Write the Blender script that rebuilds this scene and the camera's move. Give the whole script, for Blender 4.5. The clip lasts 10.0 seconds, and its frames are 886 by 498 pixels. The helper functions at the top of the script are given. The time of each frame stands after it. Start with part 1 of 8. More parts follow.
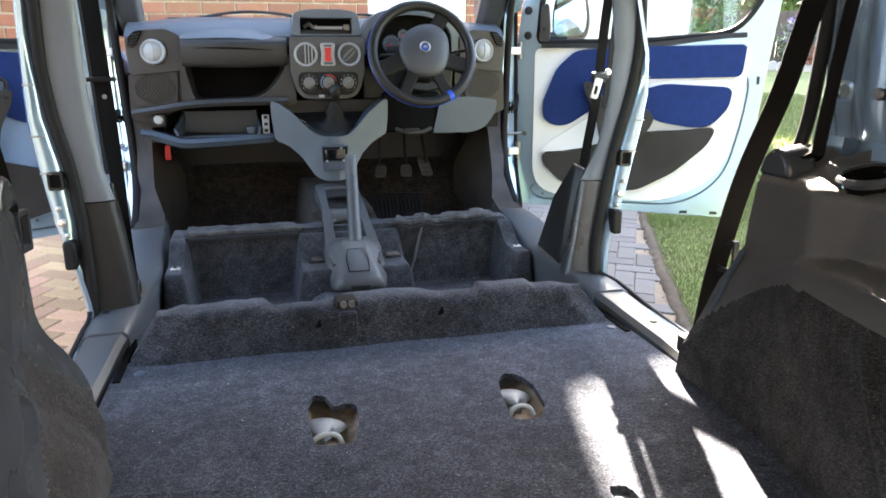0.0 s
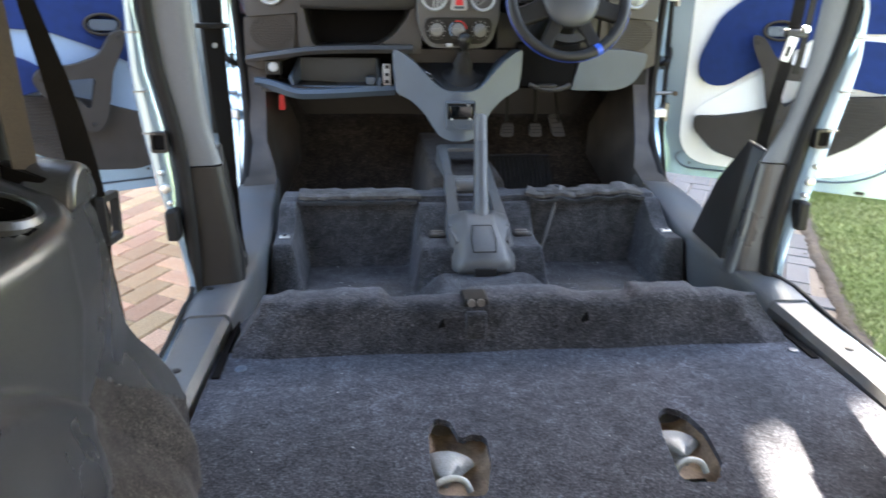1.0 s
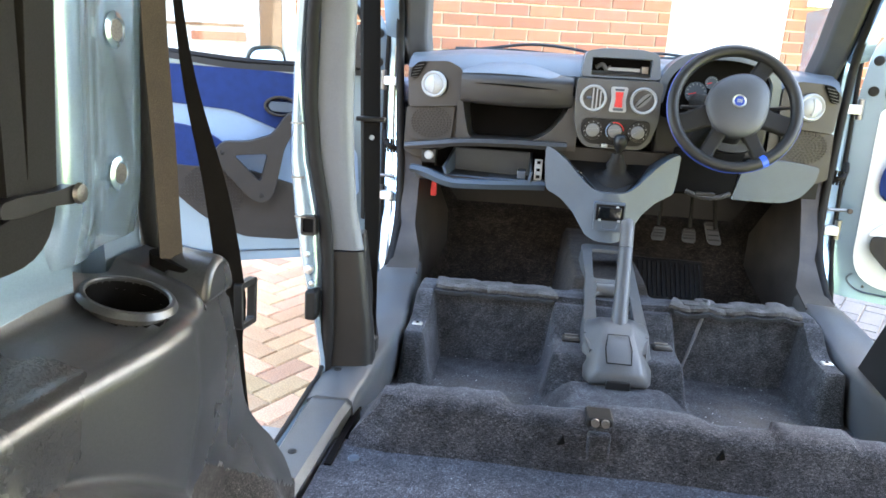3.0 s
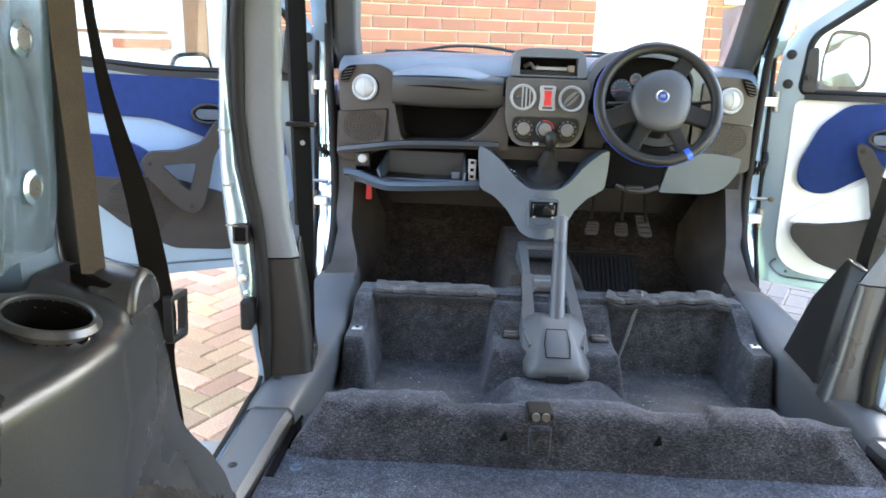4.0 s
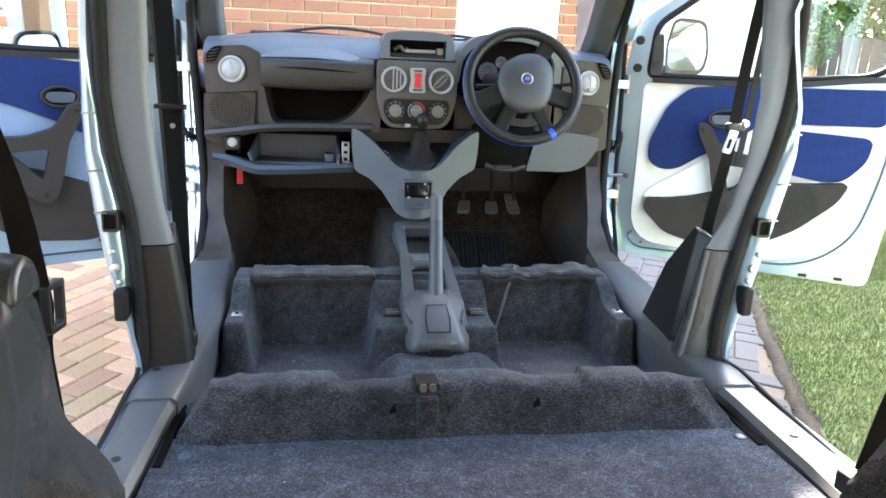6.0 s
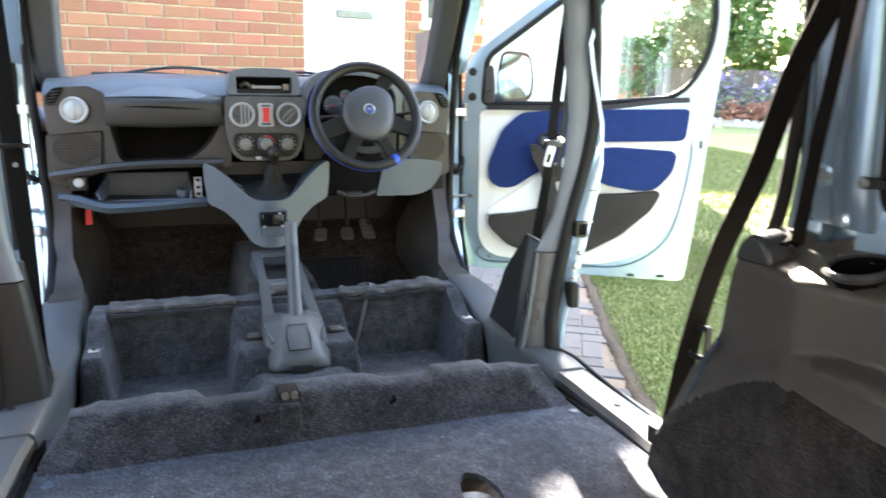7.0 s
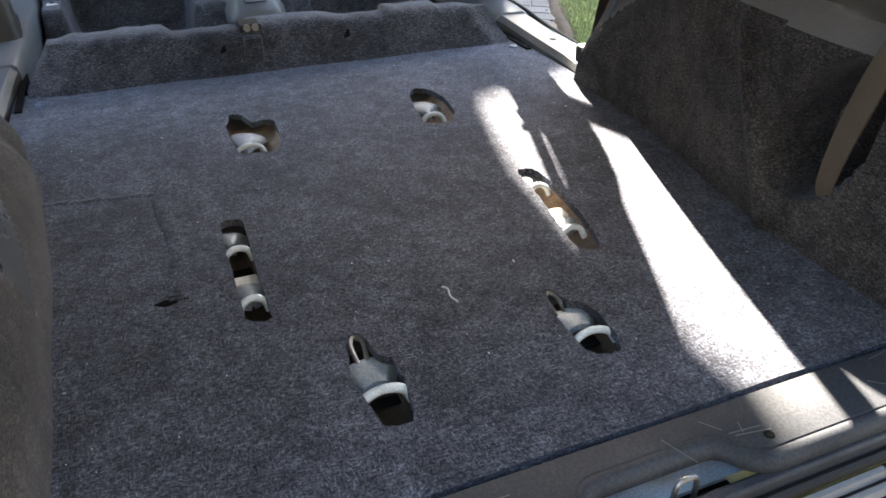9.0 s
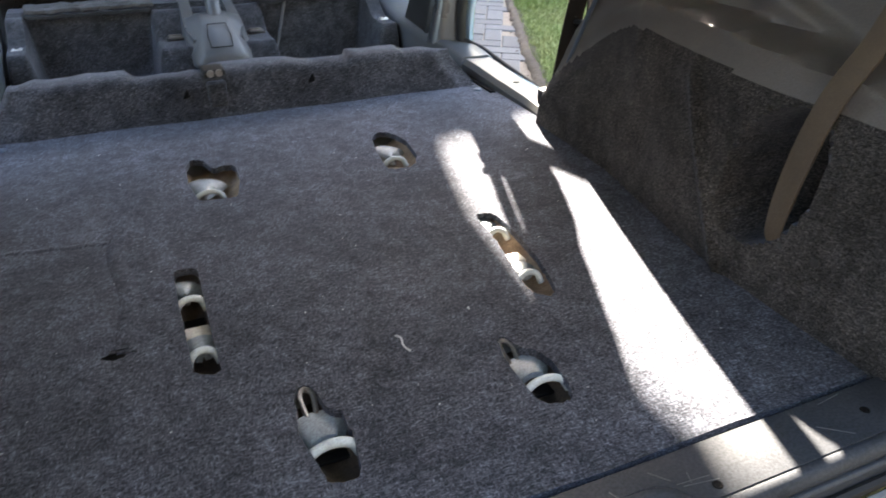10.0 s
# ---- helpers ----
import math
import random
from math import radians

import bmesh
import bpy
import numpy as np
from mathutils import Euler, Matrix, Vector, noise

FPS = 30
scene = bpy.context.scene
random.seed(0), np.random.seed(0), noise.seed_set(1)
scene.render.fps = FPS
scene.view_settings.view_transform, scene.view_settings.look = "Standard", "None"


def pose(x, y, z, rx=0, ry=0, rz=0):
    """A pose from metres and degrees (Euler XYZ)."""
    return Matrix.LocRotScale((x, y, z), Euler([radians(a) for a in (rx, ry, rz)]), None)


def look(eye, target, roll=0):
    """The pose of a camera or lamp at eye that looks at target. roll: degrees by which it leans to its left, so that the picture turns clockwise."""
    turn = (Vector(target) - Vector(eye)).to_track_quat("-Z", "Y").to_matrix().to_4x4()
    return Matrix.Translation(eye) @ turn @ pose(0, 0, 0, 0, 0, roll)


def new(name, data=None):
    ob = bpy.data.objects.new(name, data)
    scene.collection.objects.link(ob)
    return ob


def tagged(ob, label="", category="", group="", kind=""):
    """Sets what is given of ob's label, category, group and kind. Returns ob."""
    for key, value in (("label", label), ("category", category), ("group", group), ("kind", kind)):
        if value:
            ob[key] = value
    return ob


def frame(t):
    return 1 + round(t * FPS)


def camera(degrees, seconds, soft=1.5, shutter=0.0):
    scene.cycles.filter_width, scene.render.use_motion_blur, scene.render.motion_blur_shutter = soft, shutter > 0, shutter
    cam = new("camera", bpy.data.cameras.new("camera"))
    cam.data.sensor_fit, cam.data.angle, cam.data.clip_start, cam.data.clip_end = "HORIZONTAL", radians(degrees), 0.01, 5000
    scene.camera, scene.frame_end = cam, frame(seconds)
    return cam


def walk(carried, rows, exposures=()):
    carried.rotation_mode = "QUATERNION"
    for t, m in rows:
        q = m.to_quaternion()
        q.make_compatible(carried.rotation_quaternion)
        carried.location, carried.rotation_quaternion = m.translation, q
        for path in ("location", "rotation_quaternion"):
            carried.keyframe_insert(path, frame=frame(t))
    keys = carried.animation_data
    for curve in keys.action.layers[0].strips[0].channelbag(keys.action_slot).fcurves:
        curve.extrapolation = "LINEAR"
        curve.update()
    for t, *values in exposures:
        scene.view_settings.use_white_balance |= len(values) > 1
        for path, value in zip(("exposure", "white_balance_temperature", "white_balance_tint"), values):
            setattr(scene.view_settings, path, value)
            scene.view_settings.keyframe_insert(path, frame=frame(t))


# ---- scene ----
# The van stands nose-down on a sloping drive: its frame is tipped against the level ground.
VAN = pose(0, 0, 0, -3.7, 0, 0)
cam = camera(62.2, 10.0, soft=1.6, shutter=0.3)
PATH = [
    (0, (-0.262, -0.839, 0.657), (0.203, 1.039, 0.151), -0.3),
    (0.5, (-0.257, -0.666, 0.669), (0.171, 1.185, 0.045), 0.7),
    (1, (-0.289, -0.539, 0.683), (-0.102, 1.34, 0.023), 0.8),
    (1.5, (-0.283, -0.528, 0.712), (-0.409, 1.359, 0.062), 3.3),
    (2, (-0.262, -0.531, 0.729), (-0.506, 1.376, 0.175), 3.9),
    (2.2, (-0.259, -0.526, 0.723), (-0.525, 1.385, 0.196), 3.7),
    (3.3, (-0.257, -0.496, 0.732), (-0.438, 1.44, 0.265), 3.0),
    (3.5, (-0.249, -0.494, 0.736), (-0.4, 1.444, 0.267), 2.6),
    (4, (-0.247, -0.503, 0.727), (-0.307, 1.443, 0.268), 2.1),
    (4.5, (-0.259, -0.52, 0.723), (-0.184, 1.42, 0.24), 1.9),
    (5, (-0.277, -0.537, 0.725), (-0.091, 1.404, 0.278), 1.9),
    (5.2, (-0.286, -0.538, 0.719), (-0.063, 1.401, 0.28), 1.8),
    (6.3, (-0.264, -0.539, 0.724), (0.087, 1.366, 0.227), 2.3),
    (6.5, (-0.253, -0.546, 0.724), (0.161, 1.351, 0.244), 1.7),
    (7, (-0.266, -0.694, 0.703), (0.379, 1.16, 0.321), 0.5),
    (7.2, (-0.279, -0.762, 0.685), (0.449, 1.06, 0.28), 0.4),
    (7.5, (-0.299, -0.851, 0.652), (0.395, 0.958, 0.156), 0.3),
    (8, (-0.31, -0.895, 0.6), (0.41, 0.808, -0.162), -1.3),
    (8.5, (-0.318, -0.913, 0.572), (0.442, 0.639, -0.435), -0.6),
    (9, (-0.336, -0.93, 0.572), (0.322, 0.627, -0.498), 0.5),
    (9.5, (-0.325, -0.933, 0.578), (0.292, 0.65, -0.477), 1.6),
    (10, (-0.296, -0.935, 0.587), (0.426, 0.647, -0.402), 0.7),
]
EXPOSURE = [(0, 5.05, 7000, 13), (1.0, 5.33, 7000, 13), (2.0, 5.95, 7000, 12), (3.5, 5.81, 7000, 12), (5.0, 5.51, 7000, 12), (6.5, 5.41, 7000, 12), (7.5, 5.28, 7000, 12), (8.0, 5.18, 7000, 12), (9.0, 5.01, 7000, 12), (10, 5.05, 7000, 12)]
walk(cam, [(t, VAN @ look(eye, target, roll)) for t, eye, target, roll in PATH], EXPOSURE)

# ---- light ----
SUN_AZ, SUN_EL = radians(20.3), radians(27.6)      # right of the van's nose, above the horizon
sun_way = Vector((math.sin(SUN_AZ) * math.cos(SUN_EL), math.cos(SUN_AZ) * math.cos(SUN_EL), math.sin(SUN_EL)))
world = bpy.data.worlds.new("sky")
scene.world = world
world.use_nodes = True
wn = world.node_tree
sky = wn.nodes.new("ShaderNodeTexSky")
sky.sky_type, sky.sun_disc = "NISHITA", False
sky.sun_elevation, sky.sun_rotation = SUN_EL, SUN_AZ
sky.air_density, sky.dust_density, sky.ozone_density = 1.0, 2.0, 1.0
wn.links.new(sky.outputs[0], wn.nodes["Background"].inputs[0])
wn.nodes["Background"].inputs[1].default_value = 0.073
sun = new("sun", bpy.data.lights.new("sun", "SUN"))
sun.data.energy, sun.data.angle, sun.data.color = 5.0, radians(0.53), (1.0, 0.93, 0.82)
sun.matrix_world = look(sun_way * 30, (0, 0, 0))

# ---- materials ----
def mat(name, base, rough=0.6, metal=0.0, second=None, scale=40.0, fine=400.0, bump=0.0, bump_scale=600.0, spread=0.25, coat=0.0, spec=0.5, sheen=0.0, detail=4.0, per_object=0.0, rough_var=0.08):
    """A surface in two scales of variation, with relief."""
    m = bpy.data.materials.new(name)
    m.use_nodes = True
    t = m.node_tree
    n, l = t.nodes, t.links
    p = n["Principled BSDF"]
    co = n.new("ShaderNodeTexCoord")
    n1 = n.new("ShaderNodeTexNoise")
    n1.inputs["Scale"].default_value, n1.inputs["Detail"].default_value = scale, detail
    n2 = n.new("ShaderNodeTexNoise")
    n2.inputs["Scale"].default_value, n2.inputs["Detail"].default_value = fine, 2.0
    l.new(co.outputs["Object"], n1.inputs["Vector"])
    l.new(co.outputs["Object"], n2.inputs["Vector"])
    second = second or tuple(c * (1 - spread) for c in base)
    ramp = n.new("ShaderNodeValToRGB")
    ramp.color_ramp.elements[0].position, ramp.color_ramp.elements[1].position = 0.3, 0.7
    ramp.color_ramp.elements[0].color, ramp.color_ramp.elements[1].color = (*second, 1), (*base, 1)
    l.new(n1.outputs["Fac"], ramp.inputs["Fac"])
    mix = n.new("ShaderNodeMixRGB")
    mix.blend_type = "MULTIPLY"
    mix.inputs["Fac"].default_value = 0.7
    r2 = n.new("ShaderNodeValToRGB")
    r2.color_ramp.elements[0].position, r2.color_ramp.elements[1].position = 0.35, 0.65
    lo = 1 - spread * 1.4
    r2.color_ramp.elements[0].color, r2.color_ramp.elements[1].color = (lo, lo, lo, 1), (1.15, 1.15, 1.15, 1)
    l.new(n2.outputs["Fac"], r2.inputs["Fac"])
    l.new(ramp.outputs["Color"], mix.inputs["Color1"])
    l.new(r2.outputs["Color"], mix.inputs["Color2"])
    colour = mix.outputs["Color"]
    if per_object:
        info = n.new("ShaderNodeObjectInfo")
        hsv = n.new("ShaderNodeHueSaturation")
        mr = n.new("ShaderNodeMapRange")
        mr.inputs["To Min"].default_value, mr.inputs["To Max"].default_value = 1 - per_object, 1 + per_object
        l.new(info.outputs["Random"], mr.inputs["Value"])
        l.new(mr.outputs["Result"], hsv.inputs["Value"])
        mr2 = n.new("ShaderNodeMapRange")
        mr2.inputs["To Min"].default_value, mr2.inputs["To Max"].default_value = 0.5 - per_object * 0.06, 0.5 + per_object * 0.06
        mul = n.new("ShaderNodeMath")
        mul.operation = "MULTIPLY"
        mul.inputs[1].default_value = 7.31
        fr = n.new("ShaderNodeMath")
        fr.operation = "FRACT"
        l.new(info.outputs["Random"], mul.inputs[0])
        l.new(mul.outputs[0], fr.inputs[0])
        l.new(fr.outputs[0], mr2.inputs["Value"])
        l.new(mr2.outputs["Result"], hsv.inputs["Hue"])
        l.new(colour, hsv.inputs["Color"])
        colour = hsv.outputs["Color"]
    l.new(colour, p.inputs["Base Color"])
    rr = n.new("ShaderNodeMapRange")
    rr.inputs["To Min"].default_value, rr.inputs["To Max"].default_value = max(0.03, rough - rough_var), min(1, rough + rough_var)
    l.new(n1.outputs["Fac"], rr.inputs["Value"])
    l.new(rr.outputs["Result"], p.inputs["Roughness"])
    p.inputs["Metallic"].default_value = metal
    p.inputs["Specular IOR Level"].default_value = spec
    p.inputs["Coat Weight"].default_value = coat
    p.inputs["Coat Roughness"].default_value = 0.08
    p.inputs["Sheen Weight"].default_value = sheen
    if bump:
        nb = n.new("ShaderNodeTexNoise")
        nb.inputs["Scale"].default_value, nb.inputs["Detail"].default_value = bump_scale, 3.0
        l.new(co.outputs["Object"], nb.inputs["Vector"])
        b = n.new("ShaderNodeBump")
        b.inputs["Strength"].default_value, b.inputs["Distance"].default_value = bump, 0.004
        l.new(nb.outputs["Fac"], b.inputs["Height"])
        l.new(b.outputs["Normal"], p.inputs["Normal"])
    return m


def clear_glass(name, tint=(0.9, 0.95, 0.95), rough=0.0):
    """A thin pane: clear, with a little gloss."""
    m = bpy.data.materials.new(name)
    m.use_nodes = True
    n, l = m.node_tree.nodes, m.node_tree.links
    n.remove(n["Principled BSDF"])
    tr, gl, mx = n.new("ShaderNodeBsdfTransparent"), n.new("ShaderNodeBsdfGlossy"), n.new("ShaderNodeMixShader")
    tr.inputs[0].default_value, gl.inputs["Roughness"].default_value = (*tint, 1), rough
    mx.inputs[0].default_value = 0.05
    l.new(tr.outputs[0], mx.inputs[1])
    l.new(gl.outputs[0], mx.inputs[2])
    l.new(mx.outputs[0], n["Material Output"].inputs[0])
    return m


def felt(name, dark, light, speck, sheen=0.45, dust=()):
    """Needle felt: multi-scale flecks over soft worn patches."""
    m = bpy.data.materials.new(name)
    m.use_nodes = True
    n, l = m.node_tree.nodes, m.node_tree.links
    p = n["Principled BSDF"]
    co = n.new("ShaderNodeTexCoord")
    a = n.new("ShaderNodeTexNoise")
    a.inputs["Scale"].default_value, a.inputs["Detail"].default_value, a.inputs["Roughness"].default_value = speck, 5.0, 0.75
    b = n.new("ShaderNodeTexNoise")
    b.inputs["Scale"].default_value, b.inputs["Detail"].default_value, b.inputs["Roughness"].default_value = 6.0, 5.0, 0.6
    c = n.new("ShaderNodeTexNoise")
    c.inputs["Scale"].default_value, c.inputs["Detail"].default_value, c.inputs["Roughness"].default_value = 30.0, 4.0, 0.65
    a2 = n.new("ShaderNodeTexNoise")
    a2.inputs["Scale"].default_value, a2.inputs["Detail"].default_value, a2.inputs["Roughness"].default_value = speck * 1.15, 5.0, 0.75
    for tex, size, turn in ((a, (0.42, 1.25, 1.1), 24), (a2, (1.25, 0.42, 1.1), -18)):
        lay = n.new("ShaderNodeMapping")
        lay.inputs["Scale"].default_value = size     # fibres lie in two directions
        lay.inputs["Rotation"].default_value = (0.2, 0.1, radians(turn))
        l.new(co.outputs["Object"], lay.inputs["Vector"])
        l.new(lay.outputs["Vector"], tex.inputs["Vector"])
    weave = n.new("ShaderNodeMath")
    weave.operation = "MAXIMUM"
    l.new(a.outputs["Fac"], weave.inputs[0])
    l.new(a2.outputs["Fac"], weave.inputs[1])
    for t in (b, c):
        l.new(co.outputs["Object"], t.inputs["Vector"])
    ramp = n.new("ShaderNodeValToRGB")
    e = ramp.color_ramp.elements
    e[0].position, e[1].position = 0.44, 0.70
    e[0].color, e[1].color = (*dark, 1), (*light, 1)
    mid = e.new(0.57)
    mid.color = (*[d + (q - d) * 0.28 for d, q in zip(dark, light)], 1)
    l.new(weave.outputs[0], ramp.inputs["Fac"])
    wear = n.new("ShaderNodeMapRange")
    wear.inputs["From Min"].default_value, wear.inputs["From Max"].default_value = 0.3, 0.7
    wear.inputs["To Min"].default_value, wear.inputs["To Max"].default_value = 0.65, 1.35
    l.new(b.outputs["Fac"], wear.inputs["Value"])
    nap = n.new("ShaderNodeMapRange")
    nap.inputs["From Min"].default_value, nap.inputs["From Max"].default_value = 0.32, 0.68
    nap.inputs["To Min"].default_value, nap.inputs["To Max"].default_value = 0.66, 1.34
    l.new(c.outputs["Fac"], nap.inputs["Value"])
    both = n.new("ShaderNodeMath")
    both.operation = "MULTIPLY"
    l.new(wear.outputs["Result"], both.inputs[0])
    l.new(nap.outputs["Result"], both.inputs[1])
    mul = n.new("ShaderNodeMixRGB")
    mul.blend_type = "MULTIPLY"
    mul.inputs["Fac"].default_value = 1.0
    l.new(ramp.outputs["Color"], mul.inputs["Color1"])
    l.new(both.outputs[0], mul.inputs["Color2"])
    colour = mul.outputs["Color"]
    for cx, cy, r, amount in dust:
        # a trodden-in patch of pale dust, ragged at its rim
        far = n.new("ShaderNodeVectorMath")
        far.operation = "DISTANCE"
        far.inputs[1].default_value = (cx, cy, -0.075)
        l.new(co.outputs["Object"], far.inputs[0])
        rag = n.new("ShaderNodeMath")
        rag.operation = "MULTIPLY_ADD"
        rag.inputs[1].default_value = r * 1.6
        l.new(c.outputs["Fac"], rag.inputs[0])
        l.new(far.outputs["Value"], rag.inputs[2])
        fade = n.new("ShaderNodeMapRange")
        fade.inputs["From Min"].default_value, fade.inputs["From Max"].default_value = r * 0.7, r * 2.0
        fade.inputs["To Min"].default_value, fade.inputs["To Max"].default_value = amount, 0.0
        l.new(rag.outputs[0], fade.inputs["Value"])
        dm = n.new("ShaderNodeMixRGB")
        dm.inputs["Color2"].default_value = (0.155, 0.135, 0.112, 1)
        l.new(fade.outputs["Result"], dm.inputs["Fac"])
        l.new(colour, dm.inputs["Color1"])
        colour = dm.outputs["Color"]
    l.new(colour, p.inputs["Base Color"])
    p.inputs["Roughness"].default_value, p.inputs["Specular IOR Level"].default_value = 1.0, 0.05
    p.inputs["Sheen Weight"].default_value, p.inputs["Sheen Roughness"].default_value = sheen, 0.45
    p.inputs["Sheen Tint"].default_value = (0.80, 0.84, 1.0, 1)
    bp = n.new("ShaderNodeBump")
    bp.inputs["Strength"].default_value, bp.inputs["Distance"].default_value = 0.22, 0.0012
    l.new(weave.outputs[0], bp.inputs["Height"])
    l.new(bp.outputs["Normal"], p.inputs["Normal"])
    return m


CARPET = felt("carpet", (0.0080, 0.0087, 0.0110), (0.150, 0.162, 0.198), 330, 0.12)
# Load carpet again, dimmer and browner: the fold's shade put in its colour.
FOLD_CARPET_SHADED = felt("shaded_fold_carpet", (0.0074, 0.0074, 0.0084), (0.116, 0.114, 0.124), 330, 0.10)
WELL_CARPET = felt("seat_well_carpet", (0.0085, 0.0088, 0.0098), (0.128, 0.133, 0.148), 360, 0.10, ((0.27, 1.03, 0.13, 0.55), (0.45, 0.98, 0.10, 0.6), (-0.34, 1.22, 0.14, 0.30), (-0.10, 1.40, 0.05, 0.5), (0.12, 1.42, 0.06, 0.6), (0.33, 1.25, 0.13, 0.35)))
FELT = felt("brown_felt", (0.0080, 0.0073, 0.0070), (0.106, 0.096, 0.090), 300, 0.10)
# Darker, browner carpet colour ahead of the cross member.
FOOTWELL = felt("footwell_dark_carpet", (0.0100, 0.0088, 0.0078), (0.068, 0.055, 0.046), 160, 0.05)
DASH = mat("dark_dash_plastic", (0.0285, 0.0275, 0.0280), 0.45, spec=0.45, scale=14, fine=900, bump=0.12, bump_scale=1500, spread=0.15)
# Dash plastic with the windscreen's sky sheen put into its base colour.
DASH_TOP_SKYLIT = mat("skylit_dash_top", (0.105, 0.128, 0.160), 0.42, spec=0.5, scale=12, fine=900, bump=0.12, bump_scale=1500, spread=0.15)
MID = mat("mid_grey_plastic", (0.15, 0.155, 0.16), 0.45, scale=20, fine=700, bump=0.05, spread=0.12)
STRIP = mat("worn_foam", (0.085, 0.083, 0.085), 0.9, second=(0.018, 0.017, 0.016), scale=26, fine=300, bump=0.6, bump_scale=120, spread=0.5, detail=8)
RUST = mat("brown_steel", (0.075, 0.052, 0.034), 0.6, second=(0.03, 0.022, 0.016), metal=0.3, scale=40, fine=300, spread=0.35)
PADGREY = mat("airbag_pad_plastic", (0.045, 0.049, 0.059), 0.5, scale=16, fine=800, bump=0.1, bump_scale=1500, spread=0.15)
STACK = mat("console_grey_plastic", (0.074, 0.076, 0.080), 0.45, scale=16, fine=800, bump=0.1, bump_scale=1500, spread=0.15)
PEDAL = mat("worn_pedal_rubber", (0.024, 0.024, 0.025), 0.6, scale=30, fine=500, bump=0.1, spread=0.3)
GREY = mat("blue_grey_plastic", (0.047, 0.067, 0.096), 0.45, scale=16, fine=800, bump=0.08, bump_scale=1500, spread=0.15)
PALE = mat("pale_grey_plastic", (0.34, 0.355, 0.37), 0.4, scale=20, fine=700, bump=0.05, spread=0.1)
PILLAR = mat("pillar_trim_plastic", (0.118, 0.132, 0.152), 0.5, scale=10, fine=700, bump=0.08, bump_scale=1200, spread=0.12)
BLACK = mat("black_plastic", (0.0125, 0.0122, 0.0125), 0.45, spec=0.35, scale=18, fine=700, bump=0.08, bump_scale=1400, spread=0.25)
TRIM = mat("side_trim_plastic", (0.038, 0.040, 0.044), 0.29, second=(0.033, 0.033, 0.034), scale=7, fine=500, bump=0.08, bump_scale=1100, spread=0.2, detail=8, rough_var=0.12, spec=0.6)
# TRIM again, lighter and browner: the right side's bounced light in its colour.
TRIM_BROWN_LIT = mat("lit_brown_side_trim", (0.084, 0.074, 0.067), 0.42, second=(0.064, 0.056, 0.050), scale=7, fine=500, bump=0.08, bump_scale=1100, spread=0.2, detail=8, rough_var=0.10, spec=0.42)
CONSOLE = mat("worn_console_plastic", (0.050, 0.056, 0.066), 0.42, second=(0.058, 0.057, 0.056), scale=9, fine=700, bump=0.08, bump_scale=1300, spread=0.2, detail=7, rough_var=0.12)
SILL = mat("sill_cover_plastic", (0.062, 0.075, 0.092), 0.40, second=(0.066, 0.058, 0.050), scale=5, fine=500, bump=0.08, bump_scale=1100, spread=0.2, detail=8, rough_var=0.12)
SCUFF = mat("scuffed_black_plastic", (0.017, 0.0175, 0.019), 0.62, spec=0.08, second=(0.030, 0.031, 0.034), scale=9, fine=300, bump=0.15, bump_scale=700, spread=0.3, detail=9, rough_var=0.15)
LOADSILL = mat("scuffed_loading_sill", (0.019, 0.0215, 0.026), 0.55, spec=0.12, second=(0.033, 0.036, 0.042), scale=9, fine=300, bump=0.15, bump_scale=700, spread=0.3, detail=9, rough_var=0.15)
STRAP = mat("grey_painted_steel", (0.235, 0.265, 0.29), 0.5, second=(0.16, 0.175, 0.19), scale=30, fine=400, spread=0.3)
KICK = mat("kick_panel_plastic", (0.058, 0.049, 0.042), 0.50, spec=0.35, second=(0.022, 0.0185, 0.016), scale=10, fine=500, bump=0.1, bump_scale=1100, spread=0.2)
RUBBER = mat("black_rubber", (0.0115, 0.011, 0.0110), 0.65, spec=0.2, scale=30, fine=600, bump=0.05, spread=0.3)
PAINT = mat("ice_blue_paint", (0.335, 0.455, 0.565), 0.20, second=(0.31, 0.43, 0.54), scale=4, fine=900, spread=0.04, coat=0.8, metal=0.65)
PAN = mat("floor_pan_paint", (0.36, 0.42, 0.47), 0.5, second=(0.24, 0.20, 0.16), scale=14, fine=400, spread=0.25, coat=0.2)
TAN = mat("sandy_floor_pan", (0.36, 0.27, 0.19), 0.7, second=(0.15, 0.10, 0.065), scale=30, fine=300, bump=0.2, spread=0.3)
CATCH = mat("pale_painted_bar", (0.42, 0.47, 0.49), 0.45, second=(0.32, 0.35, 0.36), scale=40, fine=400, spread=0.2)
CREAM = mat("cream_plastic", (0.50, 0.46, 0.40), 0.6, scale=40, fine=400, spread=0.2)
BRIGHT = mat("zinc_steel", (0.62, 0.62, 0.60), 0.35, metal=0.9, scale=40, fine=500, spread=0.2)
DARK_STEEL = mat("worn_steel", (0.25, 0.24, 0.23), 0.4, metal=0.8, scale=40, fine=500, spread=0.3)
BLUE = mat("blue_door_cloth", (0.008, 0.026, 0.125), 0.9, scale=30, fine=900, bump=0.3, bump_scale=1400, spread=0.25, sheen=0.2, spec=0.2)
SKYBLUE = mat("pale_blue_panel", (0.17, 0.26, 0.40), 0.45, scale=14, fine=800, bump=0.05, spread=0.08)
WHITEPANEL = mat("white_panel", (0.70, 0.72, 0.73), 0.45, scale=14, fine=800, bump=0.05, spread=0.06)
MESHGREY = mat("speaker_grille_plastic", (0.033, 0.0295, 0.027), 0.75, spec=0.25, scale=20, fine=800, bump=0.1, spread=0.2)
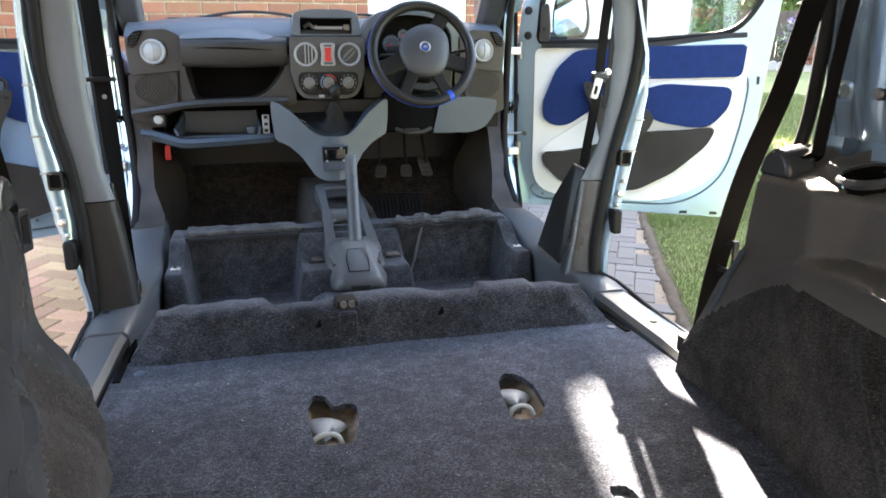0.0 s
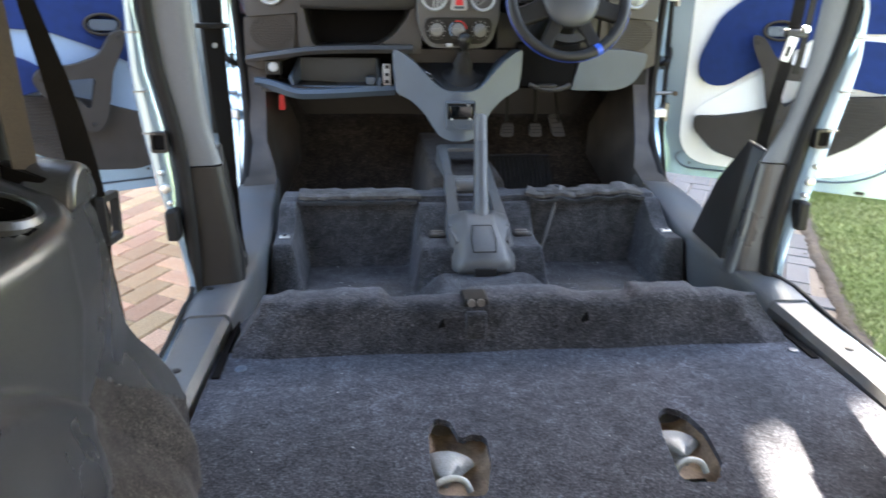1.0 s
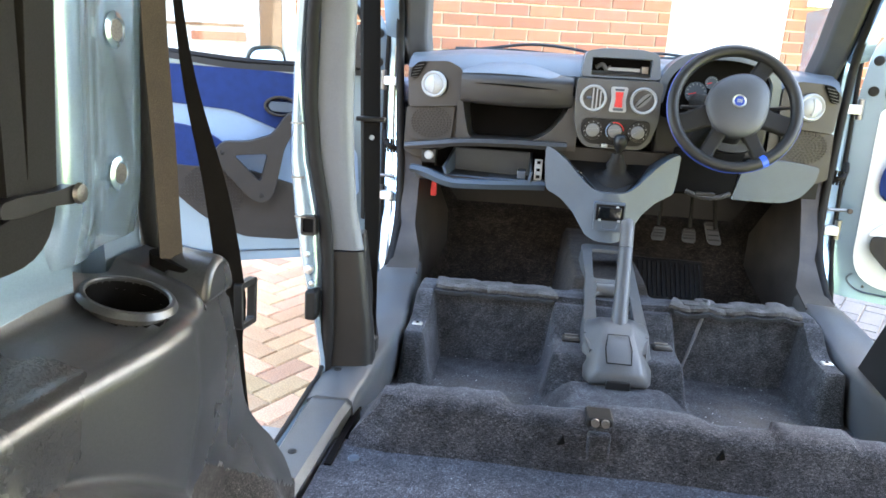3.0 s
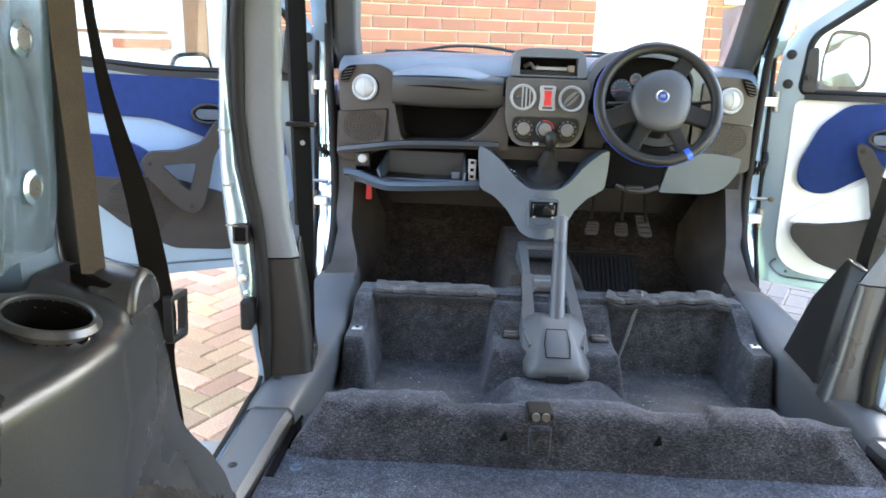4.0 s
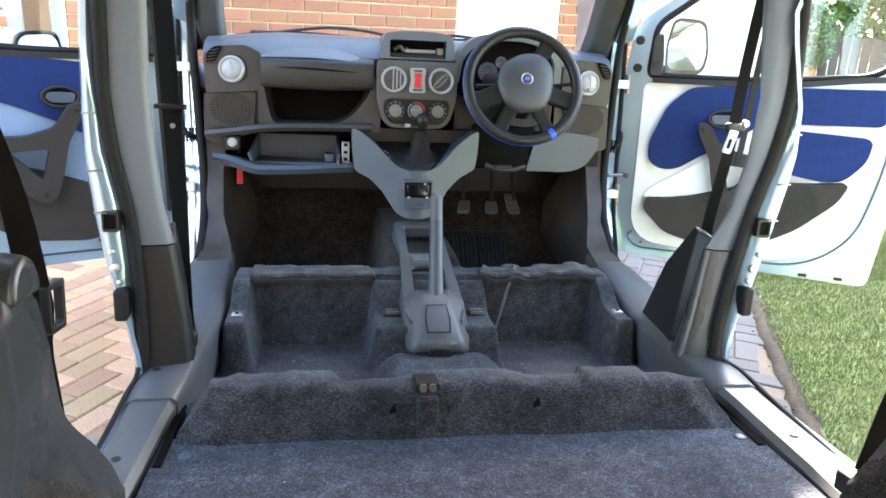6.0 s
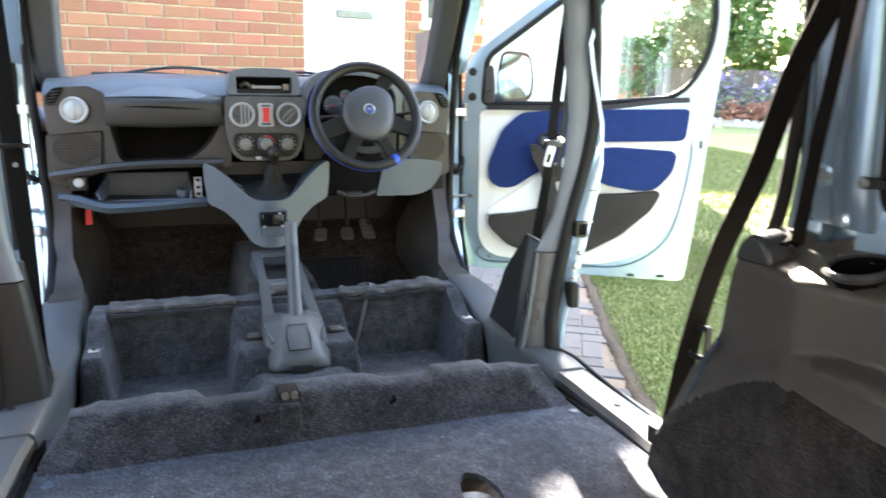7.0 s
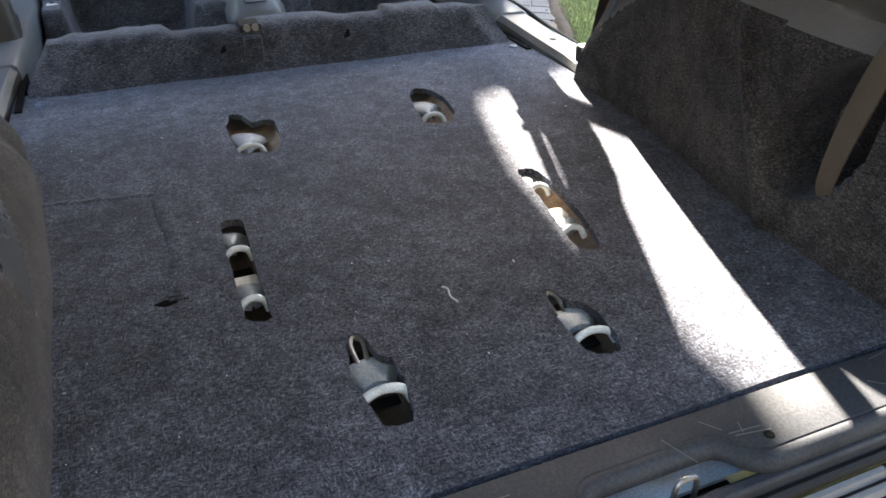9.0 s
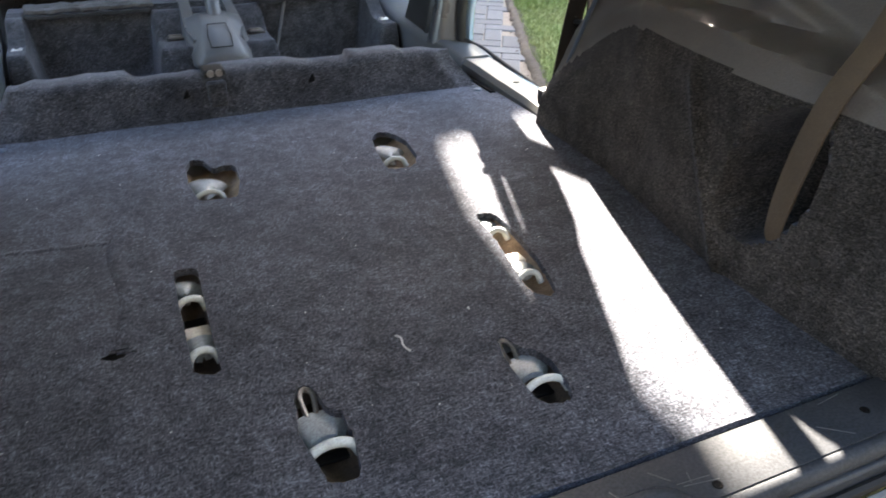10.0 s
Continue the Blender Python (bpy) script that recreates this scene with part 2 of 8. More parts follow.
BELT = mat("belt_webbing", (0.060, 0.045, 0.032), 0.75, scale=20, fine=900, bump=0.3, bump_scale=900, spread=0.3, spec=0.3)
BELT_DARK = mat("dark_belt_webbing", (0.0078, 0.0066, 0.0060), 0.85, scale=20, fine=900, bump=0.3, bump_scale=900, spread=0.3, spec=0.15)
RED = mat("red_plastic", (0.60, 0.015, 0.02), 0.4, scale=30, fine=500, spread=0.1)
BADGE_BLUE = mat("badge_blue", (0.02, 0.05, 0.30), 0.3, scale=30, fine=500, spread=0.1)
TAPE = mat("blue_tape", (0.02, 0.09, 0.55), 0.35, scale=30, fine=500, spread=0.1)
# Near-black: shade of holes and recesses put into the colour; also some black parts.
VOID = mat("cavity_shade_black", (0.0065, 0.0062, 0.0062), 0.95, spec=0.05, scale=30, fine=500, spread=0.2)
TINT = mat("tinted_glass", (0.004, 0.005, 0.006), 0.05, scale=5, fine=50, spread=0.1, rough_var=0.02)
GLASS = clear_glass("window_glass")
MIRROR = mat("mirror_silver", (0.9, 0.9, 0.9), 0.04, metal=1.0, scale=5, fine=50, spread=0.02, rough_var=0.01)
BRICK = mat("red_brick", (0.50, 0.195, 0.100), 0.9, second=(0.43, 0.160, 0.082), scale=9, fine=160, bump=0.5, bump_scale=140, spread=0.3, per_object=0.13)
MORTAR = mat("yellow_mortar", (0.80, 0.67, 0.45), 0.95, scale=12, fine=200, bump=0.5, bump_scale=150, spread=0.25)
PAVER = mat("buff_paver", (0.58, 0.41, 0.25), 0.9, second=(0.53, 0.32, 0.185), scale=5, fine=170, bump=0.5, bump_scale=160, spread=0.25, per_object=0.28)
PAVER_GREY = mat("grey_paver", (0.115, 0.117, 0.12), 0.9, second=(0.09, 0.088, 0.086), scale=6, fine=170, bump=0.5, bump_scale=160, spread=0.25, per_object=0.15)
JOINT = mat("sand_joint", (0.24, 0.19, 0.14), 0.98, scale=10, fine=200, bump=0.5, bump_scale=150, spread=0.3)
SOIL = mat("soil", (0.07, 0.052, 0.034), 0.98, scale=3, fine=60, bump=0.8, bump_scale=40, spread=0.4)
TURF = mat("turf", (0.14, 0.19, 0.05), 0.95, second=(0.20, 0.21, 0.08), scale=1.3, fine=60, bump=0.8, bump_scale=60, spread=0.35)
GRASS = mat("grass_blades", (0.15, 0.205, 0.05), 0.7, second=(0.20, 0.215, 0.085), scale=1.6, fine=30, spread=0.3)
LEAF = mat("leaves", (0.055, 0.12, 0.03), 0.6, second=(0.09, 0.16, 0.04), scale=2.5, fine=25, spread=0.4)
LEAF_GREY = mat("grey_leaves", (0.12, 0.17, 0.12), 0.7, second=(0.20, 0.22, 0.13), scale=2.5, fine=25, spread=0.4)
FLOWER = mat("purple_flowers", (0.22, 0.16, 0.42), 0.7, second=(0.32, 0.26, 0.5), scale=3, fine=25, spread=0.3)
FLOWER_RED = mat("red_flowers", (0.6, 0.02, 0.05), 0.7, second=(0.55, 0.08, 0.1), scale=3, fine=25, spread=0.3)
BARK = mat("bark", (0.12, 0.085, 0.06), 0.95, scale=10, fine=90, bump=0.8, bump_scale=60, spread=0.4)
SCREEN_DARK = mat("dark_screen", (0.050, 0.046, 0.038), 0.9, scale=3, fine=40, bump=0.6, bump_scale=30, spread=0.5)
RENDER_WHITE = mat("white_render", (0.78, 0.76, 0.70), 0.9, scale=3, fine=120, bump=0.3, bump_scale=120, spread=0.06)
RENDER_CREAM = mat("cream_render", (0.74, 0.66, 0.44), 0.9, scale=3, fine=120, bump=0.3, bump_scale=120, spread=0.06)
UPVC = mat("white_upvc", (0.82, 0.82, 0.80), 0.35, scale=6, fine=300, spread=0.04)
TIMBER = mat("brown_timber", (0.30, 0.15, 0.07), 0.7, scale=8, fine=120, bump=0.3, bump_scale=90, spread=0.3)
ROOFTILE = mat("roof_tiles", (0.20, 0.12, 0.09), 0.85, scale=4, fine=60, bump=0.5, bump_scale=30, spread=0.35)
STONE = mat("edging_stone", (0.42, 0.40, 0.37), 0.9, scale=8, fine=90, bump=0.4, bump_scale=80, spread=0.25)
DARK_GROUND = mat("dark_ground", (0.048, 0.047, 0.046), 0.9, second=(0.036, 0.036, 0.036), scale=3, fine=120, bump=0.5, bump_scale=140, spread=0.3)
FENCE = mat("fence_boards", (0.16, 0.13, 0.11), 0.9, scale=6, fine=90, bump=0.4, bump_scale=60, spread=0.35)

# ---- shapes ----
def put(name, bm, material, parent=None, label="", m=None, smooth=40, bevel=0.0, segs=2):
    """Links a bmesh as one mesh object."""
    bmesh.ops.recalc_face_normals(bm, faces=bm.faces)
    me = bpy.data.meshes.new(name)
    bm.to_mesh(me)
    bm.free()
    me.materials.append(material)
    if smooth:
        me.shade_smooth()
        me.set_sharp_from_angle(angle=radians(smooth))
    ob = new(name, me)
    if m is not None:
        ob.matrix_basis = m
    if parent is not None:
        ob.parent = parent
    if bevel:
        b = ob.modifiers.new("edge", "BEVEL")
        b.width, b.segments, b.limit_method, b.angle_limit = bevel, segs, "ANGLE", radians(38)
        b.harden_normals = False
    if label:
        ob["label"] = label
    return ob


part = put


def thing(name, label, category, m=None, group="", kind=""):
    """An Empty that carries a thing's parts; in the van's frame unless a pose is given."""
    e = new(name)
    e.empty_display_size = 0.05
    e.matrix_basis = VAN if m is None else m
    return tagged(e, label, category, group, kind)


def box(x0, x1, y0, y1, z0, z1, bm=None):
    bm = bm or bmesh.new()
    v = [bm.verts.new((x, y, z)) for z in (z0, z1) for x, y in ((x0, y0), (x1, y0), (x1, y1), (x0, y1))]
    for f in ((3, 2, 1, 0), (4, 5, 6, 7), (0, 1, 5, 4), (1, 2, 6, 5), (2, 3, 7, 6), (3, 0, 4, 7)):
        bm.faces.new([v[i] for i in f])
    return bm


def loft(rings, bm=None, closed=True, caps=True):
    """A skin over rings of equally many points."""
    bm = bm or bmesh.new()
    vs = [[bm.verts.new(p) for p in r] for r in rings]
    n = len(vs[0])
    for a, b in zip(vs, vs[1:]):
        for i in range(n if closed else n - 1):
            bm.faces.new((a[i], a[(i + 1) % n], b[(i + 1) % n], b[i]))
    if caps and closed:
        bm.faces.new(vs[0][::-1])
        bm.faces.new(vs[-1])
    return bm


def plate(loops, a, b, place, bm=None):
    """A plate between depths a and b with an outline and holes (2D loops); place(u, w, depth) gives each point."""
    bm = bm or bmesh.new()
    sides, edges, pair = [], [], {}
    for lp in loops:
        f = [bm.verts.new(place(u, w, a)) for u, w in lp]
        k = [bm.verts.new(place(u, w, b)) for u, w in lp]
        for x, y in zip(f, k):
            pair[x] = y
        n = len(lp)
        edges += [bm.edges.new((f[i], f[(i + 1) % n])) for i in range(n)]
        sides += [(f[i], f[(i + 1) % n], k[(i + 1) % n], k[i]) for i in range(n)]
    made = bmesh.ops.triangle_fill(bm, use_beauty=True, edges=edges)
    for f in [g for g in made["geom"] if isinstance(g, bmesh.types.BMFace)]:
        bm.faces.new([pair[v] for v in f.verts][::-1])
    for s in sides:
        bm.faces.new(s)
    return bm


def rounded(pts, r, n=4):
    """A polygon with rounded corners; r one radius or one for each corner."""
    out, m = [], len(pts)
    for i, p in enumerate(pts):
        p, a, b = Vector(p), Vector(pts[i - 1]), Vector(pts[(i + 1) % m])
        rad = r[i] if isinstance(r, (list, tuple)) else r
        da, db = a - p, b - p
        k = min(rad, da.length * 0.49, db.length * 0.49)
        if k < 1e-5:
            out.append(tuple(p))
            continue
        s, e = p + da.normalized() * k, p + db.normalized() * k
        for j in range(n + 1):
            t = j / n
            out.append(tuple((1 - t) ** 2 * s + 2 * t * (1 - t) * p + t * t * e))
    return out


def ring(cx, cy, r, n=24, ry=None, a0=0.0):
    return [(cx + r * math.cos(a0 + 2 * math.pi * i / n), cy + (ry or r) * math.sin(a0 + 2 * math.pi * i / n)) for i in range(n)]


def spline(pts, n=6):
    """A smooth line through points."""
    p = [Vector(q) for q in pts]
    p = [p[0] * 2 - p[1]] + p + [p[-1] * 2 - p[-2]]
    out = []
    for i in range(1, len(p) - 2):
        for j in range(n):
            t = j / n
            out.append(0.5 * (2 * p[i] + (p[i + 1] - p[i - 1]) * t + (2 * p[i - 1] - 5 * p[i] + 4 * p[i + 1] - p[i + 2]) * t * t + (3 * p[i] - p[i - 1] - 3 * p[i + 1] + p[i + 2]) * t ** 3))
    return out + [p[-2]]


def sweep(line, section, up=(0, 0, 1), bm=None, closed=False):
    """A section (2D: across, along the up side) carried along a line; section may be a function of 0..1."""
    line = [Vector(p) for p in line]
    rings, m = [], len(line)
    for i, p in enumerate(line):
        d = (line[(i + 1) % m] - line[i - 1]) if closed else (line[min(i + 1, m - 1)] - line[max(i - 1, 0)])
        d.normalize()
        side = d.cross(Vector(up)).normalized()
        top = side.cross(d)
        sec = section(i / (m - 1)) if callable(section) else section
        rings.append([p + side * a + top * b for a, b in sec])
    if closed:
        rings.append(rings[0])
    bm = loft(rings, bm, caps=not closed)
    if closed:
        bmesh.ops.remove_doubles(bm, verts=bm.verts, dist=1e-5)
    return bm


def tube(line, r, n=10, up=(0, 0, 1), bm=None, closed=False):
    return sweep(line, ring(0, 0, r, n), up, bm, closed)


def lathe(profile, m, n=24, bm=None):
    """A profile (radius, height) turned about the z of the pose m."""
    return loft([[m @ Vector((r * math.cos(2 * math.pi * i / n), r * math.sin(2 * math.pi * i / n), h)) for i in range(n)] for r, h in profile], bm)


def lump(bm, amount, scale, seed=0.0):
    for v in bm.verts:
        v.co += noise.noise_vector(v.co * scale + Vector((seed, seed * 1.7, 0))) * amount
    return bm


def step(e0, e1, x):
    t = min(1, max(0, (x - e0) / (e1 - e0)))
    return t * t * (3 - 2 * t)


def xz(s=1):
    return lambda u, w, d: (s * u, d, w)

# ---- the van: floor and carpets ----
def ragged(pts, seed):
    """A cut in the carpet: an outline with frayed, slightly uneven edges."""
    rnd = random.Random(seed)
    return [(x + rnd.uniform(-0.0016, 0.0016), y + rnd.uniform(-0.0022, 0.0022)) for x, y in rounded(pts, 0.014, 4)]


FRONT_L = [(-0.203, 0.337), (-0.135, 0.329), (-0.117, 0.40), (-0.112, 0.478), (-0.133, 0.488), (-0.156, 0.474), (-0.170, 0.532), (-0.192, 0.541), (-0.207, 0.50), (-0.210, 0.42)]
FRONT_R = [(0.164, 0.341), (0.217, 0.336), (0.245, 0.385), (0.255, 0.466), (0.240, 0.530), (0.212, 0.546), (0.192, 0.520), (0.176, 0.45)]
MID_L = [(-0.280, -0.162), (-0.247, -0.174), (-0.242, 0.0), (-0.239, 0.093), (-0.256, 0.106), (-0.274, 0.099), (-0.278, 0.0)]
MID_R = [(0.199, -0.160), (0.220, -0.187), (0.238, -0.170), (0.252, -0.120), (0.262, -0.060), (0.268, 0.02), (0.268, 0.083), (0.250, 0.097), (0.234, 0.091), (0.226, 0.0), (0.212, -0.08)]
REAR_L = [(-0.187, -0.305), (-0.181, -0.284), (-0.177, -0.250), (-0.168, -0.234), (-0.155, -0.236), (-0.150, -0.255), (-0.146, -0.286), (-0.132, -0.294), (-0.131, -0.34), (-0.141, -0.402), (-0.176, -0.399)]
REAR_R = [(0.087, -0.305), (0.091, -0.286), (0.097, -0.252), (0.106, -0.242), (0.115, -0.254), (0.118, -0.274), (0.137, -0.285), (0.143, -0.32), (0.137, -0.372), (0.124, -0.389), (0.089, -0.381)]
HOLES = [FRONT_L, FRONT_R, MID_L, MID_R, REAR_L, REAR_R]
floor = thing("floor", "dark blue-grey felt carpet over the bare load floor, cut with holes", "carpet", kind="structure")
outline = [(-0.60, 0.805), (-0.60, 0.40), (-0.57, 0.0), (-0.56, -0.496), (0.56, -0.496), (0.57, 0.0), (0.60, 0.40), (0.60, 0.805)]
fine_outline = []
for i, p in enumerate(outline):
    q = outline[(i + 1) % len(outline)]
    for j in range(12):
        fine_outline.append((p[0] + (q[0] - p[0]) * j / 12, p[1] + (q[1] - p[1]) * j / 12 + (0.002 * math.sin(i * 7 + j * 2.1) if i == 3 else 0)))
part("carpet", plate([fine_outline] + [ragged(h, i) for i, h in enumerate(HOLES)], 0.0, -0.012, lambda u, w, d: (u, w, d)), CARPET, floor, smooth=30)
part("floor_pan", box(-0.80, 0.80, -0.56, 0.90, -0.075, -0.045), PAN, floor, "pale painted steel pan under the carpet")
# shallow creases of an old mat, and a small torn slit, at the carpet's side
part("crease", lump(sweep([(-0.56 + 0.20 * i / 14, 0.266 - 0.030 * i / 14 + 0.002 * math.sin(i * 1.7), -0.001) for i in range(15)], lambda t: [(-0.009, 0), (-0.004, 0.0028), (0.004, 0.0028), (0.010, 0)]), 0.001, 40), CARPET, floor)
part("crease", lump(sweep([(-0.345 - 0.006 * math.sin(i * 0.4), 0.246 - 0.33 * i / 20, -0.001) for i in range(21)], lambda t: [(-0.016, 0), (-0.006, 0.0042), (0.006, 0.0040), (0.017, 0)]), 0.0012, 30), CARPET, floor)
part("tear", plate([rounded([(-0.385, -0.084), (-0.362, -0.076), (-0.352, -0.088), (-0.368, -0.094)], 0.003, 2)], 0.0006, -0.001, lambda u, w, d: (u, w, d)), VOID, floor, "small torn slit in the carpet")
part("tear_flap", lump(box(-0.372, -0.348, -0.080, -0.074, 0.0, 0.006), 0.002, 60), CARPET, floor)


def anchor(outline, plan, pan, bolt=None, loop=None):
    """A seat anchor in a carpet hole: a pressed well with arched straps and catch bars across it.
    plan: rows of (kind, y, half depth, x from, x to)."""
    a = thing("seat_anchor", "pressed-steel seat anchor sunk in a ragged carpet hole", "bracket", group="seat anchors in the load floor")
    xs_, ys_ = [p[0] for p in outline], [p[1] for p in outline]
    x0, x1, y0, y1 = min(xs_) - 0.006, max(xs_) + 0.006, min(ys_) - 0.006, max(ys_) + 0.006
    well = bmesh.new()
    rows_ = []
    for j in range(13):
        y = y0 + (y1 - y0) * j / 12
        rows_.append([well.verts.new((x0 + (x1 - x0) * i / 8, y, -0.040 + 0.026 * (abs(i - 4) / 4) ** 3 + 0.003 * math.sin(j * 1.3 + i))) for i in range(9)])
    for p, q in zip(rows_, rows_[1:]):
        for i in range(8):
            well.faces.new((p[i], p[i + 1], q[i + 1], q[i]))
    part("base", well, pan, a, "dusty brown steel well", smooth=60)
    for kind, y, d, xa, xb in plan:
        xm, hw = (xa + xb) / 2, (xb - xa) / 2
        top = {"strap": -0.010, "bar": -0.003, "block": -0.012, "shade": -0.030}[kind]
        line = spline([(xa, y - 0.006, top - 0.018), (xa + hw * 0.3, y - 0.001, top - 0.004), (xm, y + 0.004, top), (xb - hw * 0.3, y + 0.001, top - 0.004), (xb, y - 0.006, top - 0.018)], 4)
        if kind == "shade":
            # A near-black slab paints the shade on the well's floor.
            part("slot", box(xa, xb, y - d, y + d, -0.034, top), VOID, a, "near-black slab for the shade beside the catch bar", bevel=0.003)
        elif kind == "bar":
            part("catch_bar", sweep(line, ring(0, 0, d, 8)), CATCH, a, "pale painted catch bar", smooth=60)
        elif kind == "block":
            part("block", box(xa, xb, y - d, y + d, -0.036, top), CREAM, a, "cream plastic block", bevel=0.003)
        else:
            part("strap", sweep(line, [(-d, -0.010), (-d * 0.9, -0.002), (0, 0.001), (d * 0.9, -0.002), (d, -0.010), (0, -0.003)]), STRAP, a, "grey-blue painted strap", smooth=60)
    if bolt:
        part("bolt_hole", lathe([(0.0005, 0.0015), (0.0055, 0.0015), (0.0062, -0.002)], Matrix.Translation((*bolt, -0.034)), 14), VOID, a)
    if loop:
        x, y = loop
        part("wire_loop", tube(spline([(x - 0.006, y - 0.045, -0.016), (x - 0.008, y - 0.012, -0.006), (x, y, -0.004), (x + 0.008, y - 0.012, -0.006), (x + 0.004, y - 0.045, -0.016)], 5), 0.0032, 8), DARK_STEEL, a, "steel wire loop")
    return a


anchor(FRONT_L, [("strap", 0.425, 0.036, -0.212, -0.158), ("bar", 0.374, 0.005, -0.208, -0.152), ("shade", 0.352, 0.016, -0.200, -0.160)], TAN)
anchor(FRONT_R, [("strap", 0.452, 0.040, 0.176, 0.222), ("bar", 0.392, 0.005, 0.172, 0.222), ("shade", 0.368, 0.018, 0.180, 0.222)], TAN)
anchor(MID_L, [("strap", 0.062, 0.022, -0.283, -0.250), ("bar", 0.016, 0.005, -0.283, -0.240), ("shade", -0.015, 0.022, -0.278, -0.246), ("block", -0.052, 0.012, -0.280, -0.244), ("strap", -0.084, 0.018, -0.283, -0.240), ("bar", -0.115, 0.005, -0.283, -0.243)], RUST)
# MID_R takes the paler pan and no dark slab, unlike its mirror MID_L.
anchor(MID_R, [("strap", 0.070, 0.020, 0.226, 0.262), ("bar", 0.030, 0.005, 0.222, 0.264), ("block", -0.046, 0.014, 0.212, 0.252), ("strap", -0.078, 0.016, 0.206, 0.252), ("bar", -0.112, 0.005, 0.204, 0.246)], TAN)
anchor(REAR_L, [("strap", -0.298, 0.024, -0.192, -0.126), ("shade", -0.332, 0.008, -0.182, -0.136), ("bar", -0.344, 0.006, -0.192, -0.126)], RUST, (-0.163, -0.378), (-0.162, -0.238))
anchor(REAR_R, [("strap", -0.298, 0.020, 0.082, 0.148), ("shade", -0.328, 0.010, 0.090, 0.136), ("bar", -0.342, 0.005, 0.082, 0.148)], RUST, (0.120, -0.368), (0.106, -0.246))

# the folded carpet step across the van
def riser_height(x):
    hgt = 0.111 - 0.020 * step(-0.278, -0.255, x) + 0.018 * step(-0.115, -0.085, x) - 0.017 * step(0.06, 0.16, x) + 0.017 * step(0.236, 0.250, x) - 0.017 * step(0.386, 0.402, x)
    return hgt - 0.012 * step(0.49, 0.56, abs(x)) + 0.0015 * math.sin(x * 31) + 0.001 * math.sin(x * 83)


rings = []
for i in range(121):
    x = -0.572 + 1.144 * i / 120
    v, wob = riser_height(x) - 0.098, 0.003 * math.sin(x * 19 + 1)
    h, back = 0.098 + 0.42 * v, 1.25 * v
    end = 0.02 * step(0.50, 0.57, abs(x))
    tip = x * (1 - 0.10 * step(0.30, 0.57, abs(x)))     # the ends lean inward
    rings.append([(x, 0.775 + wob, -0.002), (x, 0.784 + wob + end, h * 0.12), (tip, 0.797 + wob + end, h * 0.80), (tip, 0.801 + wob + end, h * 0.90), (tip, 0.809 + wob + end, h * 0.965), (tip, 0.824 + wob, h * 0.985), (tip, 0.862 + wob + back, h), (tip, 0.872 + back, h * 0.95), (tip, 0.878 + back, h * 0.80), (x, 0.892 + back, 0.02), (x, 0.905, -0.08), (x, 0.82, -0.02)])
part("carpet_fold", lump(loft(rings), 0.0018, 26), FOLD_CARPET_SHADED, floor, "raised carpet fold across the load floor", smooth=50)
for x, z in ((-0.158, 0.060), (0.135, 0.065)):
    part("cut", plate([rounded([(x - 0.008, z - 0.010), (x + 0.008, z - 0.006), (x + 0.004, z + 0.010)], 0.003, 3)], 0.784, 0.82, xz()), VOID, floor)
latch = thing("latch", "small dark plastic seat catch clipped over the carpet fold", "catch")
part("plate", box(-0.113, -0.062, 0.800, 0.858, 0.084, 0.104), RUBBER, latch, bevel=0.004)
part("eye", lathe([(0.005, 0.0), (0.008, 0.0), (0.008, 0.006), (0.005, 0.006)], pose(-0.097, 0.800, 0.098, 90), 12), DARK_STEEL, latch)
part("eye", lathe([(0.005, 0.0), (0.008, 0.0), (0.008, 0.006), (0.005, 0.006)], pose(-0.078, 0.800, 0.098, 90), 12), DARK_STEEL, latch)
part("tongue", box(-0.110, -0.066, 0.783, 0.806, 0.022, 0.082), FOLD_CARPET_SHADED, latch, bevel=0.006)
for x in (-0.545, 0.560):
    part("rivet", lathe([(0.001, 0.004), (0.010, 0.003), (0.012, 0.0)], Matrix.Translation((x, 0.735, 0.001)), 14), GREY, floor)


# front floor: two seat wells, the tunnel, the cross member and the footwells
def front_floor(x, y):
    a = abs(x)
    base = -0.076
    z = base
    # tunnel: a low rear hump, then two shoulders that climb to the cross member
    z = max(z, base + 0.062 * step(0.205, 0.100, a) * step(1.305, 1.25, y))
    shoulder = 0.040 + 0.068 * step(1.40, 1.50, y)
    z = max(z, base + (shoulder - base) * step(0.190, 0.158, a) * step(1.235, 1.300, y))
    # outer ledges with the seat clips, climbing the same way
    ledge = 0.056 + 0.058 * step(1.385, 1.50, y)
    z = max(z, base + (ledge - base) * step(0.472, 0.506, a) * step(1.262, 1.296, y))
    z = base + (z - base) * (1 - step(0.550, 0.564, a))     # down again under the sill cover
    # cross member
    z = max(z, base + 0.200 * step(1.490, 1.518, y) * (1 - 0.62 * step(0.546, 0.564, a)))
    # footwells ahead of it
    foot = -0.150 + 0.36 * step(2.02, 2.52, y) + 0.12 * step(0.54, 0.64, a)
    tun = -0.150 + 0.30 * step(0.17, 0.10, a)
    k = step(1.588, 1.640, y)
    z = z * (1 - k) + max(foot, tun) * k
    # soft carpet
    return z + 0.0025 * noise.noise(Vector((x * 16, y * 16, 3))) + 0.004 * noise.noise(Vector((x * 5, y * 5, 9)))


NX, NY = 200, 240
bm = bmesh.new()
xs = [-0.64 + 1.28 * i / NX for i in range(NX + 1)]
ys = [0.885 + 1.62 * (j / NY) for j in range(NY + 1)]
vs = [[bm.verts.new((x, y, front_floor(x, y))) for x in xs] for y in ys]
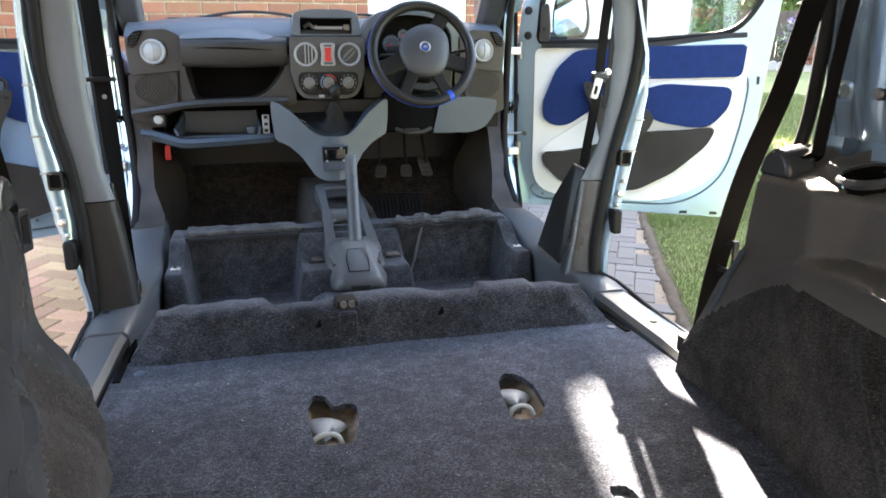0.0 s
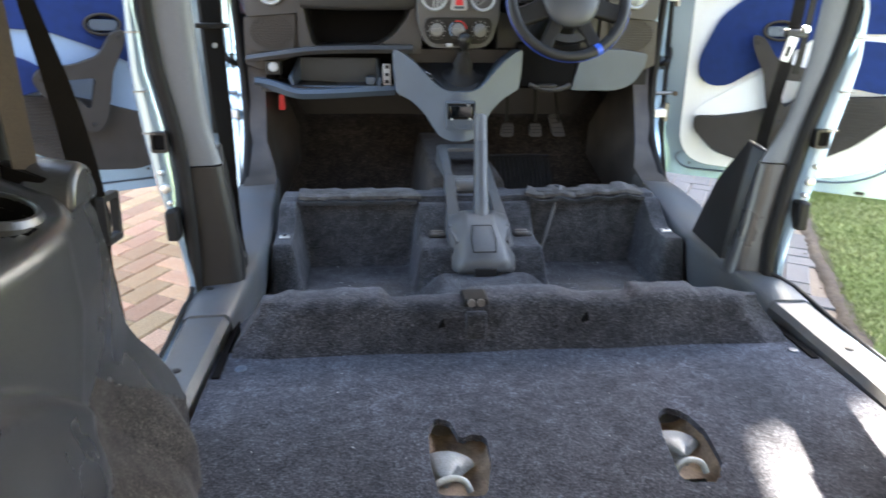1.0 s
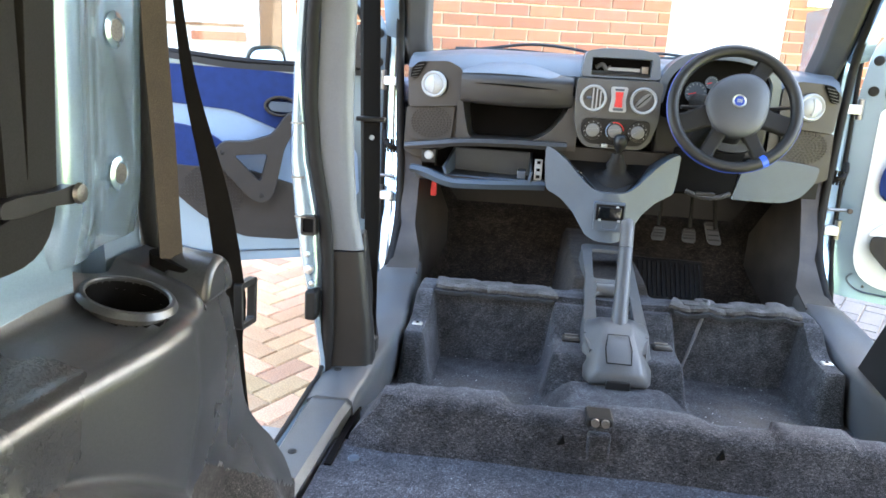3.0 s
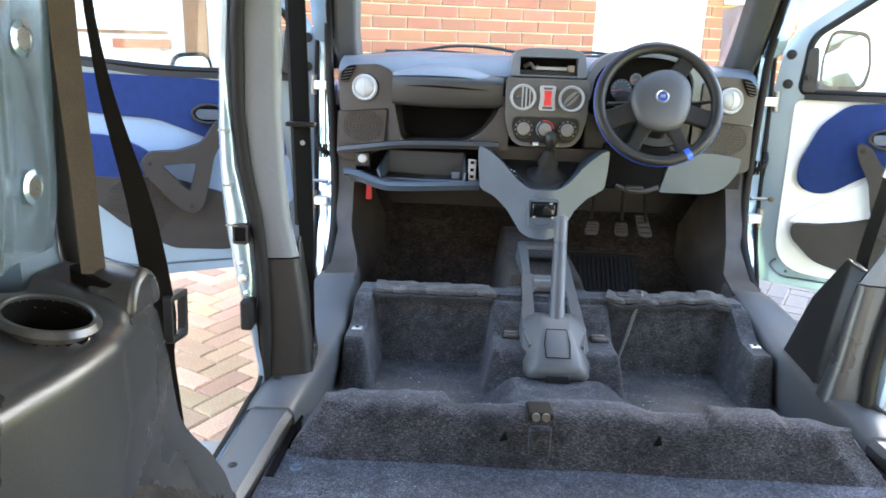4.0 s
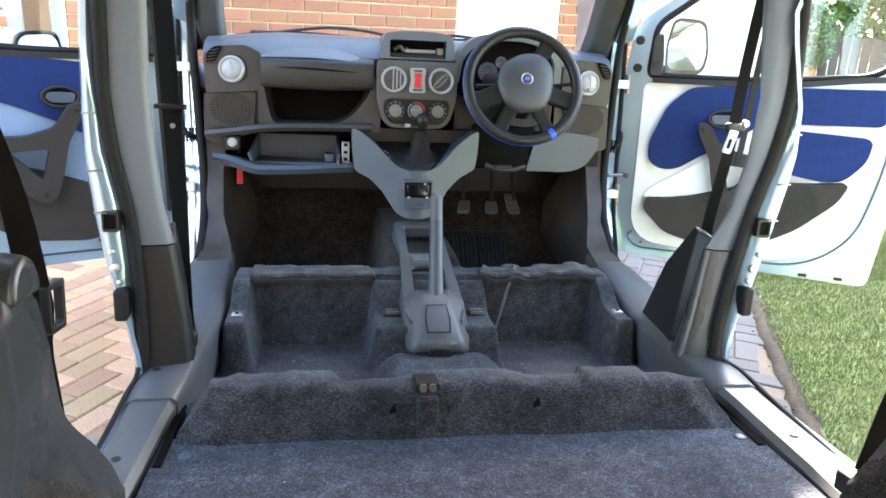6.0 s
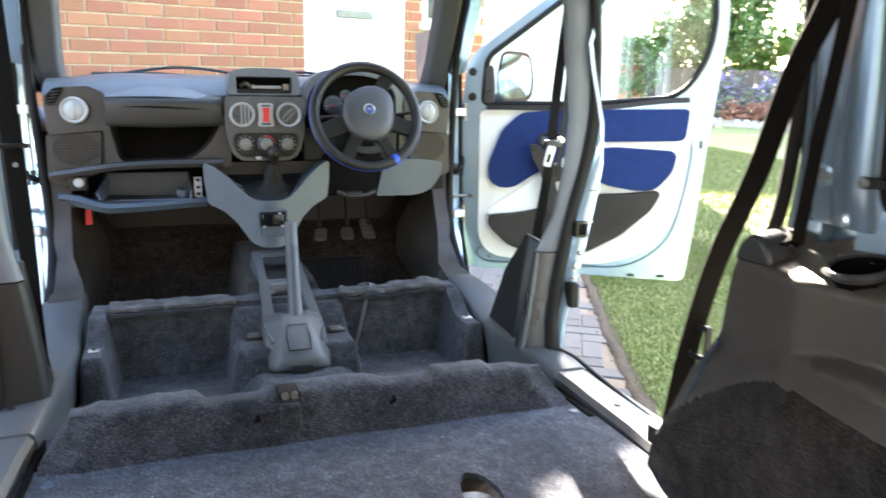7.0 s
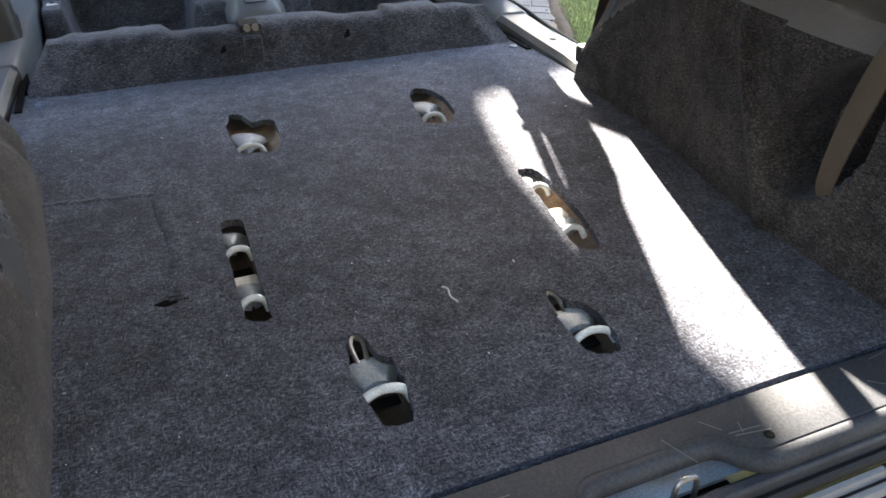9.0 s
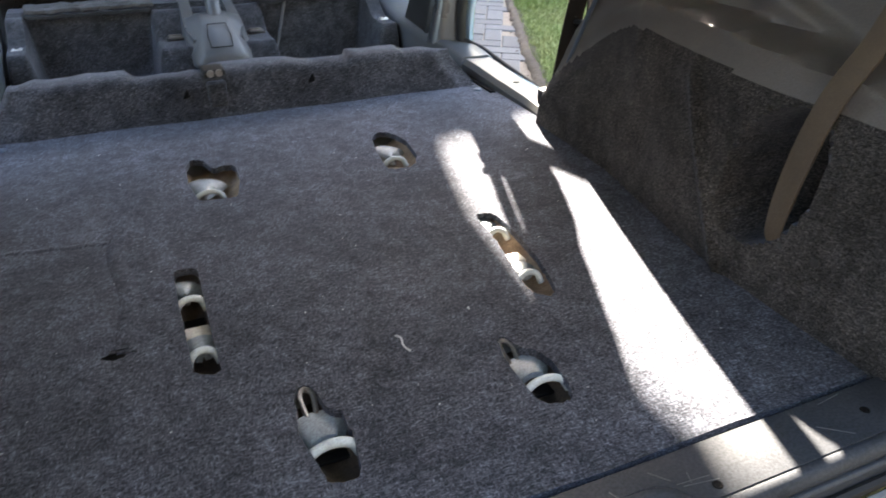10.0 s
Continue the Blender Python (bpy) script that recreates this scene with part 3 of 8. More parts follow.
for j in range(NY):
    for i in range(NX):
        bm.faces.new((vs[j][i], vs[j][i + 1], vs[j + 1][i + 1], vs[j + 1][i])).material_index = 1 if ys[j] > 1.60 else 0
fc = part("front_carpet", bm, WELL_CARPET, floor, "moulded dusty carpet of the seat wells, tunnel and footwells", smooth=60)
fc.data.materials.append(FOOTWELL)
part("underbody", box(-0.78, 0.78, 0.86, 2.6, -0.36, -0.30), BLACK, floor)
part("firewall", box(-0.74, 0.74, 2.50, 2.54, -0.30, 0.60), BLACK, floor)

# worn edge strips along the cross member
def edge_strip(x0, x1, side):
    line = [(x0 + (x1 - x0) * i / 40, 1.542 + 0.003 * math.sin(i * 1.1 + side), 0.127 + (0.0045 if side == 2 else 0.0012) * math.sin(i * 0.55 + side) + (0.008 * step(0.55, 0.65, i / 40) if side == 2 else 0)) for i in range(41)]
    s = thing("edge_strip", "dusty worn grey felt strip along the seat well's front edge", "strip", group="strips on the cross member")
    part("strip", lump(sweep(line, [(-0.040, -0.006), (0.040, -0.006), (0.040, 0.003), (0.032, 0.008), (-0.032, 0.008), (-0.040, 0.003)]), 0.003, 60, side), STRIP, s, smooth=50)
    part("band", lump(sweep([(p[0], p[1] - 0.052, p[2] - 0.012) for p in line], [(-0.008, -0.005), (0.008, -0.005), (0.008, 0.004), (-0.008, 0.004)]), 0.001, 80), SCUFF, s)
    part("patch", lump(box(x0 + 0.03, x1 - 0.05, 1.518, 1.548, 0.132, 0.1365), 0.0016, 50), STRIP, s, "worn paler facing", bevel=0.002)


edge_strip(-0.500, -0.165, 1)
edge_strip(0.165, 0.505, 2)
cable = thing("cable", "thin grey cable lying over the driver's seat well edge", "cable")
part("sleeve", tube(spline([(0.255, 1.560, 0.140), (0.262, 1.530, 0.142), (0.245, 1.500, 0.110), (0.215, 1.475, 0.020), (0.190, 1.440, -0.040), (0.185, 1.400, -0.062)], 6), 0.0045, 8), SILL, cable)

for x in (-0.111, 0.128):
    c = thing("seat_clip", "small metal-lipped carpet clip on the tunnel", "clip", group="clips on the tunnel")
    part("plate", box(x - 0.026, x + 0.026, 1.385, 1.435, 0.038, 0.047), BLACK, c, bevel=0.004)
    part("slot", box(x - 0.018, x + 0.018, 1.417, 1.428, 0.046, 0.050), DARK_STEEL, c, bevel=0.001)
    part("slot", box(x - 0.018, x + 0.018, 1.394, 1.405, 0.046, 0.050), DARK_STEEL, c, bevel=0.001)
for x in (-0.527, 0.530):
    c = thing("seat_clip", "small bright metal carpet clip on the side ledge", "clip", group="clips on the ledges")
    part("plate", box(x - 0.014, x + 0.014, 1.350, 1.372, 0.054, 0.062), BRIGHT, c, bevel=0.003)
    part("hole", lathe([(0.002, 0.0), (0.005, 0.0), (0.005, 0.001), (0.002, 0.001)], Matrix.Translation((x, 1.361, 0.0622)), 12), VOID, c)
    part("washer", lathe([(0.003, 0.0), (0.008, 0.0), (0.008, 0.002), (0.003, 0.002)], Matrix.Translation((x * 0.985, 1.475, 0.062)), 12), BRIGHT, c)

mat_thing = thing("rubber_mat", "ribbed black rubber mat in the driver's footwell", "mat")
def mat_line(x, y0, y1, lift):
    return [(x, y0 + (y1 - y0) * k / 16, front_floor(x, y0 + (y1 - y0) * k / 16) + lift) for k in range(17)]
part("sheet", loft([[(p[0], p[1], p[2] + d) for p in mat_line(x, 1.70, 2.31, 0.006) for d in (0,)] + [(p[0], p[1], p[2] - 0.005) for p in mat_line(x, 1.70, 2.31, 0.006)[::-1]] for x in [0.150 + 0.265 * k / 14 for k in range(15)]]), RUBBER, mat_thing, smooth=50)
for i in range(15):
    x = 0.162 + 0.0172 * i
    part("rib", sweep(mat_line(x, 2.195, 2.295, 0.009), [(-0.003, -0.003), (0.003, -0.003), (0.002, 0.004), (-0.002, 0.004)]), SCUFF, mat_thing)
part("rim", sweep([(x, 2.303, front_floor(x, 2.303) + 0.010) for x in [0.152 + 0.26 * k / 12 for k in range(13)]], ring(0, 0, 0.004, 6)), SCUFF, mat_thing)
litter = thing("litter", "pale crumbs and fluff scattered over the carpet", "litter", kind="stuff")
rnd = random.Random(5)
bm = bmesh.new()
for i in range(260):
    if i < 90:
        x, y, z = rnd.uniform(-0.5, 0.5), rnd.uniform(-0.48, 0.73), 0.001
    else:
        x, y = rnd.choice((-1, 1)) * rnd.uniform(0.16, 0.5), rnd.uniform(0.93, 1.55)
        z = front_floor(x, y) + 0.001
    r, an = rnd.uniform(0.0004, 0.0011), rnd.uniform(0, 3.1)
    ln = r * rnd.choice((1, 1, 1.5, 3))
    c, s = math.cos(an), math.sin(an)
    q = [bm.verts.new((x + c * a * ln - s * b * r, y + s * a * ln + c * b * r, z + h * r)) for a, b, h in ((-1, -1, 0), (1, -1, 0), (1, 1, 0), (-1, 1, 0), (0, 0, 1))]
    for k in range(4):
        bm.faces.new((q[k], q[(k + 1) % 4], q[4]))
part("crumbs", bm, PALE, litter, smooth=0)
part("fluff", tube(spline([(-0.024, -0.190, 0.004), (-0.020, -0.200, 0.006), (-0.022, -0.214, 0.004), (-0.018, -0.228, 0.004)], 4), 0.0012, 6), PALE, litter)


# ---- sills, pillars, roof ----
def sill(s):
    t = thing("sill_cover", "scuffed grey plastic door sill cover", "sill cover", group="sill covers")
    rings = []
    for y, xi, zi, xo, zo in ((0.900, 0.588, 0.042, 0.690, 0.037), (0.95, 0.582, 0.050, 0.691, 0.042), (1.02, 0.577, 0.056, 0.692, 0.047), (1.10, 0.574, 0.059, 0.694, 0.051), (1.20, 0.570, 0.061, 0.700, 0.055), (1.34, 0.561, 0.063, 0.715, 0.060), (1.45, 0.566, 0.076, 0.722, 0.066), (1.60, 0.577, 0.096, 0.722, 0.078), (1.72, 0.583, 0.108, 0.720, 0.088), (1.82, 0.588, 0.112, 0.718, 0.090)):
        rings.append([(s * (xi + 0.012), y, -0.12), (s * xi, y, zi - 0.03), (s * (xi + 0.003), y, zi - 0.008), (s * (xi + 0.012), y, zi), (s * (xo - 0.02), y, zo + 0.004), (s * xo, y, zo - 0.006), (s * (xo + 0.004), y, zo - 0.05), (s * xo, y, -0.12)])
    part("front_cover", loft(rings), SILL, t, smooth=50)
    rings = []
    for y, xi, xo, z in ((0.330, 0.600, 0.690, 0.000), (0.45, 0.612, 0.695, 0.004), (0.60, 0.612, 0.696, 0.014), (0.75, 0.604, 0.694, 0.024), (0.85, 0.597, 0.692, 0.033), (0.905, 0.592, 0.690, 0.037)):
        rings.append([(s * (xi + 0.004), y, -0.06), (s * xi, y, z - 0.012), (s * (xi + 0.012), y, z), (s * (xo - 0.012), y, z - 0.002), (s * xo, y, z - 0.016), (s * xo, y, -0.06)])
    part("rear_cover", loft(rings), SILL, t, smooth=35)
    # Near-black strip stands for the shade between sill and carpet.
    part("gap", box(min(s * 0.580, s * 0.594), max(s * 0.580, s * 0.594), 0.70, 0.945, -0.02, 0.004), VOID, t)
    for y, z in ((0.70, 0.026), (1.02, 0.058)):
        part("screw_cap", lathe([(0.001, 0.003), (0.008, 0.002), (0.009, 0.0)], pose(s * 0.655, y, z - 0.006), 12), BLACK, t)
    # painted body sill outside the cover
    o = thing("body_sill", "ice-blue painted body sill under the door opening", "body sill", group="body sills", kind="structure")
    rings = []
    for y in (-0.2, 0.3, 0.9, 1.5, 1.9, 2.2, 2.6):
        e = 0.0 if y > 0.5 else 0.02
        rings.append([(s * 0.686, y, 0.022 - e), (s * 0.698, y, 0.026 - e), (s * 0.708, y, 0.014 - e), (s * 0.716, y, -0.02), (s * 0.722, y, -0.08), (s * 0.726, y, -0.25), (s * 0.68, y, -0.27), (s * 0.68, y, -0.1)])
    part("panel", loft(rings), PAINT, o, smooth=50)
    return t


def b_pillar(s):
    t = thing("wall_pillar_b", "grey over black plastic door pillar trim with rubber seal and painted flange", "pillar", group="door pillars", kind="structure")
    def sec(z, xi, xo, y0, y1):
        return [(s * xi, y0 + 0.018, z), (s * (xi + 0.012), y0 + 0.003, z), (s * (xi + 0.03), y0, z), (s * xo, y0 - 0.006, z), (s * (xo + 0.004), y1, z), (s * (xi + 0.02), y1, z), (s * xi, y1 - 0.02, z)]
    if s > 0:
        low = [sec(0.045, 0.572, 0.640, 1.045, 1.120), sec(0.143, 0.592, 0.642, 1.050, 1.115), sec(0.315, 0.616, 0.674, 1.056, 1.105)]
        high = [sec(0.318, 0.618, 0.676, 1.060, 1.103), sec(0.42, 0.660, 0.703, 1.050, 1.080), sec(0.553, 0.684, 0.736, 1.044, 1.076), sec(0.68, 0.692, 0.748, 1.042, 1.080), sec(0.85, 0.680, 0.741, 1.040, 1.096), sec(1.0, 0.668, 0.728, 1.035, 1.095), sec(1.27, 0.600, 0.690, 1.03, 1.10)]
        seal = [(0.652, 1.028, 0.040), (0.650, 1.029, 0.090), (0.652, 1.030, 0.143), (0.674, 1.036, 0.284), (0.701, 1.038, 0.42), (0.734, 1.034, 0.554), (0.752, 1.030, 0.68), (0.749, 1.026, 0.80), (0.738, 1.02, 0.93), (0.700, 1.01, 1.27)]
        edge = [(-0.10, 0.690), (0.03, 0.690), (0.08, 0.688), (0.143, 0.692), (0.284, 0.730), (0.408, 0.757), (0.48, 0.772), (0.555, 0.783), (0.66, 0.780), (0.72, 0.766), (0.80, 0.747), (0.865, 0.736), (0.92, 0.752), (0.985, 0.782), (1.06, 0.800), (1.27, 0.790)]
    else:
        low = [sec(0.045, 0.584, 0.675, 1.040, 1.120), sec(0.152, 0.592, 0.676, 1.048, 1.115), sec(0.320, 0.616, 0.680, 1.054, 1.105)]
        high = [sec(0.323, 0.618, 0.682, 1.058, 1.103), sec(0.41, 0.636, 0.688, 1.052, 1.100), sec(0.525, 0.645, 0.708, 1.047, 1.098), sec(0.64, 0.650, 0.718, 1.044, 1.096), sec(0.86, 0.648, 0.712, 1.040, 1.096), sec(1.0, 0.635, 0.700, 1.035, 1.095), sec(1.27, 0.580, 0.65, 1.03, 1.10)]
        seal = [(0.688, 1.028, 0.040), (0.685, 1.029, 0.090), (0.684, 1.030, 0.152), (0.688, 1.036, 0.284), (0.699, 1.038, 0.406), (0.720, 1.034, 0.525), (0.730, 1.030, 0.64), (0.728, 1.026, 0.75), (0.721, 1.02, 0.86), (0.662, 1.01, 1.27)]
        edge = [(-0.10, 0.700), (0.03, 0.700), (0.08, 0.703), (0.153, 0.715), (0.284, 0.745), (0.405, 0.762), (0.47, 0.769), (0.525, 0.773), (0.64, 0.771), (0.75, 0.767), (0.86, 0.760), (1.27, 0.70)]
    # Left lower trim takes the darker plastic, right the greyer one.
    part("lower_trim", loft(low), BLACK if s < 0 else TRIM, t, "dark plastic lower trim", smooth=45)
    part("upper_trim", loft(high), PILLAR, t, "grey plastic upper trim", smooth=45)
    line = spline([(s * x, y, z) for x, y, z in seal], 5)
    part("seal", tube(line, 0.0145, 10, up=(0, 1, 0)), RUBBER, t, "black rubber door seal")
    part("sill_seal", tube(spline([(s * (seal[0][0] + 0.002), 1.020, 0.060), (s * 0.694, 0.985, 0.040), (s * 0.697, 0.94, 0.036), (s * 0.698, 0.80, 0.022), (s * 0.698, 0.60, 0.010)], 6), 0.0055, 8), RUBBER, t, "thin rubber edge along the sill")
    line2 = [(p[0] + s * 0.010, p[1] + 0.075, p[2]) for p in line[10:]]
    part("seal", tube(line2, 0.012, 10, up=(0, 1, 0)), RUBBER, t, "black rubber door seal")
    def at(table, z):
        for (a, va), (b, vb) in zip(table, table[1:]):
            if z <= b:
                return va + (vb - va) * max(0, (z - a) / (b - a))
        return table[-1][1]
    inner = [(z, x) for x, y, z in seal[1:]]
    def body(z):
        xi, xo = at(inner, z) + 0.004, at(edge, z)
        return [(s * xi, 1.052, z), (s * (xi + 0.006), 1.036, z), (s * (xo - 0.018), 1.014, z), (s * (xo - 0.009), 1.012, z), (s * (xo - 0.002), 1.022, z), (s * (xo + 0.006), 1.075, z), (s * (xo + 0.006), 1.118, z), (s * xi, 1.118, z)]
    part("flange", loft([body(z) for z, _ in edge]), PAINT, t, "ice-blue painted steel flange", smooth=45)
    for z in (0.600, 0.485, 0.400):
        x = at(edge, z)
        part("seam", box(min(s * (x - 0.03), s * (x - 0.004)), max(s * (x - 0.03), s * (x - 0.004)), 1.008, 1.03, z, z + 0.0025), DARK_STEEL, t)
    x = at(edge, 0.385) - 0.034
    part("striker_pocket", plate([rounded([(x - 0.011, 0.366), (x + 0.015, 0.366), (x + 0.015, 0.399), (x - 0.011, 0.399)], 0.005, 3)], 1.0125, 1.04, xz(s)), VOID, t)
    part("striker_lip", plate([rounded([(x - 0.015, 0.361), (x + 0.018, 0.361), (x + 0.018, 0.404), (x - 0.015, 0.404)], 0.006, 3), rounded([(x - 0.010, 0.367), (x + 0.014, 0.367), (x + 0.014, 0.398), (x - 0.010, 0.398)], 0.004, 3)], 1.009, 1.03, xz(s)), BLACK, t)
    for z in (0.318, 0.283, 0.252):
        x = at(edge, z) - 0.020
        r = 0.010 if z == 0.283 else 0.006
        part("bolt", lathe([(0.001, 0.012), (r * 0.7, 0.011), (r, 0.009), (r, 0.0)], pose(s * x, 1.020, z, 90), 12), BRIGHT, t)
    x = at(edge, 0.21) - 0.014
    part("buffer", box(min(s * (x - 0.012), s * (x + 0.014)), max(s * (x - 0.012), s * (x + 0.014)), 0.992, 1.04, 0.172, 0.240), RUBBER, t, "black rubber door buffer", bevel=0.006)
    return t


def front_belt(s):
    t = thing("seat_belt", "dark brown front seat belt hanging beside the door pillar", "seat belt", group="front seat belts")
    if s < 0:
        line = spline([(-0.650, 1.190, 1.10), (-0.643, 1.190, 0.88), (-0.634, 1.190, 0.62), (-0.626, 1.190, 0.40), (-0.621, 1.180, 0.22), (-0.612, 1.150, 0.080)], 6)
        half = lambda k: 0.0205 - 0.004 * step(0.4, 0.9, k)
    else:
        line = spline([(0.772, 1.200, 1.10), (0.750, 1.200, 0.94), (0.728, 1.200, 0.74), (0.712, 1.200, 0.54), (0.680, 1.195, 0.347), (0.655, 1.150, 0.20), (0.618, 1.130, 0.080)], 6)
        half = lambda k: 0.0135
    face = Vector((-0.98 if s > 0 else -0.35, -1.74, 0)).normalized()
    part("webbing", sweep(line, lambda k: [(-half(k), -0.001), (half(k), -0.001), (half(k), 0.001), (-half(k), 0.001)], up=face), BELT_DARK, t, smooth=0)
    side = Vector((-face.y, face.x, 0)) * (1 if s > 0 else -1)
    edge = [p - face * 0.012 + side * (0.028 if s > 0 else 0.030) for p in line[:20]]
    part("webbing", sweep(edge, [(-0.010, -0.001), (0.010, -0.001), (0.010, 0.001), (-0.010, 0.001)], up=face + side), BELT_DARK, t, "second run of the belt", smooth=0)
    if s < 0:
        part("tongue", box(-0.668, -0.600, 1.172, 1.196, 0.602, 0.613), BLACK, t, bevel=0.003)
        part("button", lathe([(0.001, 0.004), (0.006, 0.003), (0.006, 0.0)], pose(-0.632, 1.190, 0.565, 90), 10), PALE, t)
    else:
        part("tongue", box(0.690, 0.742, 1.180, 1.198, 0.592, 0.612), BLACK, t, bevel=0.005)
        part("blade", plate([rounded([(a + 0.022, b) for a, b in ((0.662, 0.540), (0.684, 0.535), (0.700, 0.592), (0.676, 0.597))], 0.005, 3), rounded([(a + 0.022, b) for a, b in ((0.671, 0.550), (0.681, 0.548), (0.686, 0.572), (0.677, 0.574))], 0.003, 2)], 1.180, 1.184, xz()), BRIGHT, t, "bright steel tongue blade")
        part("knob", lathe([(0.001, 0.012), (0.008, 0.010), (0.009, 0.0)], pose(0.733, 1.178, 0.612, 90), 12), BRIGHT, t)
    part("anchor", box(min(s * 0.590, s * 0.630), max(s * 0.590, s * 0.630), 1.120, 1.155, 0.056, 0.095), BLACK, t, bevel=0.006)
    # tapered black cowl at the pillar's foot, over the reel
    if s > 0:
        part("cowl", loft([[(0.596, 1.350, 0.056), (0.580, 1.130, 0.052), (0.650, 1.085, 0.050), (0.680, 1.350, 0.056)], [(0.612, 1.270, 0.230), (0.606, 1.135, 0.230), (0.662, 1.090, 0.230), (0.684, 1.270, 0.230)], [(0.640, 1.185, 0.352), (0.632, 1.150, 0.347), (0.664, 1.108, 0.330), (0.672, 1.180, 0.336)]]), BLACK, t, "black tapered reel cowl", smooth=50, bevel=0.006)
    else:
        part("cowl", loft([[(-0.600, 1.215, 0.056), (-0.606, 1.130, 0.056), (-0.650, 1.13, 0.056), (-0.650, 1.22, 0.056)], [(-0.630, 1.160, 0.355), (-0.625, 1.120, 0.350), (-0.655, 1.12, 0.335), (-0.660, 1.16, 0.345)]]), BLACK, t, "black reel cowl", smooth=50, bevel=0.006)
    return t


def a_pillar(s):
    t = thing("wall_pillar_a", "grey windscreen pillar trim with black door seal", "pillar", group="windscreen pillars", kind="structure")
    part("kick_panel", loft([[(s * 0.585, 1.70, -0.14), (s * 0.585, 1.70, 0.05), (s * 0.585, 1.70, 0.105), (s * 0.70, 1.72, 0.085), (s * 0.72, 1.72, -0.1)],
                             [(s * 0.600, 1.86, -0.14), (s * 0.592, 1.86, 0.07), (s * 0.605, 1.86, 0.125), (s * 0.70, 1.86, 0.105), (s * 0.72, 1.86, -0.1)],
                             [(s * 0.624, 2.00, -0.14), (s * 0.616, 2.00, 0.10), (s * 0.645, 1.985, 0.20), (s * 0.70, 1.98, 0.19), (s * 0.72, 2.00, -0.1)],
                             [(s * 0.606, 2.12, -0.14), (s * 0.604, 2.12, 0.15), (s * 0.648, 2.050, 0.34), (s * 0.71, 2.05, 0.34), (s * 0.73, 2.12, -0.1)],
                             [(s * 0.560, 2.30, -0.14), (s * 0.566, 2.30, 0.20), (s * 0.640, 2.10, 0.48), (s * 0.72, 2.09, 0.48), (s * 0.74, 2.30, -0.1)]]), KICK, t, "dark plastic kick panel", smooth=60)
    def sec(y, z, x, w=0.075):
        return [(s * (x - w), y + 0.03, z + 0.03), (s * (x - w * 0.8), y - 0.02, z), (s * x, y - 0.05, z - 0.01), (s * (x + 0.03), y, z), (s * (x + 0.01), y + 0.06, z + 0.06)]
    part("trim", loft([sec(2.26, 0.74, 0.725), sec(2.16, 0.84, 0.722), sec(1.95, 1.03, 0.690), sec(1.66, 1.27, 0.630)]), STACK, t, smooth=40, bevel=0.008)
    line = spline([(s * 0.706, 1.83, 0.080), (s * 0.703, 1.89, 0.118), (s * 0.708, 2.00, 0.215), (s * 0.716, 2.055, 0.36), (s * 0.728, 2.075, 0.52), (s * 0.738, 2.085, 0.70), (s * 0.740, 2.06, 0.86), (s * 0.706, 1.85, 1.07), (s * 0.645, 1.55, 1.27)], 6)
    part("seal", tube(line, 0.014, 10, up=(s, 0.2, 0)), RUBBER, t, "black rubber door seal")
    def body(z, y0, x0, x1, y1):
        return [(s * x0, y0, z), (s * x1, y0 + 0.03, z), (s * (x1 + 0.02), y1, z), (s * x0, y1, z)]
    part("flange", loft([body(-0.20, 1.99, 0.700, 0.784, 2.6), body(0.05, 2.02, 0.708, 0.794, 2.6), body(0.22, 2.11, 0.716, 0.800, 2.6), body(0.52, 2.15, 0.735, 0.806, 2.6), body(0.80, 2.16, 0.745, 0.804, 2.6), body(0.93, 2.12, 0.742, 0.806, 2.6), body(1.02, 2.06, 0.736, 0.790, 2.6)]), PAINT, t, "ice-blue painted door hinge pillar", smooth=45)
    # Two dark lines added for contrast in the overbright hinge gap.
    part("hinge_dark_line", tube(spline([(s * 0.786, 2.010, -0.10), (s * 0.792, 2.045, 0.05), (s * 0.798, 2.130, 0.22), (s * 0.806, 2.172, 0.52), (s * 0.804, 2.182, 0.80), (s * 0.790, 2.145, 0.90)], 6), 0.0075, 8, up=(0, -1, 0)), RUBBER, t, "added black line along the hinge gap")
    part("pillar_seam", tube(spline([(s * 0.748, 2.006, -0.05), (s * 0.752, 2.030, 0.05), (s * 0.758, 2.122, 0.22), (s * 0.770, 2.162, 0.52), (s * 0.774, 2.172, 0.80)], 6), 0.0030, 6, up=(0, -1, 0)), DARK_STEEL, t, "dark panel seam")
    part("upper_frame", loft([[(s * (x - 0.012), y + 0.010, z - 0.004), (s * x, y - 0.012, z - 0.012), (s * (x + 0.055), y + 0.015, z + 0.005), (s * (x + 0.050), y + 0.075, z + 0.06), (s * (x - 0.012), y + 0.075, z + 0.06)] for x, y, z in ((0.744, 2.10, 0.83), (0.736, 2.00, 0.935), (0.712, 1.86, 1.06), (0.680, 1.70, 1.18), (0.650, 1.56, 1.275))]), PAINT, t, "ice-blue painted windscreen pillar", smooth=45)
    for z in (0.665, 0.255):
        part("hinge_leaf", box(min(s * 0.755, s * 0.800), max(s * 0.755, s * 0.800), 2.105, 2.150, z, z + 0.030), UPVC, t, "white-painted hinge leaf", bevel=0.004)
        part("hinge_pin", lathe([(0.001, -0.035), (0.011, -0.033), (0.011, 0.033), (0.001, 0.035)], pose(s * 0.806, 2.135, z + 0.016), 12), DARK_STEEL, t)
    part("check_strap", tube([(s * 0.750, 2.10, 0.345), (s * 0.83, 2.11, 0.345)], 0.006, 8), DARK_STEEL, t)
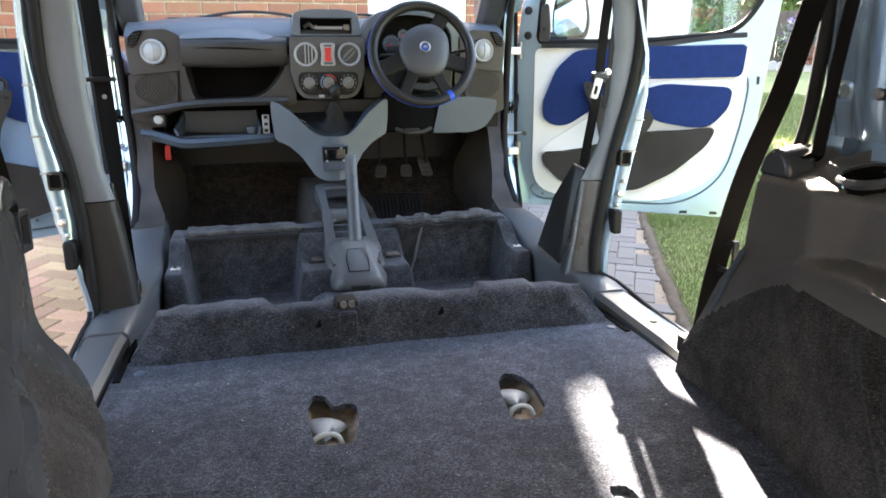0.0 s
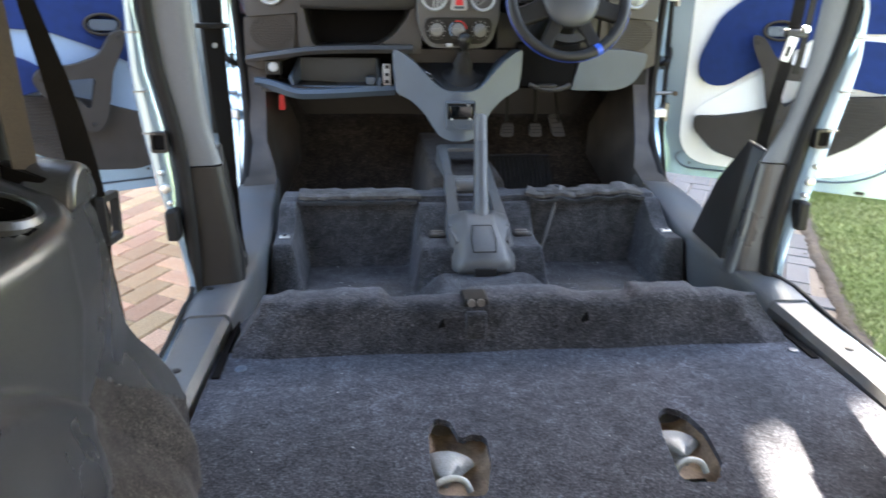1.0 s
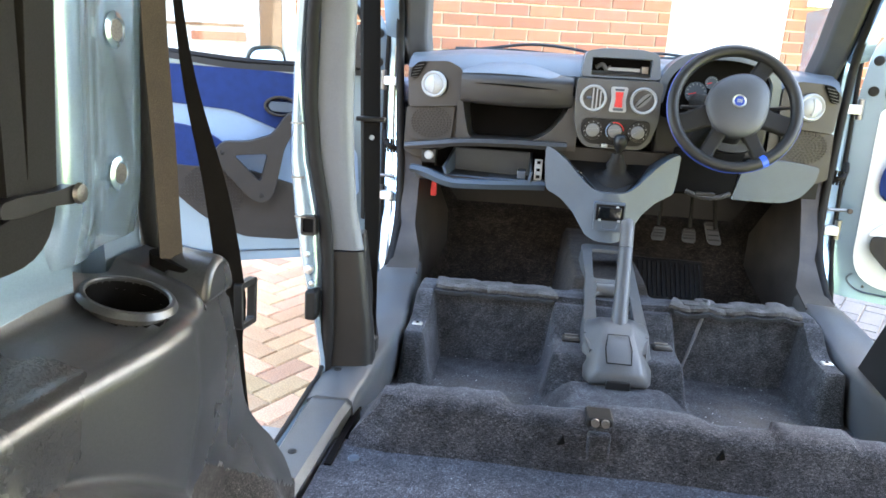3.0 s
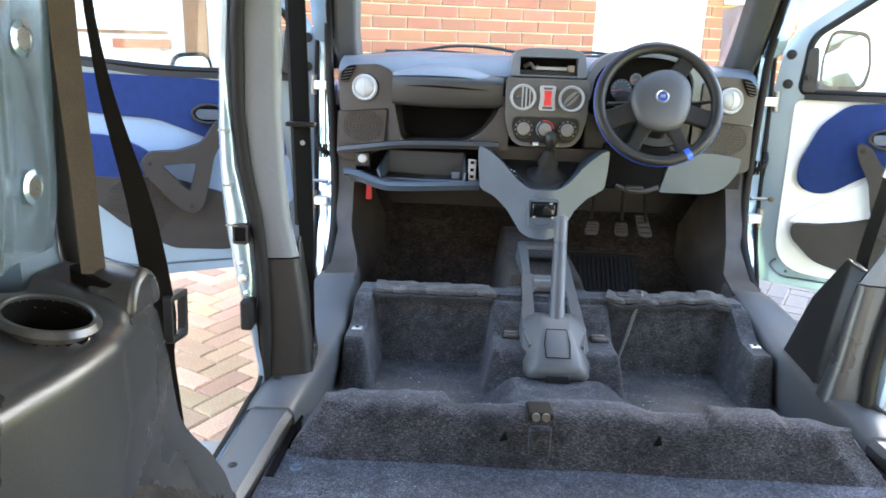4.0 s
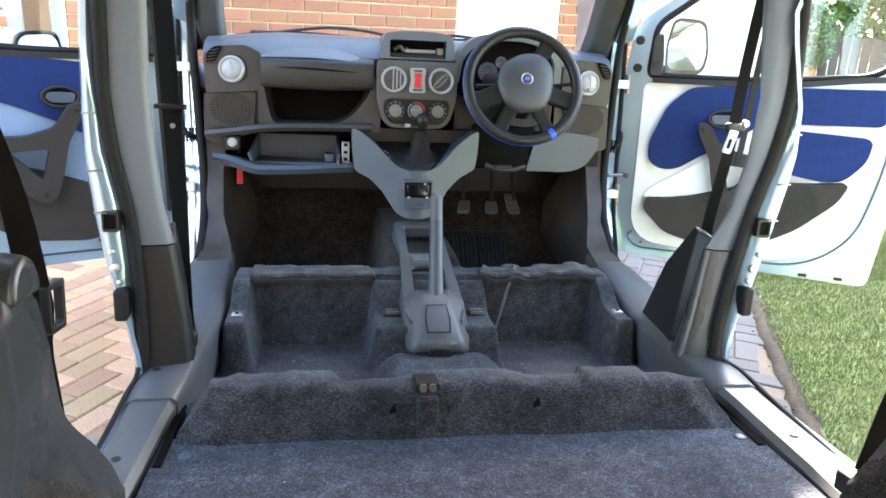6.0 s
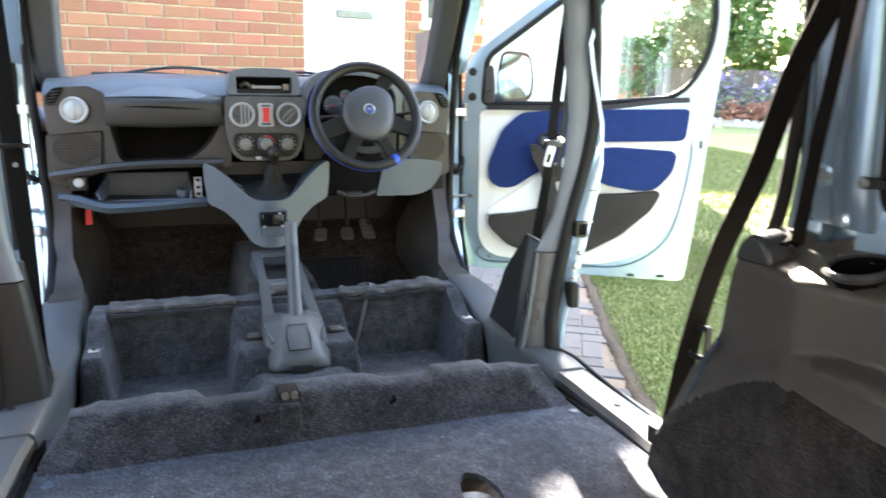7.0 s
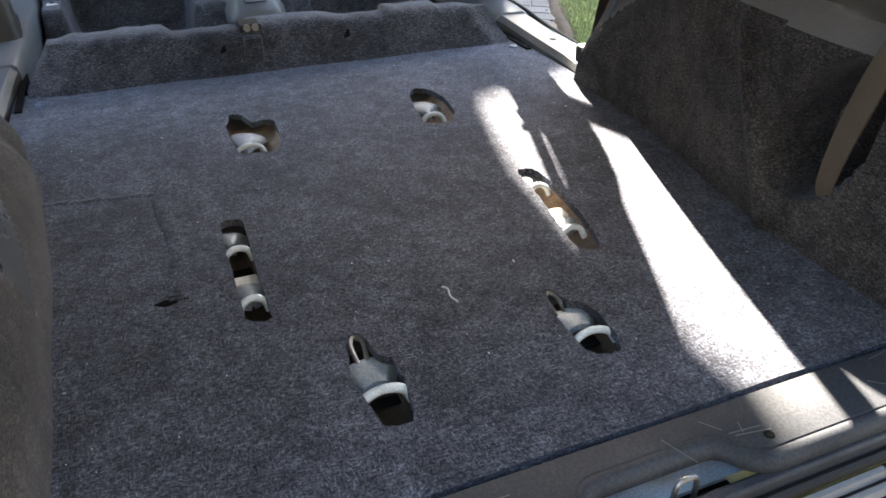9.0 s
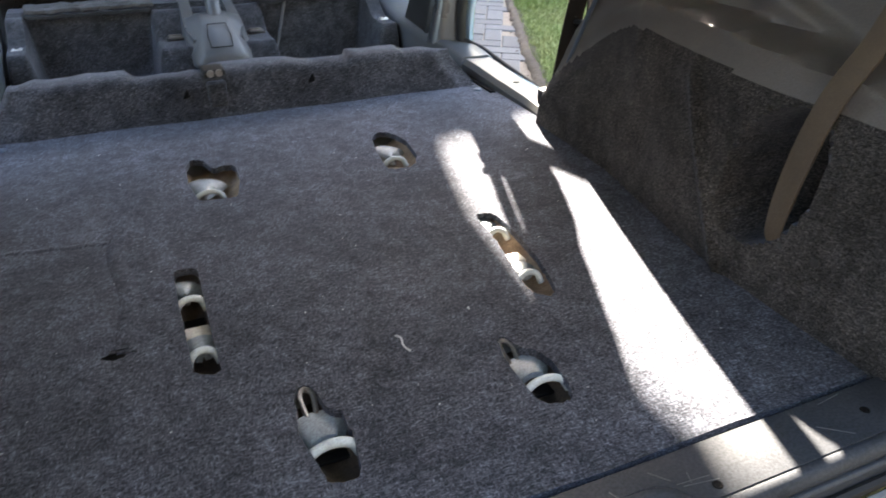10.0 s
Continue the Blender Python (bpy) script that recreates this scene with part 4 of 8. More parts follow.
    part("check_end", lathe([(0.001, 0.0), (0.009, 0.002), (0.009, 0.010), (0.001, 0.012)], pose(s * 0.818, 2.098, 0.345, 90), 12), RUST, t)
    part("gaiter", tube(spline([(s * 0.735, 2.11, 0.44), (s * 0.765, 2.08, 0.455), (s * 0.785, 2.10, 0.475), (s * 0.795, 2.13, 0.50)], 6), 0.009, 12), RUBBER, t, "black ribbed cable gaiter")
    for k in range(5):
        part("rib", tube([(s * (0.742 + 0.010 * k), 2.104 - 0.003 * k, 0.430), (s * (0.742 + 0.010 * k), 2.096 - 0.003 * k, 0.478)], 0.004, 6), RUBBER, t)
    return t


for s in (-1, 1):
    sill(s)
    b_pillar(s)
    front_belt(s)
    a_pillar(s)

roof = thing("ceiling", "pale headlining under the van's painted roof", "roof", kind="structure")
part("headlining", box(-0.66, 0.66, -0.62, 1.70, 1.275, 1.30), PILLAR, roof)
part("skin", loft([[(-0.80, y, 1.24), (-0.74, y, 1.32), (0, y, 1.36), (0.74, y, 1.32), (0.80, y, 1.24), (0.70, y, 1.24), (0.66, y, 1.305), (-0.66, y, 1.305), (-0.70, y, 1.24)] for y in (-0.66, 0.5, 1.68)]), PAINT, roof, smooth=50)
windscreen = thing("window_1", "clear raked windscreen above the dashboard", "windscreen", kind="structure")
ws = part("pane", loft([[(-0.70, 2.50, 0.775), (0.70, 2.50, 0.775), (0.70, 2.504, 0.779), (-0.70, 2.504, 0.779)], [(-0.60, 1.70, 1.27), (0.60, 1.70, 1.27), (0.60, 1.704, 1.274), (-0.60, 1.704, 1.274)]]), GLASS, windscreen, smooth=0)
ws.visible_shadow = False
bonnet = thing("bonnet", "ice-blue painted bonnet and nose of the van", "bonnet", kind="structure")
part("panel", loft([[(-0.72, 2.52, 0.55), (0.72, 2.52, 0.55), (0.70, 2.52, 0.70), (-0.70, 2.52, 0.70)], [(-0.70, 2.9, 0.50), (0.70, 2.9, 0.50), (0.68, 2.9, 0.62), (-0.68, 2.9, 0.62)], [(-0.62, 3.18, 0.1), (0.62, 3.18, 0.1), (0.60, 3.18, 0.40), (-0.60, 3.18, 0.40)]]), PAINT, bonnet, smooth=50, bevel=0.02)
part("nose", box(-0.74, 0.74, 2.62, 3.25, -0.36, 0.30), PAINT, bonnet, bevel=0.06)
wipers = thing("wiper", "black wiper arms parked along the windscreen foot", "wipers")
part("arm", tube(spline([(-0.66, 2.535, 0.800), (-0.50, 2.53, 0.818), (-0.30, 2.52, 0.845), (-0.12, 2.53, 0.835), (0.02, 2.54, 0.80)], 6), 0.006, 8), BLACK, wipers)
part("blade", sweep([(-0.60, 2.53, 0.812), (-0.36, 2.525, 0.816), (-0.14, 2.53, 0.806)], [(-0.010, -0.006), (0.010, -0.006), (0.004, 0.010), (-0.004, 0.010)]), BLACK, wipers)
part("arm", tube(spline([(0.04, 2.53, 0.818), (0.20, 2.53, 0.838), (0.36, 2.53, 0.822), (0.52, 2.54, 0.79)], 6), 0.006, 8), BLACK, wipers)
part("blade", sweep([(0.08, 2.53, 0.812), (0.26, 2.53, 0.820), (0.50, 2.535, 0.800)], [(-0.010, -0.006), (0.010, -0.006), (0.004, 0.010), (-0.004, 0.010)]), BLACK, wipers)


# ---- dashboard ----
dash = thing("dashboard", "dark grey plastic dashboard with round vents and open lower glovebox", "dashboard")
rings = []
for i in range(41):
    x = -0.70 + 1.40 * i / 40
    a = abs(x)
    f = 0.06 * step(0.45, 0.70, a)
    z = 0.018 * step(0.70, 0.45, a)
    rings.append([(x, 2.50, 0.760), (x, 2.50, 0.785), (x, 2.25, 0.792 + z), (x, 2.10 + f * 0.5, 0.782 + z), (x, 2.035 + f * 0.5, 0.762 + z), (x, 2.005 + f * 0.4, 0.732), (x, 2.02 + f * 0.4, 0.70), (x, 2.3, 0.70)])
part("top_pad", loft(rings), DASH_TOP_SKYLIT, dash, "top pad tinted blue-grey for the sky in the windscreen", smooth=50)
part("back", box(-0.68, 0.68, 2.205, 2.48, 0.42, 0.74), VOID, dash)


def end_block(s):
    p = part("end_panel", plate([rounded([(0.512, 0.735), (0.512, 0.615), (0.690, 0.600), (0.698, 0.720), (0.66, 0.752), (0.56, 0.758)], 0.014, 4)], 2.000, 2.13, lambda u, w, d: (s * u, d + 0.16 * max(0, u - 0.62), w)), DASH, dash, bevel=0.008)
    m = pose(s * 0.605, 2.005, 0.680, 90, 0, s * 9)
    lo = part("vent_ring", lathe([(0.033, -0.01), (0.033, 0.010), (0.039, 0.013), (0.0435, 0.008), (0.0435, -0.01)], m, 36), PALE, dash, "pale round vent ring")
    part("vent_shadow_ring", lathe([(0.0435, 0.002), (0.0470, 0.003), (0.0480, -0.01)], m, 36), BLACK, lo, "black rim round the vent")
    part("vent_disc", lathe([(0.0005, 0.018), (0.012, 0.018), (0.030, 0.012), (0.034, 0.006), (0.034, -0.01)], m, 32), PALE, lo, "closed pale vent flap")
    part("vent_grip", sweep([m @ Vector((-0.006 + 0.010 * math.cos(a), 0.030 * math.sin(a), 0.017)) for a in [(-1.1 + 2.2 * k / 8) for k in range(9)]], ring(0, 0, 0.0035, 6), up=(0, -1, 0)), PALE, lo)
    dm = part("demister_hole", plate([rounded([(0.634, 0.752), (0.664, 0.748), (0.684, 0.726), (0.688, 0.694), (0.664, 0.698), (0.650, 0.722)], 0.006, 3)], 1.992, 2.03, lambda u, w, d: (s * u, d + 0.16 * max(0, u - 0.62), w)), VOID, dash, "dark side demister opening")
    for k in range(5):
        part("slat", sweep([(s * (0.642 + 0.005 * k), 1.994 + 0.001 * k, 0.742 - 0.010 * k), (s * (0.670 + 0.004 * k), 1.999, 0.737 - 0.010 * k)], [(-0.004, -0.0012), (0.004, -0.0012), (0.004, 0.0012), (-0.004, 0.0012)]), DASH, dm)
    g = part("speaker_panel", plate([rounded([(0.530, 0.612), (0.690, 0.598), (0.690, 0.505), (0.660, 0.490), (0.540, 0.495)], 0.012, 4)], 2.015, 2.06, xz(s)), DASH, dash, bevel=0.004)
    bm = bmesh.new()
    for r, n in ((0.0, 1), (0.0095, 6), (0.0185, 12), (0.0275, 18), (0.0365, 24), (0.0455, 30), (0.053, 34)):
        for k in range(n):
            a = 2 * math.pi * k / n
            lathe([(0.0005, 0.002), (0.0036, 0.0016), (0.0040, 0.0)], pose(s * (0.612 + r * math.cos(a) * 1.25), 2.0145, 0.553 + r * math.sin(a) * 0.95, 90), 7, bm)
    part("grille_dots", bm, BLACK, g)
    part("lower_panel", plate([rounded([(0.500, 0.62), (0.700, 0.60), (0.705, 0.45), (0.655, 0.43), (0.50, 0.49)], 0.01, 3)], 2.03, 2.12, xz(s)), DASH, dash, bevel=0.006)
    return p


end_block(-1)
end_block(1)
# passenger side: lid over an open shelf
rings = []
for i in range(25):
    x = -0.512 + 0.368 * i / 24
    b = 0.022 * math.sin(math.pi * i / 24)
    rings.append([(x, 2.10, 0.636 - b * 0.2), (x, 2.010 - b, 0.628 - b * 0.2), (x, 1.994 - b, 0.631 - b * 0.2), (x, 1.986 - b, 0.643 - b * 0.2), (x, 1.979 - b, 0.700), (x, 1.983 - b, 0.714), (x, 1.996 - b, 0.725), (x, 2.03 - b, 0.738 + b * 0.4), (x, 2.10, 0.762 + b * 0.8)])
lid = part("glovebox_lid", loft(rings), DASH, dash, "closed upper glovebox lid", smooth=50)
part("lid_crease", sweep(spline([(-0.465, 1.9705, 0.692), (-0.40, 1.9605, 0.6925), (-0.33, 1.9565, 0.691), (-0.26, 1.9605, 0.688), (-0.195, 1.9705, 0.685)], 8), lambda t: [(-0.0005 - 0.003 * math.sin(math.pi * t), -0.002), (0.0005 + 0.003 * math.sin(math.pi * t), -0.002), (0.0005 + 0.002 * math.sin(math.pi * t), 0.002), (-0.0005 - 0.002 * math.sin(math.pi * t), 0.002)], up=(0, -1, 0)), VOID, lid, "thin dark crease")
dome = []
for i in range(33):
    k = i / 32
    x = -0.512 + 0.366 * k
    b = 0.022 * math.sin(math.pi * k)
    crown = 0.738 + 0.044 * math.sin(math.pi * min(1, k * 1.08)) ** 0.62 * (1 - 0.18 * k)
    lip = 0.727 + 0.008 * math.sin(math.pi * k) - 0.010 * k
    dome.append([(x, 1.990 - b, lip - 0.004), (x, 1.996 - b, lip + 0.003), (x, 2.014 - b * 0.6, lip + (crown - lip) * 0.50), (x, 2.040 - b * 0.3, lip + (crown - lip) * 0.85), (x, 2.075, crown), (x, 2.12, crown + 0.002), (x, 2.16, crown - 0.012), (x, 2.16, lip - 0.03), (x, 2.03, lip - 0.03)])
part("lid_dome", loft(dome), DASH_TOP_SKYLIT, dash, "domed lid top tinted blue-grey for the sky on it", smooth=60)
part("lid_groove", tube([(d[4][0], d[4][1] - 0.012, d[4][2] + 0.004) for d in dome[1:-1]], 0.0028, 6, up=(0, -1, 0)), VOID, dash, "dark shut line round the dome")
# The back carries the shade under the lid in its near-black colour.
part("shelf_back", loft([[(-0.52, 2.105, 0.49), (-0.13, 2.105, 0.49), (-0.13, 2.20, 0.49), (-0.52, 2.20, 0.49)], [(-0.52, 2.090, 0.54), (-0.13, 2.090, 0.54), (-0.13, 2.20, 0.54), (-0.52, 2.20, 0.54)], [(-0.52, 2.150, 0.68), (-0.13, 2.150, 0.68), (-0.13, 2.20, 0.68), (-0.52, 2.20, 0.68)]]), VOID, dash, "shelf back painted near-black for the shade under the lid", smooth=60)
def funnel(u, w, d):
    """The shelf's mouth narrows towards its back."""
    k = 1 - 0.55 * max(0, d - 2.0)
    return (-0.335 + (u + 0.335) * k, d, 0.585 + (w - 0.585) * k)
part("shelf_surround", plate([rounded([(-0.522, 0.668), (-0.118, 0.668), (-0.118, 0.488), (-0.522, 0.488)], 0.008, 3), rounded([(-0.508, 0.660), (-0.148, 0.660), (-0.158, 0.610), (-0.205, 0.548), (-0.262, 0.514), (-0.478, 0.511), (-0.500, 0.600)], [0.01, 0.01, 0.03, 0.05, 0.03, 0.02, 0.03], 5)], 1.996, 2.195, funnel), DASH, dash, "soft-edged mouth of the open shelf", smooth=60, bevel=0.012, segs=3)
part("lower_lip", sweep(spline([(-0.690, 1.995, 0.468), (-0.60, 1.975, 0.482), (-0.48, 1.965, 0.498), (-0.32, 1.962, 0.504), (-0.15, 1.965, 0.505)], 6), [(-0.05, -0.012), (0.014, -0.012), (0.020, 0.0), (0.012, 0.012), (-0.05, 0.012)], up=(0, 0, 1)), DASH, dash, smooth=50)

# centre stack
stack = thing("centre_stack", "dark grey console with radio slot, vents and heater dials", "console")
part("panel", plate([rounded([(-0.136, 0.730), (-0.134, 0.600), (-0.108, 0.508), (0.108, 0.508), (0.134, 0.600), (0.136, 0.730)], [0.02, 0.02, 0.05, 0.05, 0.02, 0.02], 5)], 1.955, 2.10, lambda u, w, d: (u, d + 0.28 * (0.73 - w) * (0 if d > 2.0 else 0.25), w)), STACK, stack, "grey centre panel", bevel=0.010)
part("radio_frame", plate([rounded([(-0.128, 0.735), (0.128, 0.735), (0.114, 0.815), (0.06, 0.826), (-0.06, 0.826), (-0.114, 0.815)], 0.016, 5), rounded([(-0.094, 0.740), (0.094, 0.740), (0.094, 0.796), (-0.094, 0.796)], 0.004, 3)], 1.962, 2.12, xz()), DASH_TOP_SKYLIT, stack, "blue-grey radio surround", bevel=0.010)
part("radio_slot", box(-0.100, 0.100, 2.02, 2.10, 0.736, 0.80), VOID, stack, "empty black radio slot")
part("radio_rail", box(-0.093, 0.093, 1.985, 2.02, 0.741, 0.747), BLACK, stack)
part("wire_bundle", tube(spline([(-0.078, 2.00, 0.765), (-0.06, 1.995, 0.775), (-0.045, 2.0, 0.762), (-0.03, 2.0, 0.768)], 5), 0.007, 8), DARK_STEEL, stack)
part("connector", box(-0.040, 0.062, 1.992, 2.012, 0.757, 0.768), PALE, stack, "pale connector strip", bevel=0.002)
part("connector", box(0.066, 0.088, 1.99, 2.015, 0.752, 0.775), DARK_STEEL, stack, bevel=0.002)
for x, shut in ((-0.079, False), (0.079, True)):
    m = pose(x, 1.960, 0.668, 90)
    v = part("vent", lathe([(0.034, -0.02), (0.034, 0.010), (0.040, 0.012), (0.043, 0.006), (0.043, -0.02)], m, 32), PALE, stack, "round air vent")
    part("vent_back", lathe([(0.0005, -0.006), (0.034, -0.006), (0.034, -0.012), (0.0005, -0.012)], m, 24), MID if shut else VOID, v)
    if shut:
        part("flap", plate([ring(0, 0, 0.033, 20, 0.012)], -0.010, 0.008, lambda u, w, d: m @ Vector((u * 0.7 - w * 0.7, u * 0.7 + w * 0.7, d))), MID, v)
        part("groove", plate([[(-0.028, -0.002), (0.028, -0.002), (0.028, 0.002), (-0.028, 0.002)]], 0.0075, 0.0095, lambda u, w, d: m @ Vector((u * 0.7 - w * 0.7, u * 0.7 + w * 0.7, d))), BLACK, v)
    else:
        for k in (-0.002, 0.010, 0.022):
            hgt = math.sqrt(0.033 ** 2 - k * k)
            part("vane", box(x + k - 0.002, x + k + 0.002, 1.950, 1.968, 0.668 - hgt, 0.668 + hgt), PALE, v)
        part("tab", box(x - 0.022, x - 0.004, 1.944, 1.955, 0.664, 0.672), GREY, v, bevel=0.002)
hz = part("switch_plate", plate([rounded([(-0.028, 0.708), (0.028, 0.708), (0.022, 0.668), (0.028, 0.628), (-0.028, 0.628), (-0.022, 0.668)], 0.010, 4)], 1.946, 1.97, xz()), PALE, stack, "pale grey switch plate", bevel=0.003)
part("hazard_button", plate([rounded([(-0.013, 0.692), (0.013, 0.692), (0.010, 0.668), (0.013, 0.644), (-0.013, 0.644), (-0.010, 0.668)], 0.004, 3)], 1.941, 1.95, xz()), RED, hz, "red hazard light button", bevel=0.002)
part("rocker", plate([rounded([(-0.016, 0.702), (0.016, 0.702), (0.013, 0.695), (-0.013, 0.695)], 0.002, 2)], 1.943, 1.95, xz()), GREY, hz)
part("rocker", plate([rounded([(-0.016, 0.641), (0.016, 0.641), (0.016, 0.633), (-0.016, 0.633)], 0.002, 2)], 1.943, 1.95, xz()), GREY, hz)
part("dial_panel", plate([rounded([(-0.108, 0.606), (-0.112, 0.563), (-0.088, 0.522), (0.088, 0.522), (0.112, 0.563), (0.108, 0.606)], 0.022, 5)], 1.949, 1.965, lambda u, w, d: (u, d + 0.012 * (0.62 - w) / 0.08, w)), BLACK, stack, "black heater dial panel", bevel=0.003)
for x, z, c in ((-0.072, 0.567, MID), (-0.002, 0.568, RED), (0.071, 0.567, MID)):
    m = pose(x, 1.952, z, 90)
    d = part("dial", lathe([(0.0005, 0.004), (0.030, 0.004), (0.031, 0.0)], m, 28), BLACK, stack, "round heater dial")
    for k in range(9):
        a = -0.7 + 4.54 * k / 8
        if x < -0.05 or x > 0.05:
            part("dial_mark", lathe([(0.0004, 0.0015), (0.0016, 0.0012), (0.0018, 0.0)], m @ Matrix.Translation((0.0275 * math.cos(a), 0.0275 * math.sin(a), 0.004)), 6), PALE, d)
    if c is RED:
        for a0_, a1_, tone in ((0.1, 1.9, RED), (2.2, 3.9, SKYBLUE)):
            part("dial_arc", sweep([m @ Vector((0.0275 * math.cos(a0_ + (a1_ - a0_) * k / 12), 0.0275 * math.sin(a0_ + (a1_ - a0_) * k / 12), 0.0048)) for k in range(13)], ring(0, 0, 0.0016, 6), up=(0, -1, 0)), tone, d)
    part("knob", lathe([(0.0005, 0.010), (0.019, 0.009), (0.0215, 0.004)], m, 24), MID, d, "grey knob")
    part("knob_bar", plate([rounded([(-0.020, -0.005), (0.020, -0.005), (0.020, 0.005), (-0.020, 0.005)], 0.003, 2)], 0.008, 0.020, lambda u, w, dd: m @ pose(0, 0, 0, 0, 0, 35 if x > 0.05 else 5) @ Vector((u, w, dd))), MID, d)
part("slider", box(-0.045, 0.030, 1.945, 1.960, 0.516, 0.522), BLACK, stack)
part("slider_tab", box(-0.040, -0.020, 1.938, 1.955, 0.514, 0.525), PALE, stack, bevel=0.002)

# open lower glovebox
glove = thing("glovebox", "open blue-grey lower glovebox drawer under the dashboard", "glovebox")
def lip_at(t):
    x = -0.662 + 0.452 * t
    return (x, 1.915 + 0.05 * t + 0.012 * math.cos(t * 6.28), 0.402 - 0.040 * step(0.0, 0.35, t) + 0.010 * t)
part("flap", sweep([lip_at(i / 24) for i in range(25)], lambda t: [(-0.016, -0.020 + 0.010 * (1 - step(0, 0.12, t))), (0.008, -0.018 + 0.010 * (1 - step(0, 0.12, t))), (0.018, 0.0), (0.010, 0.012), (-0.012, 0.014)]), GREY, glove, "blue-grey flap with a rounded lip", smooth=50)
part("tray", plate([rounded([(-0.645, 1.925), (-0.215, 1.975), (-0.215, 2.14), (-0.645, 2.14)], 0.02, 3)], 0.352, 0.372, lambda u, w, d: (u, w, d + 0.02 * step(-0.5, -0.65, u))), BLACK, glove)
part("bin_floor", box(-0.535, -0.268, 1.965, 2.13, 0.372, 0.380), GREY, glove)
part("bin_back", box(-0.535, -0.268, 2.122, 2.134, 0.378, 0.462), GREY, glove)
part("bin_side", loft([[(-0.545, 1.962, 0.372), (-0.535, 1.962, 0.372), (-0.530, 2.13, 0.372), (-0.540, 2.13, 0.372)], [(-0.560, 1.975, 0.410), (-0.550, 1.975, 0.410), (-0.530, 2.13, 0.462), (-0.540, 2.13, 0.462)]]), GREY, glove, bevel=0.002)
part("bin_side", loft([[(-0.268, 1.962, 0.372), (-0.258, 1.962, 0.372), (-0.258, 2.13, 0.372), (-0.268, 2.13, 0.372)], [(-0.262, 1.975, 0.412), (-0.252, 1.975, 0.412), (-0.258, 2.13, 0.462), (-0.268, 2.13, 0.462)]]), GREY, glove, bevel=0.002)
part("bin_front", box(-0.545, -0.258, 1.955, 1.966, 0.370, 0.386), GREY, glove, bevel=0.002)
part("bracket", box(-0.305, -0.275, 1.985, 2.05, 0.385, 0.412), GREY, glove, bevel=0.003)
part("stay", box(-0.248, -0.222, 1.985, 2.0, 0.380, 0.455), PALE, glove, "pale perforated stay", bevel=0.002)
for z in (0.392, 0.415, 0.440):
    part("stay_hole", box(-0.241, -0.229, 1.982, 1.99, z, z + 0.010), VOID, glove)
part("latch_block", box(-0.632, -0.585, 1.975, 2.03, 0.418, 0.466), BLACK, glove, bevel=0.004)
part("latch_eye", lathe([(0.0005, 0.006), (0.012, 0.005), (0.016, 0.0)], pose(-0.607, 1.975, 0.445, 90), 16), PALE, glove)
part("recess", box(-0.655, -0.21, 2.135, 2.15, 0.37, 0.50), VOID, glove)
tab = thing("release_tab", "red plastic pull tab hanging below the dashboard", "tab")
part("tab", plate([rounded([(-0.612, 0.285), (-0.590, 0.285), (-0.592, 0.340), (-0.610, 0.340)], 0.005, 3)], 2.10, 2.118, xz()), RED, tab, bevel=0.003)
part("cord", tube([(-0.601, 2.11, 0.34), (-0.601, 2.12, 0.42)], 0.004, 8), BLACK, tab)

# centre console with gear lever and handbrake
con = thing("centre_console", "blue-grey plastic centre console with a flared front", "console")
W = [(-0.216, 0.508), (-0.185, 0.496), (-0.140, 0.462), (-0.085, 0.405), (-0.055, 0.384), (-0.03, 0.379), (0.03, 0.379), (0.055, 0.384), (0.085, 0.405), (0.140, 0.462), (0.185, 0.496), (0.216, 0.508), (0.214, 0.44), (0.206, 0.378), (0.150, 0.350), (0.108, 0.312), (0.082, 0.268), (0.060, 0.232), (0.025, 0.220), (-0.035, 0.220), (-0.068, 0.234), (-0.088, 0.264), (-0.115, 0.304), (-0.155, 0.342), (-0.206, 0.366), (-0.214, 0.44)]
part("front_flare", plate([rounded(W, 0.012, 3)], 0.0, 0.14, lambda u, w, d: (u, 1.845 + 0.46 * abs(u) + d - 0.10 * max(0, 0.30 - w), w)), GREY, con, "flared blue-grey front", smooth=45, bevel=0.012)
pan = part("switch_panel", plate([rounded([(-0.050, 0.350), (0.050, 0.350), (0.046, 0.258), (-0.046, 0.258)], 0.006, 3)], 1.838, 1.86, lambda u, w, d: (u, d + 0.0 - 0.05 * max(0, 0.30 - w), w)), GREY, con, bevel=0.003)
part("switch_hole", box(-0.043, 0.043, 1.834, 1.85, 0.294, 0.344), VOID, pan, "black window switch recess")
part("switch", box(-0.036, 0.036, 1.831, 1.846, 0.300, 0.338), TINT, pan, "glossy black switch face", bevel=0.003)
for x in (-0.034, 0.026):
    part("switch_tab", box(x, x + 0.008, 1.829, 1.845, 0.292, 0.298), PALE, pan, bevel=0.001)
part("switch_tab", box(0.018, 0.027, 1.8295, 1.845, 0.338, 0.342), PALE, pan, bevel=0.001)
part("coin_cup", sweep(spline([(-0.025, 1.832, 0.282), (-0.020, 1.826, 0.270), (0.0, 1.824, 0.266), (0.020, 1.826, 0.270), (0.025, 1.832, 0.282)], 4), ring(0, 0, 0.0022, 6), up=(0, -1, 0)), GREY, pan)
part("gear_base", plate([rounded([(-0.045, 1.875), (0.045, 1.875), (0.150, 2.055), (-0.150, 2.055)], 0.02, 3)], 0.372, 0.382, lambda u, w, d: (u, w, d + (w - 1.875) * 0.48)), BLACK, con, "black gear lever plate", bevel=0.004)
part("fill", box(-0.19, 0.19, 2.03, 2.08, 0.34, 0.50), BLACK, con)
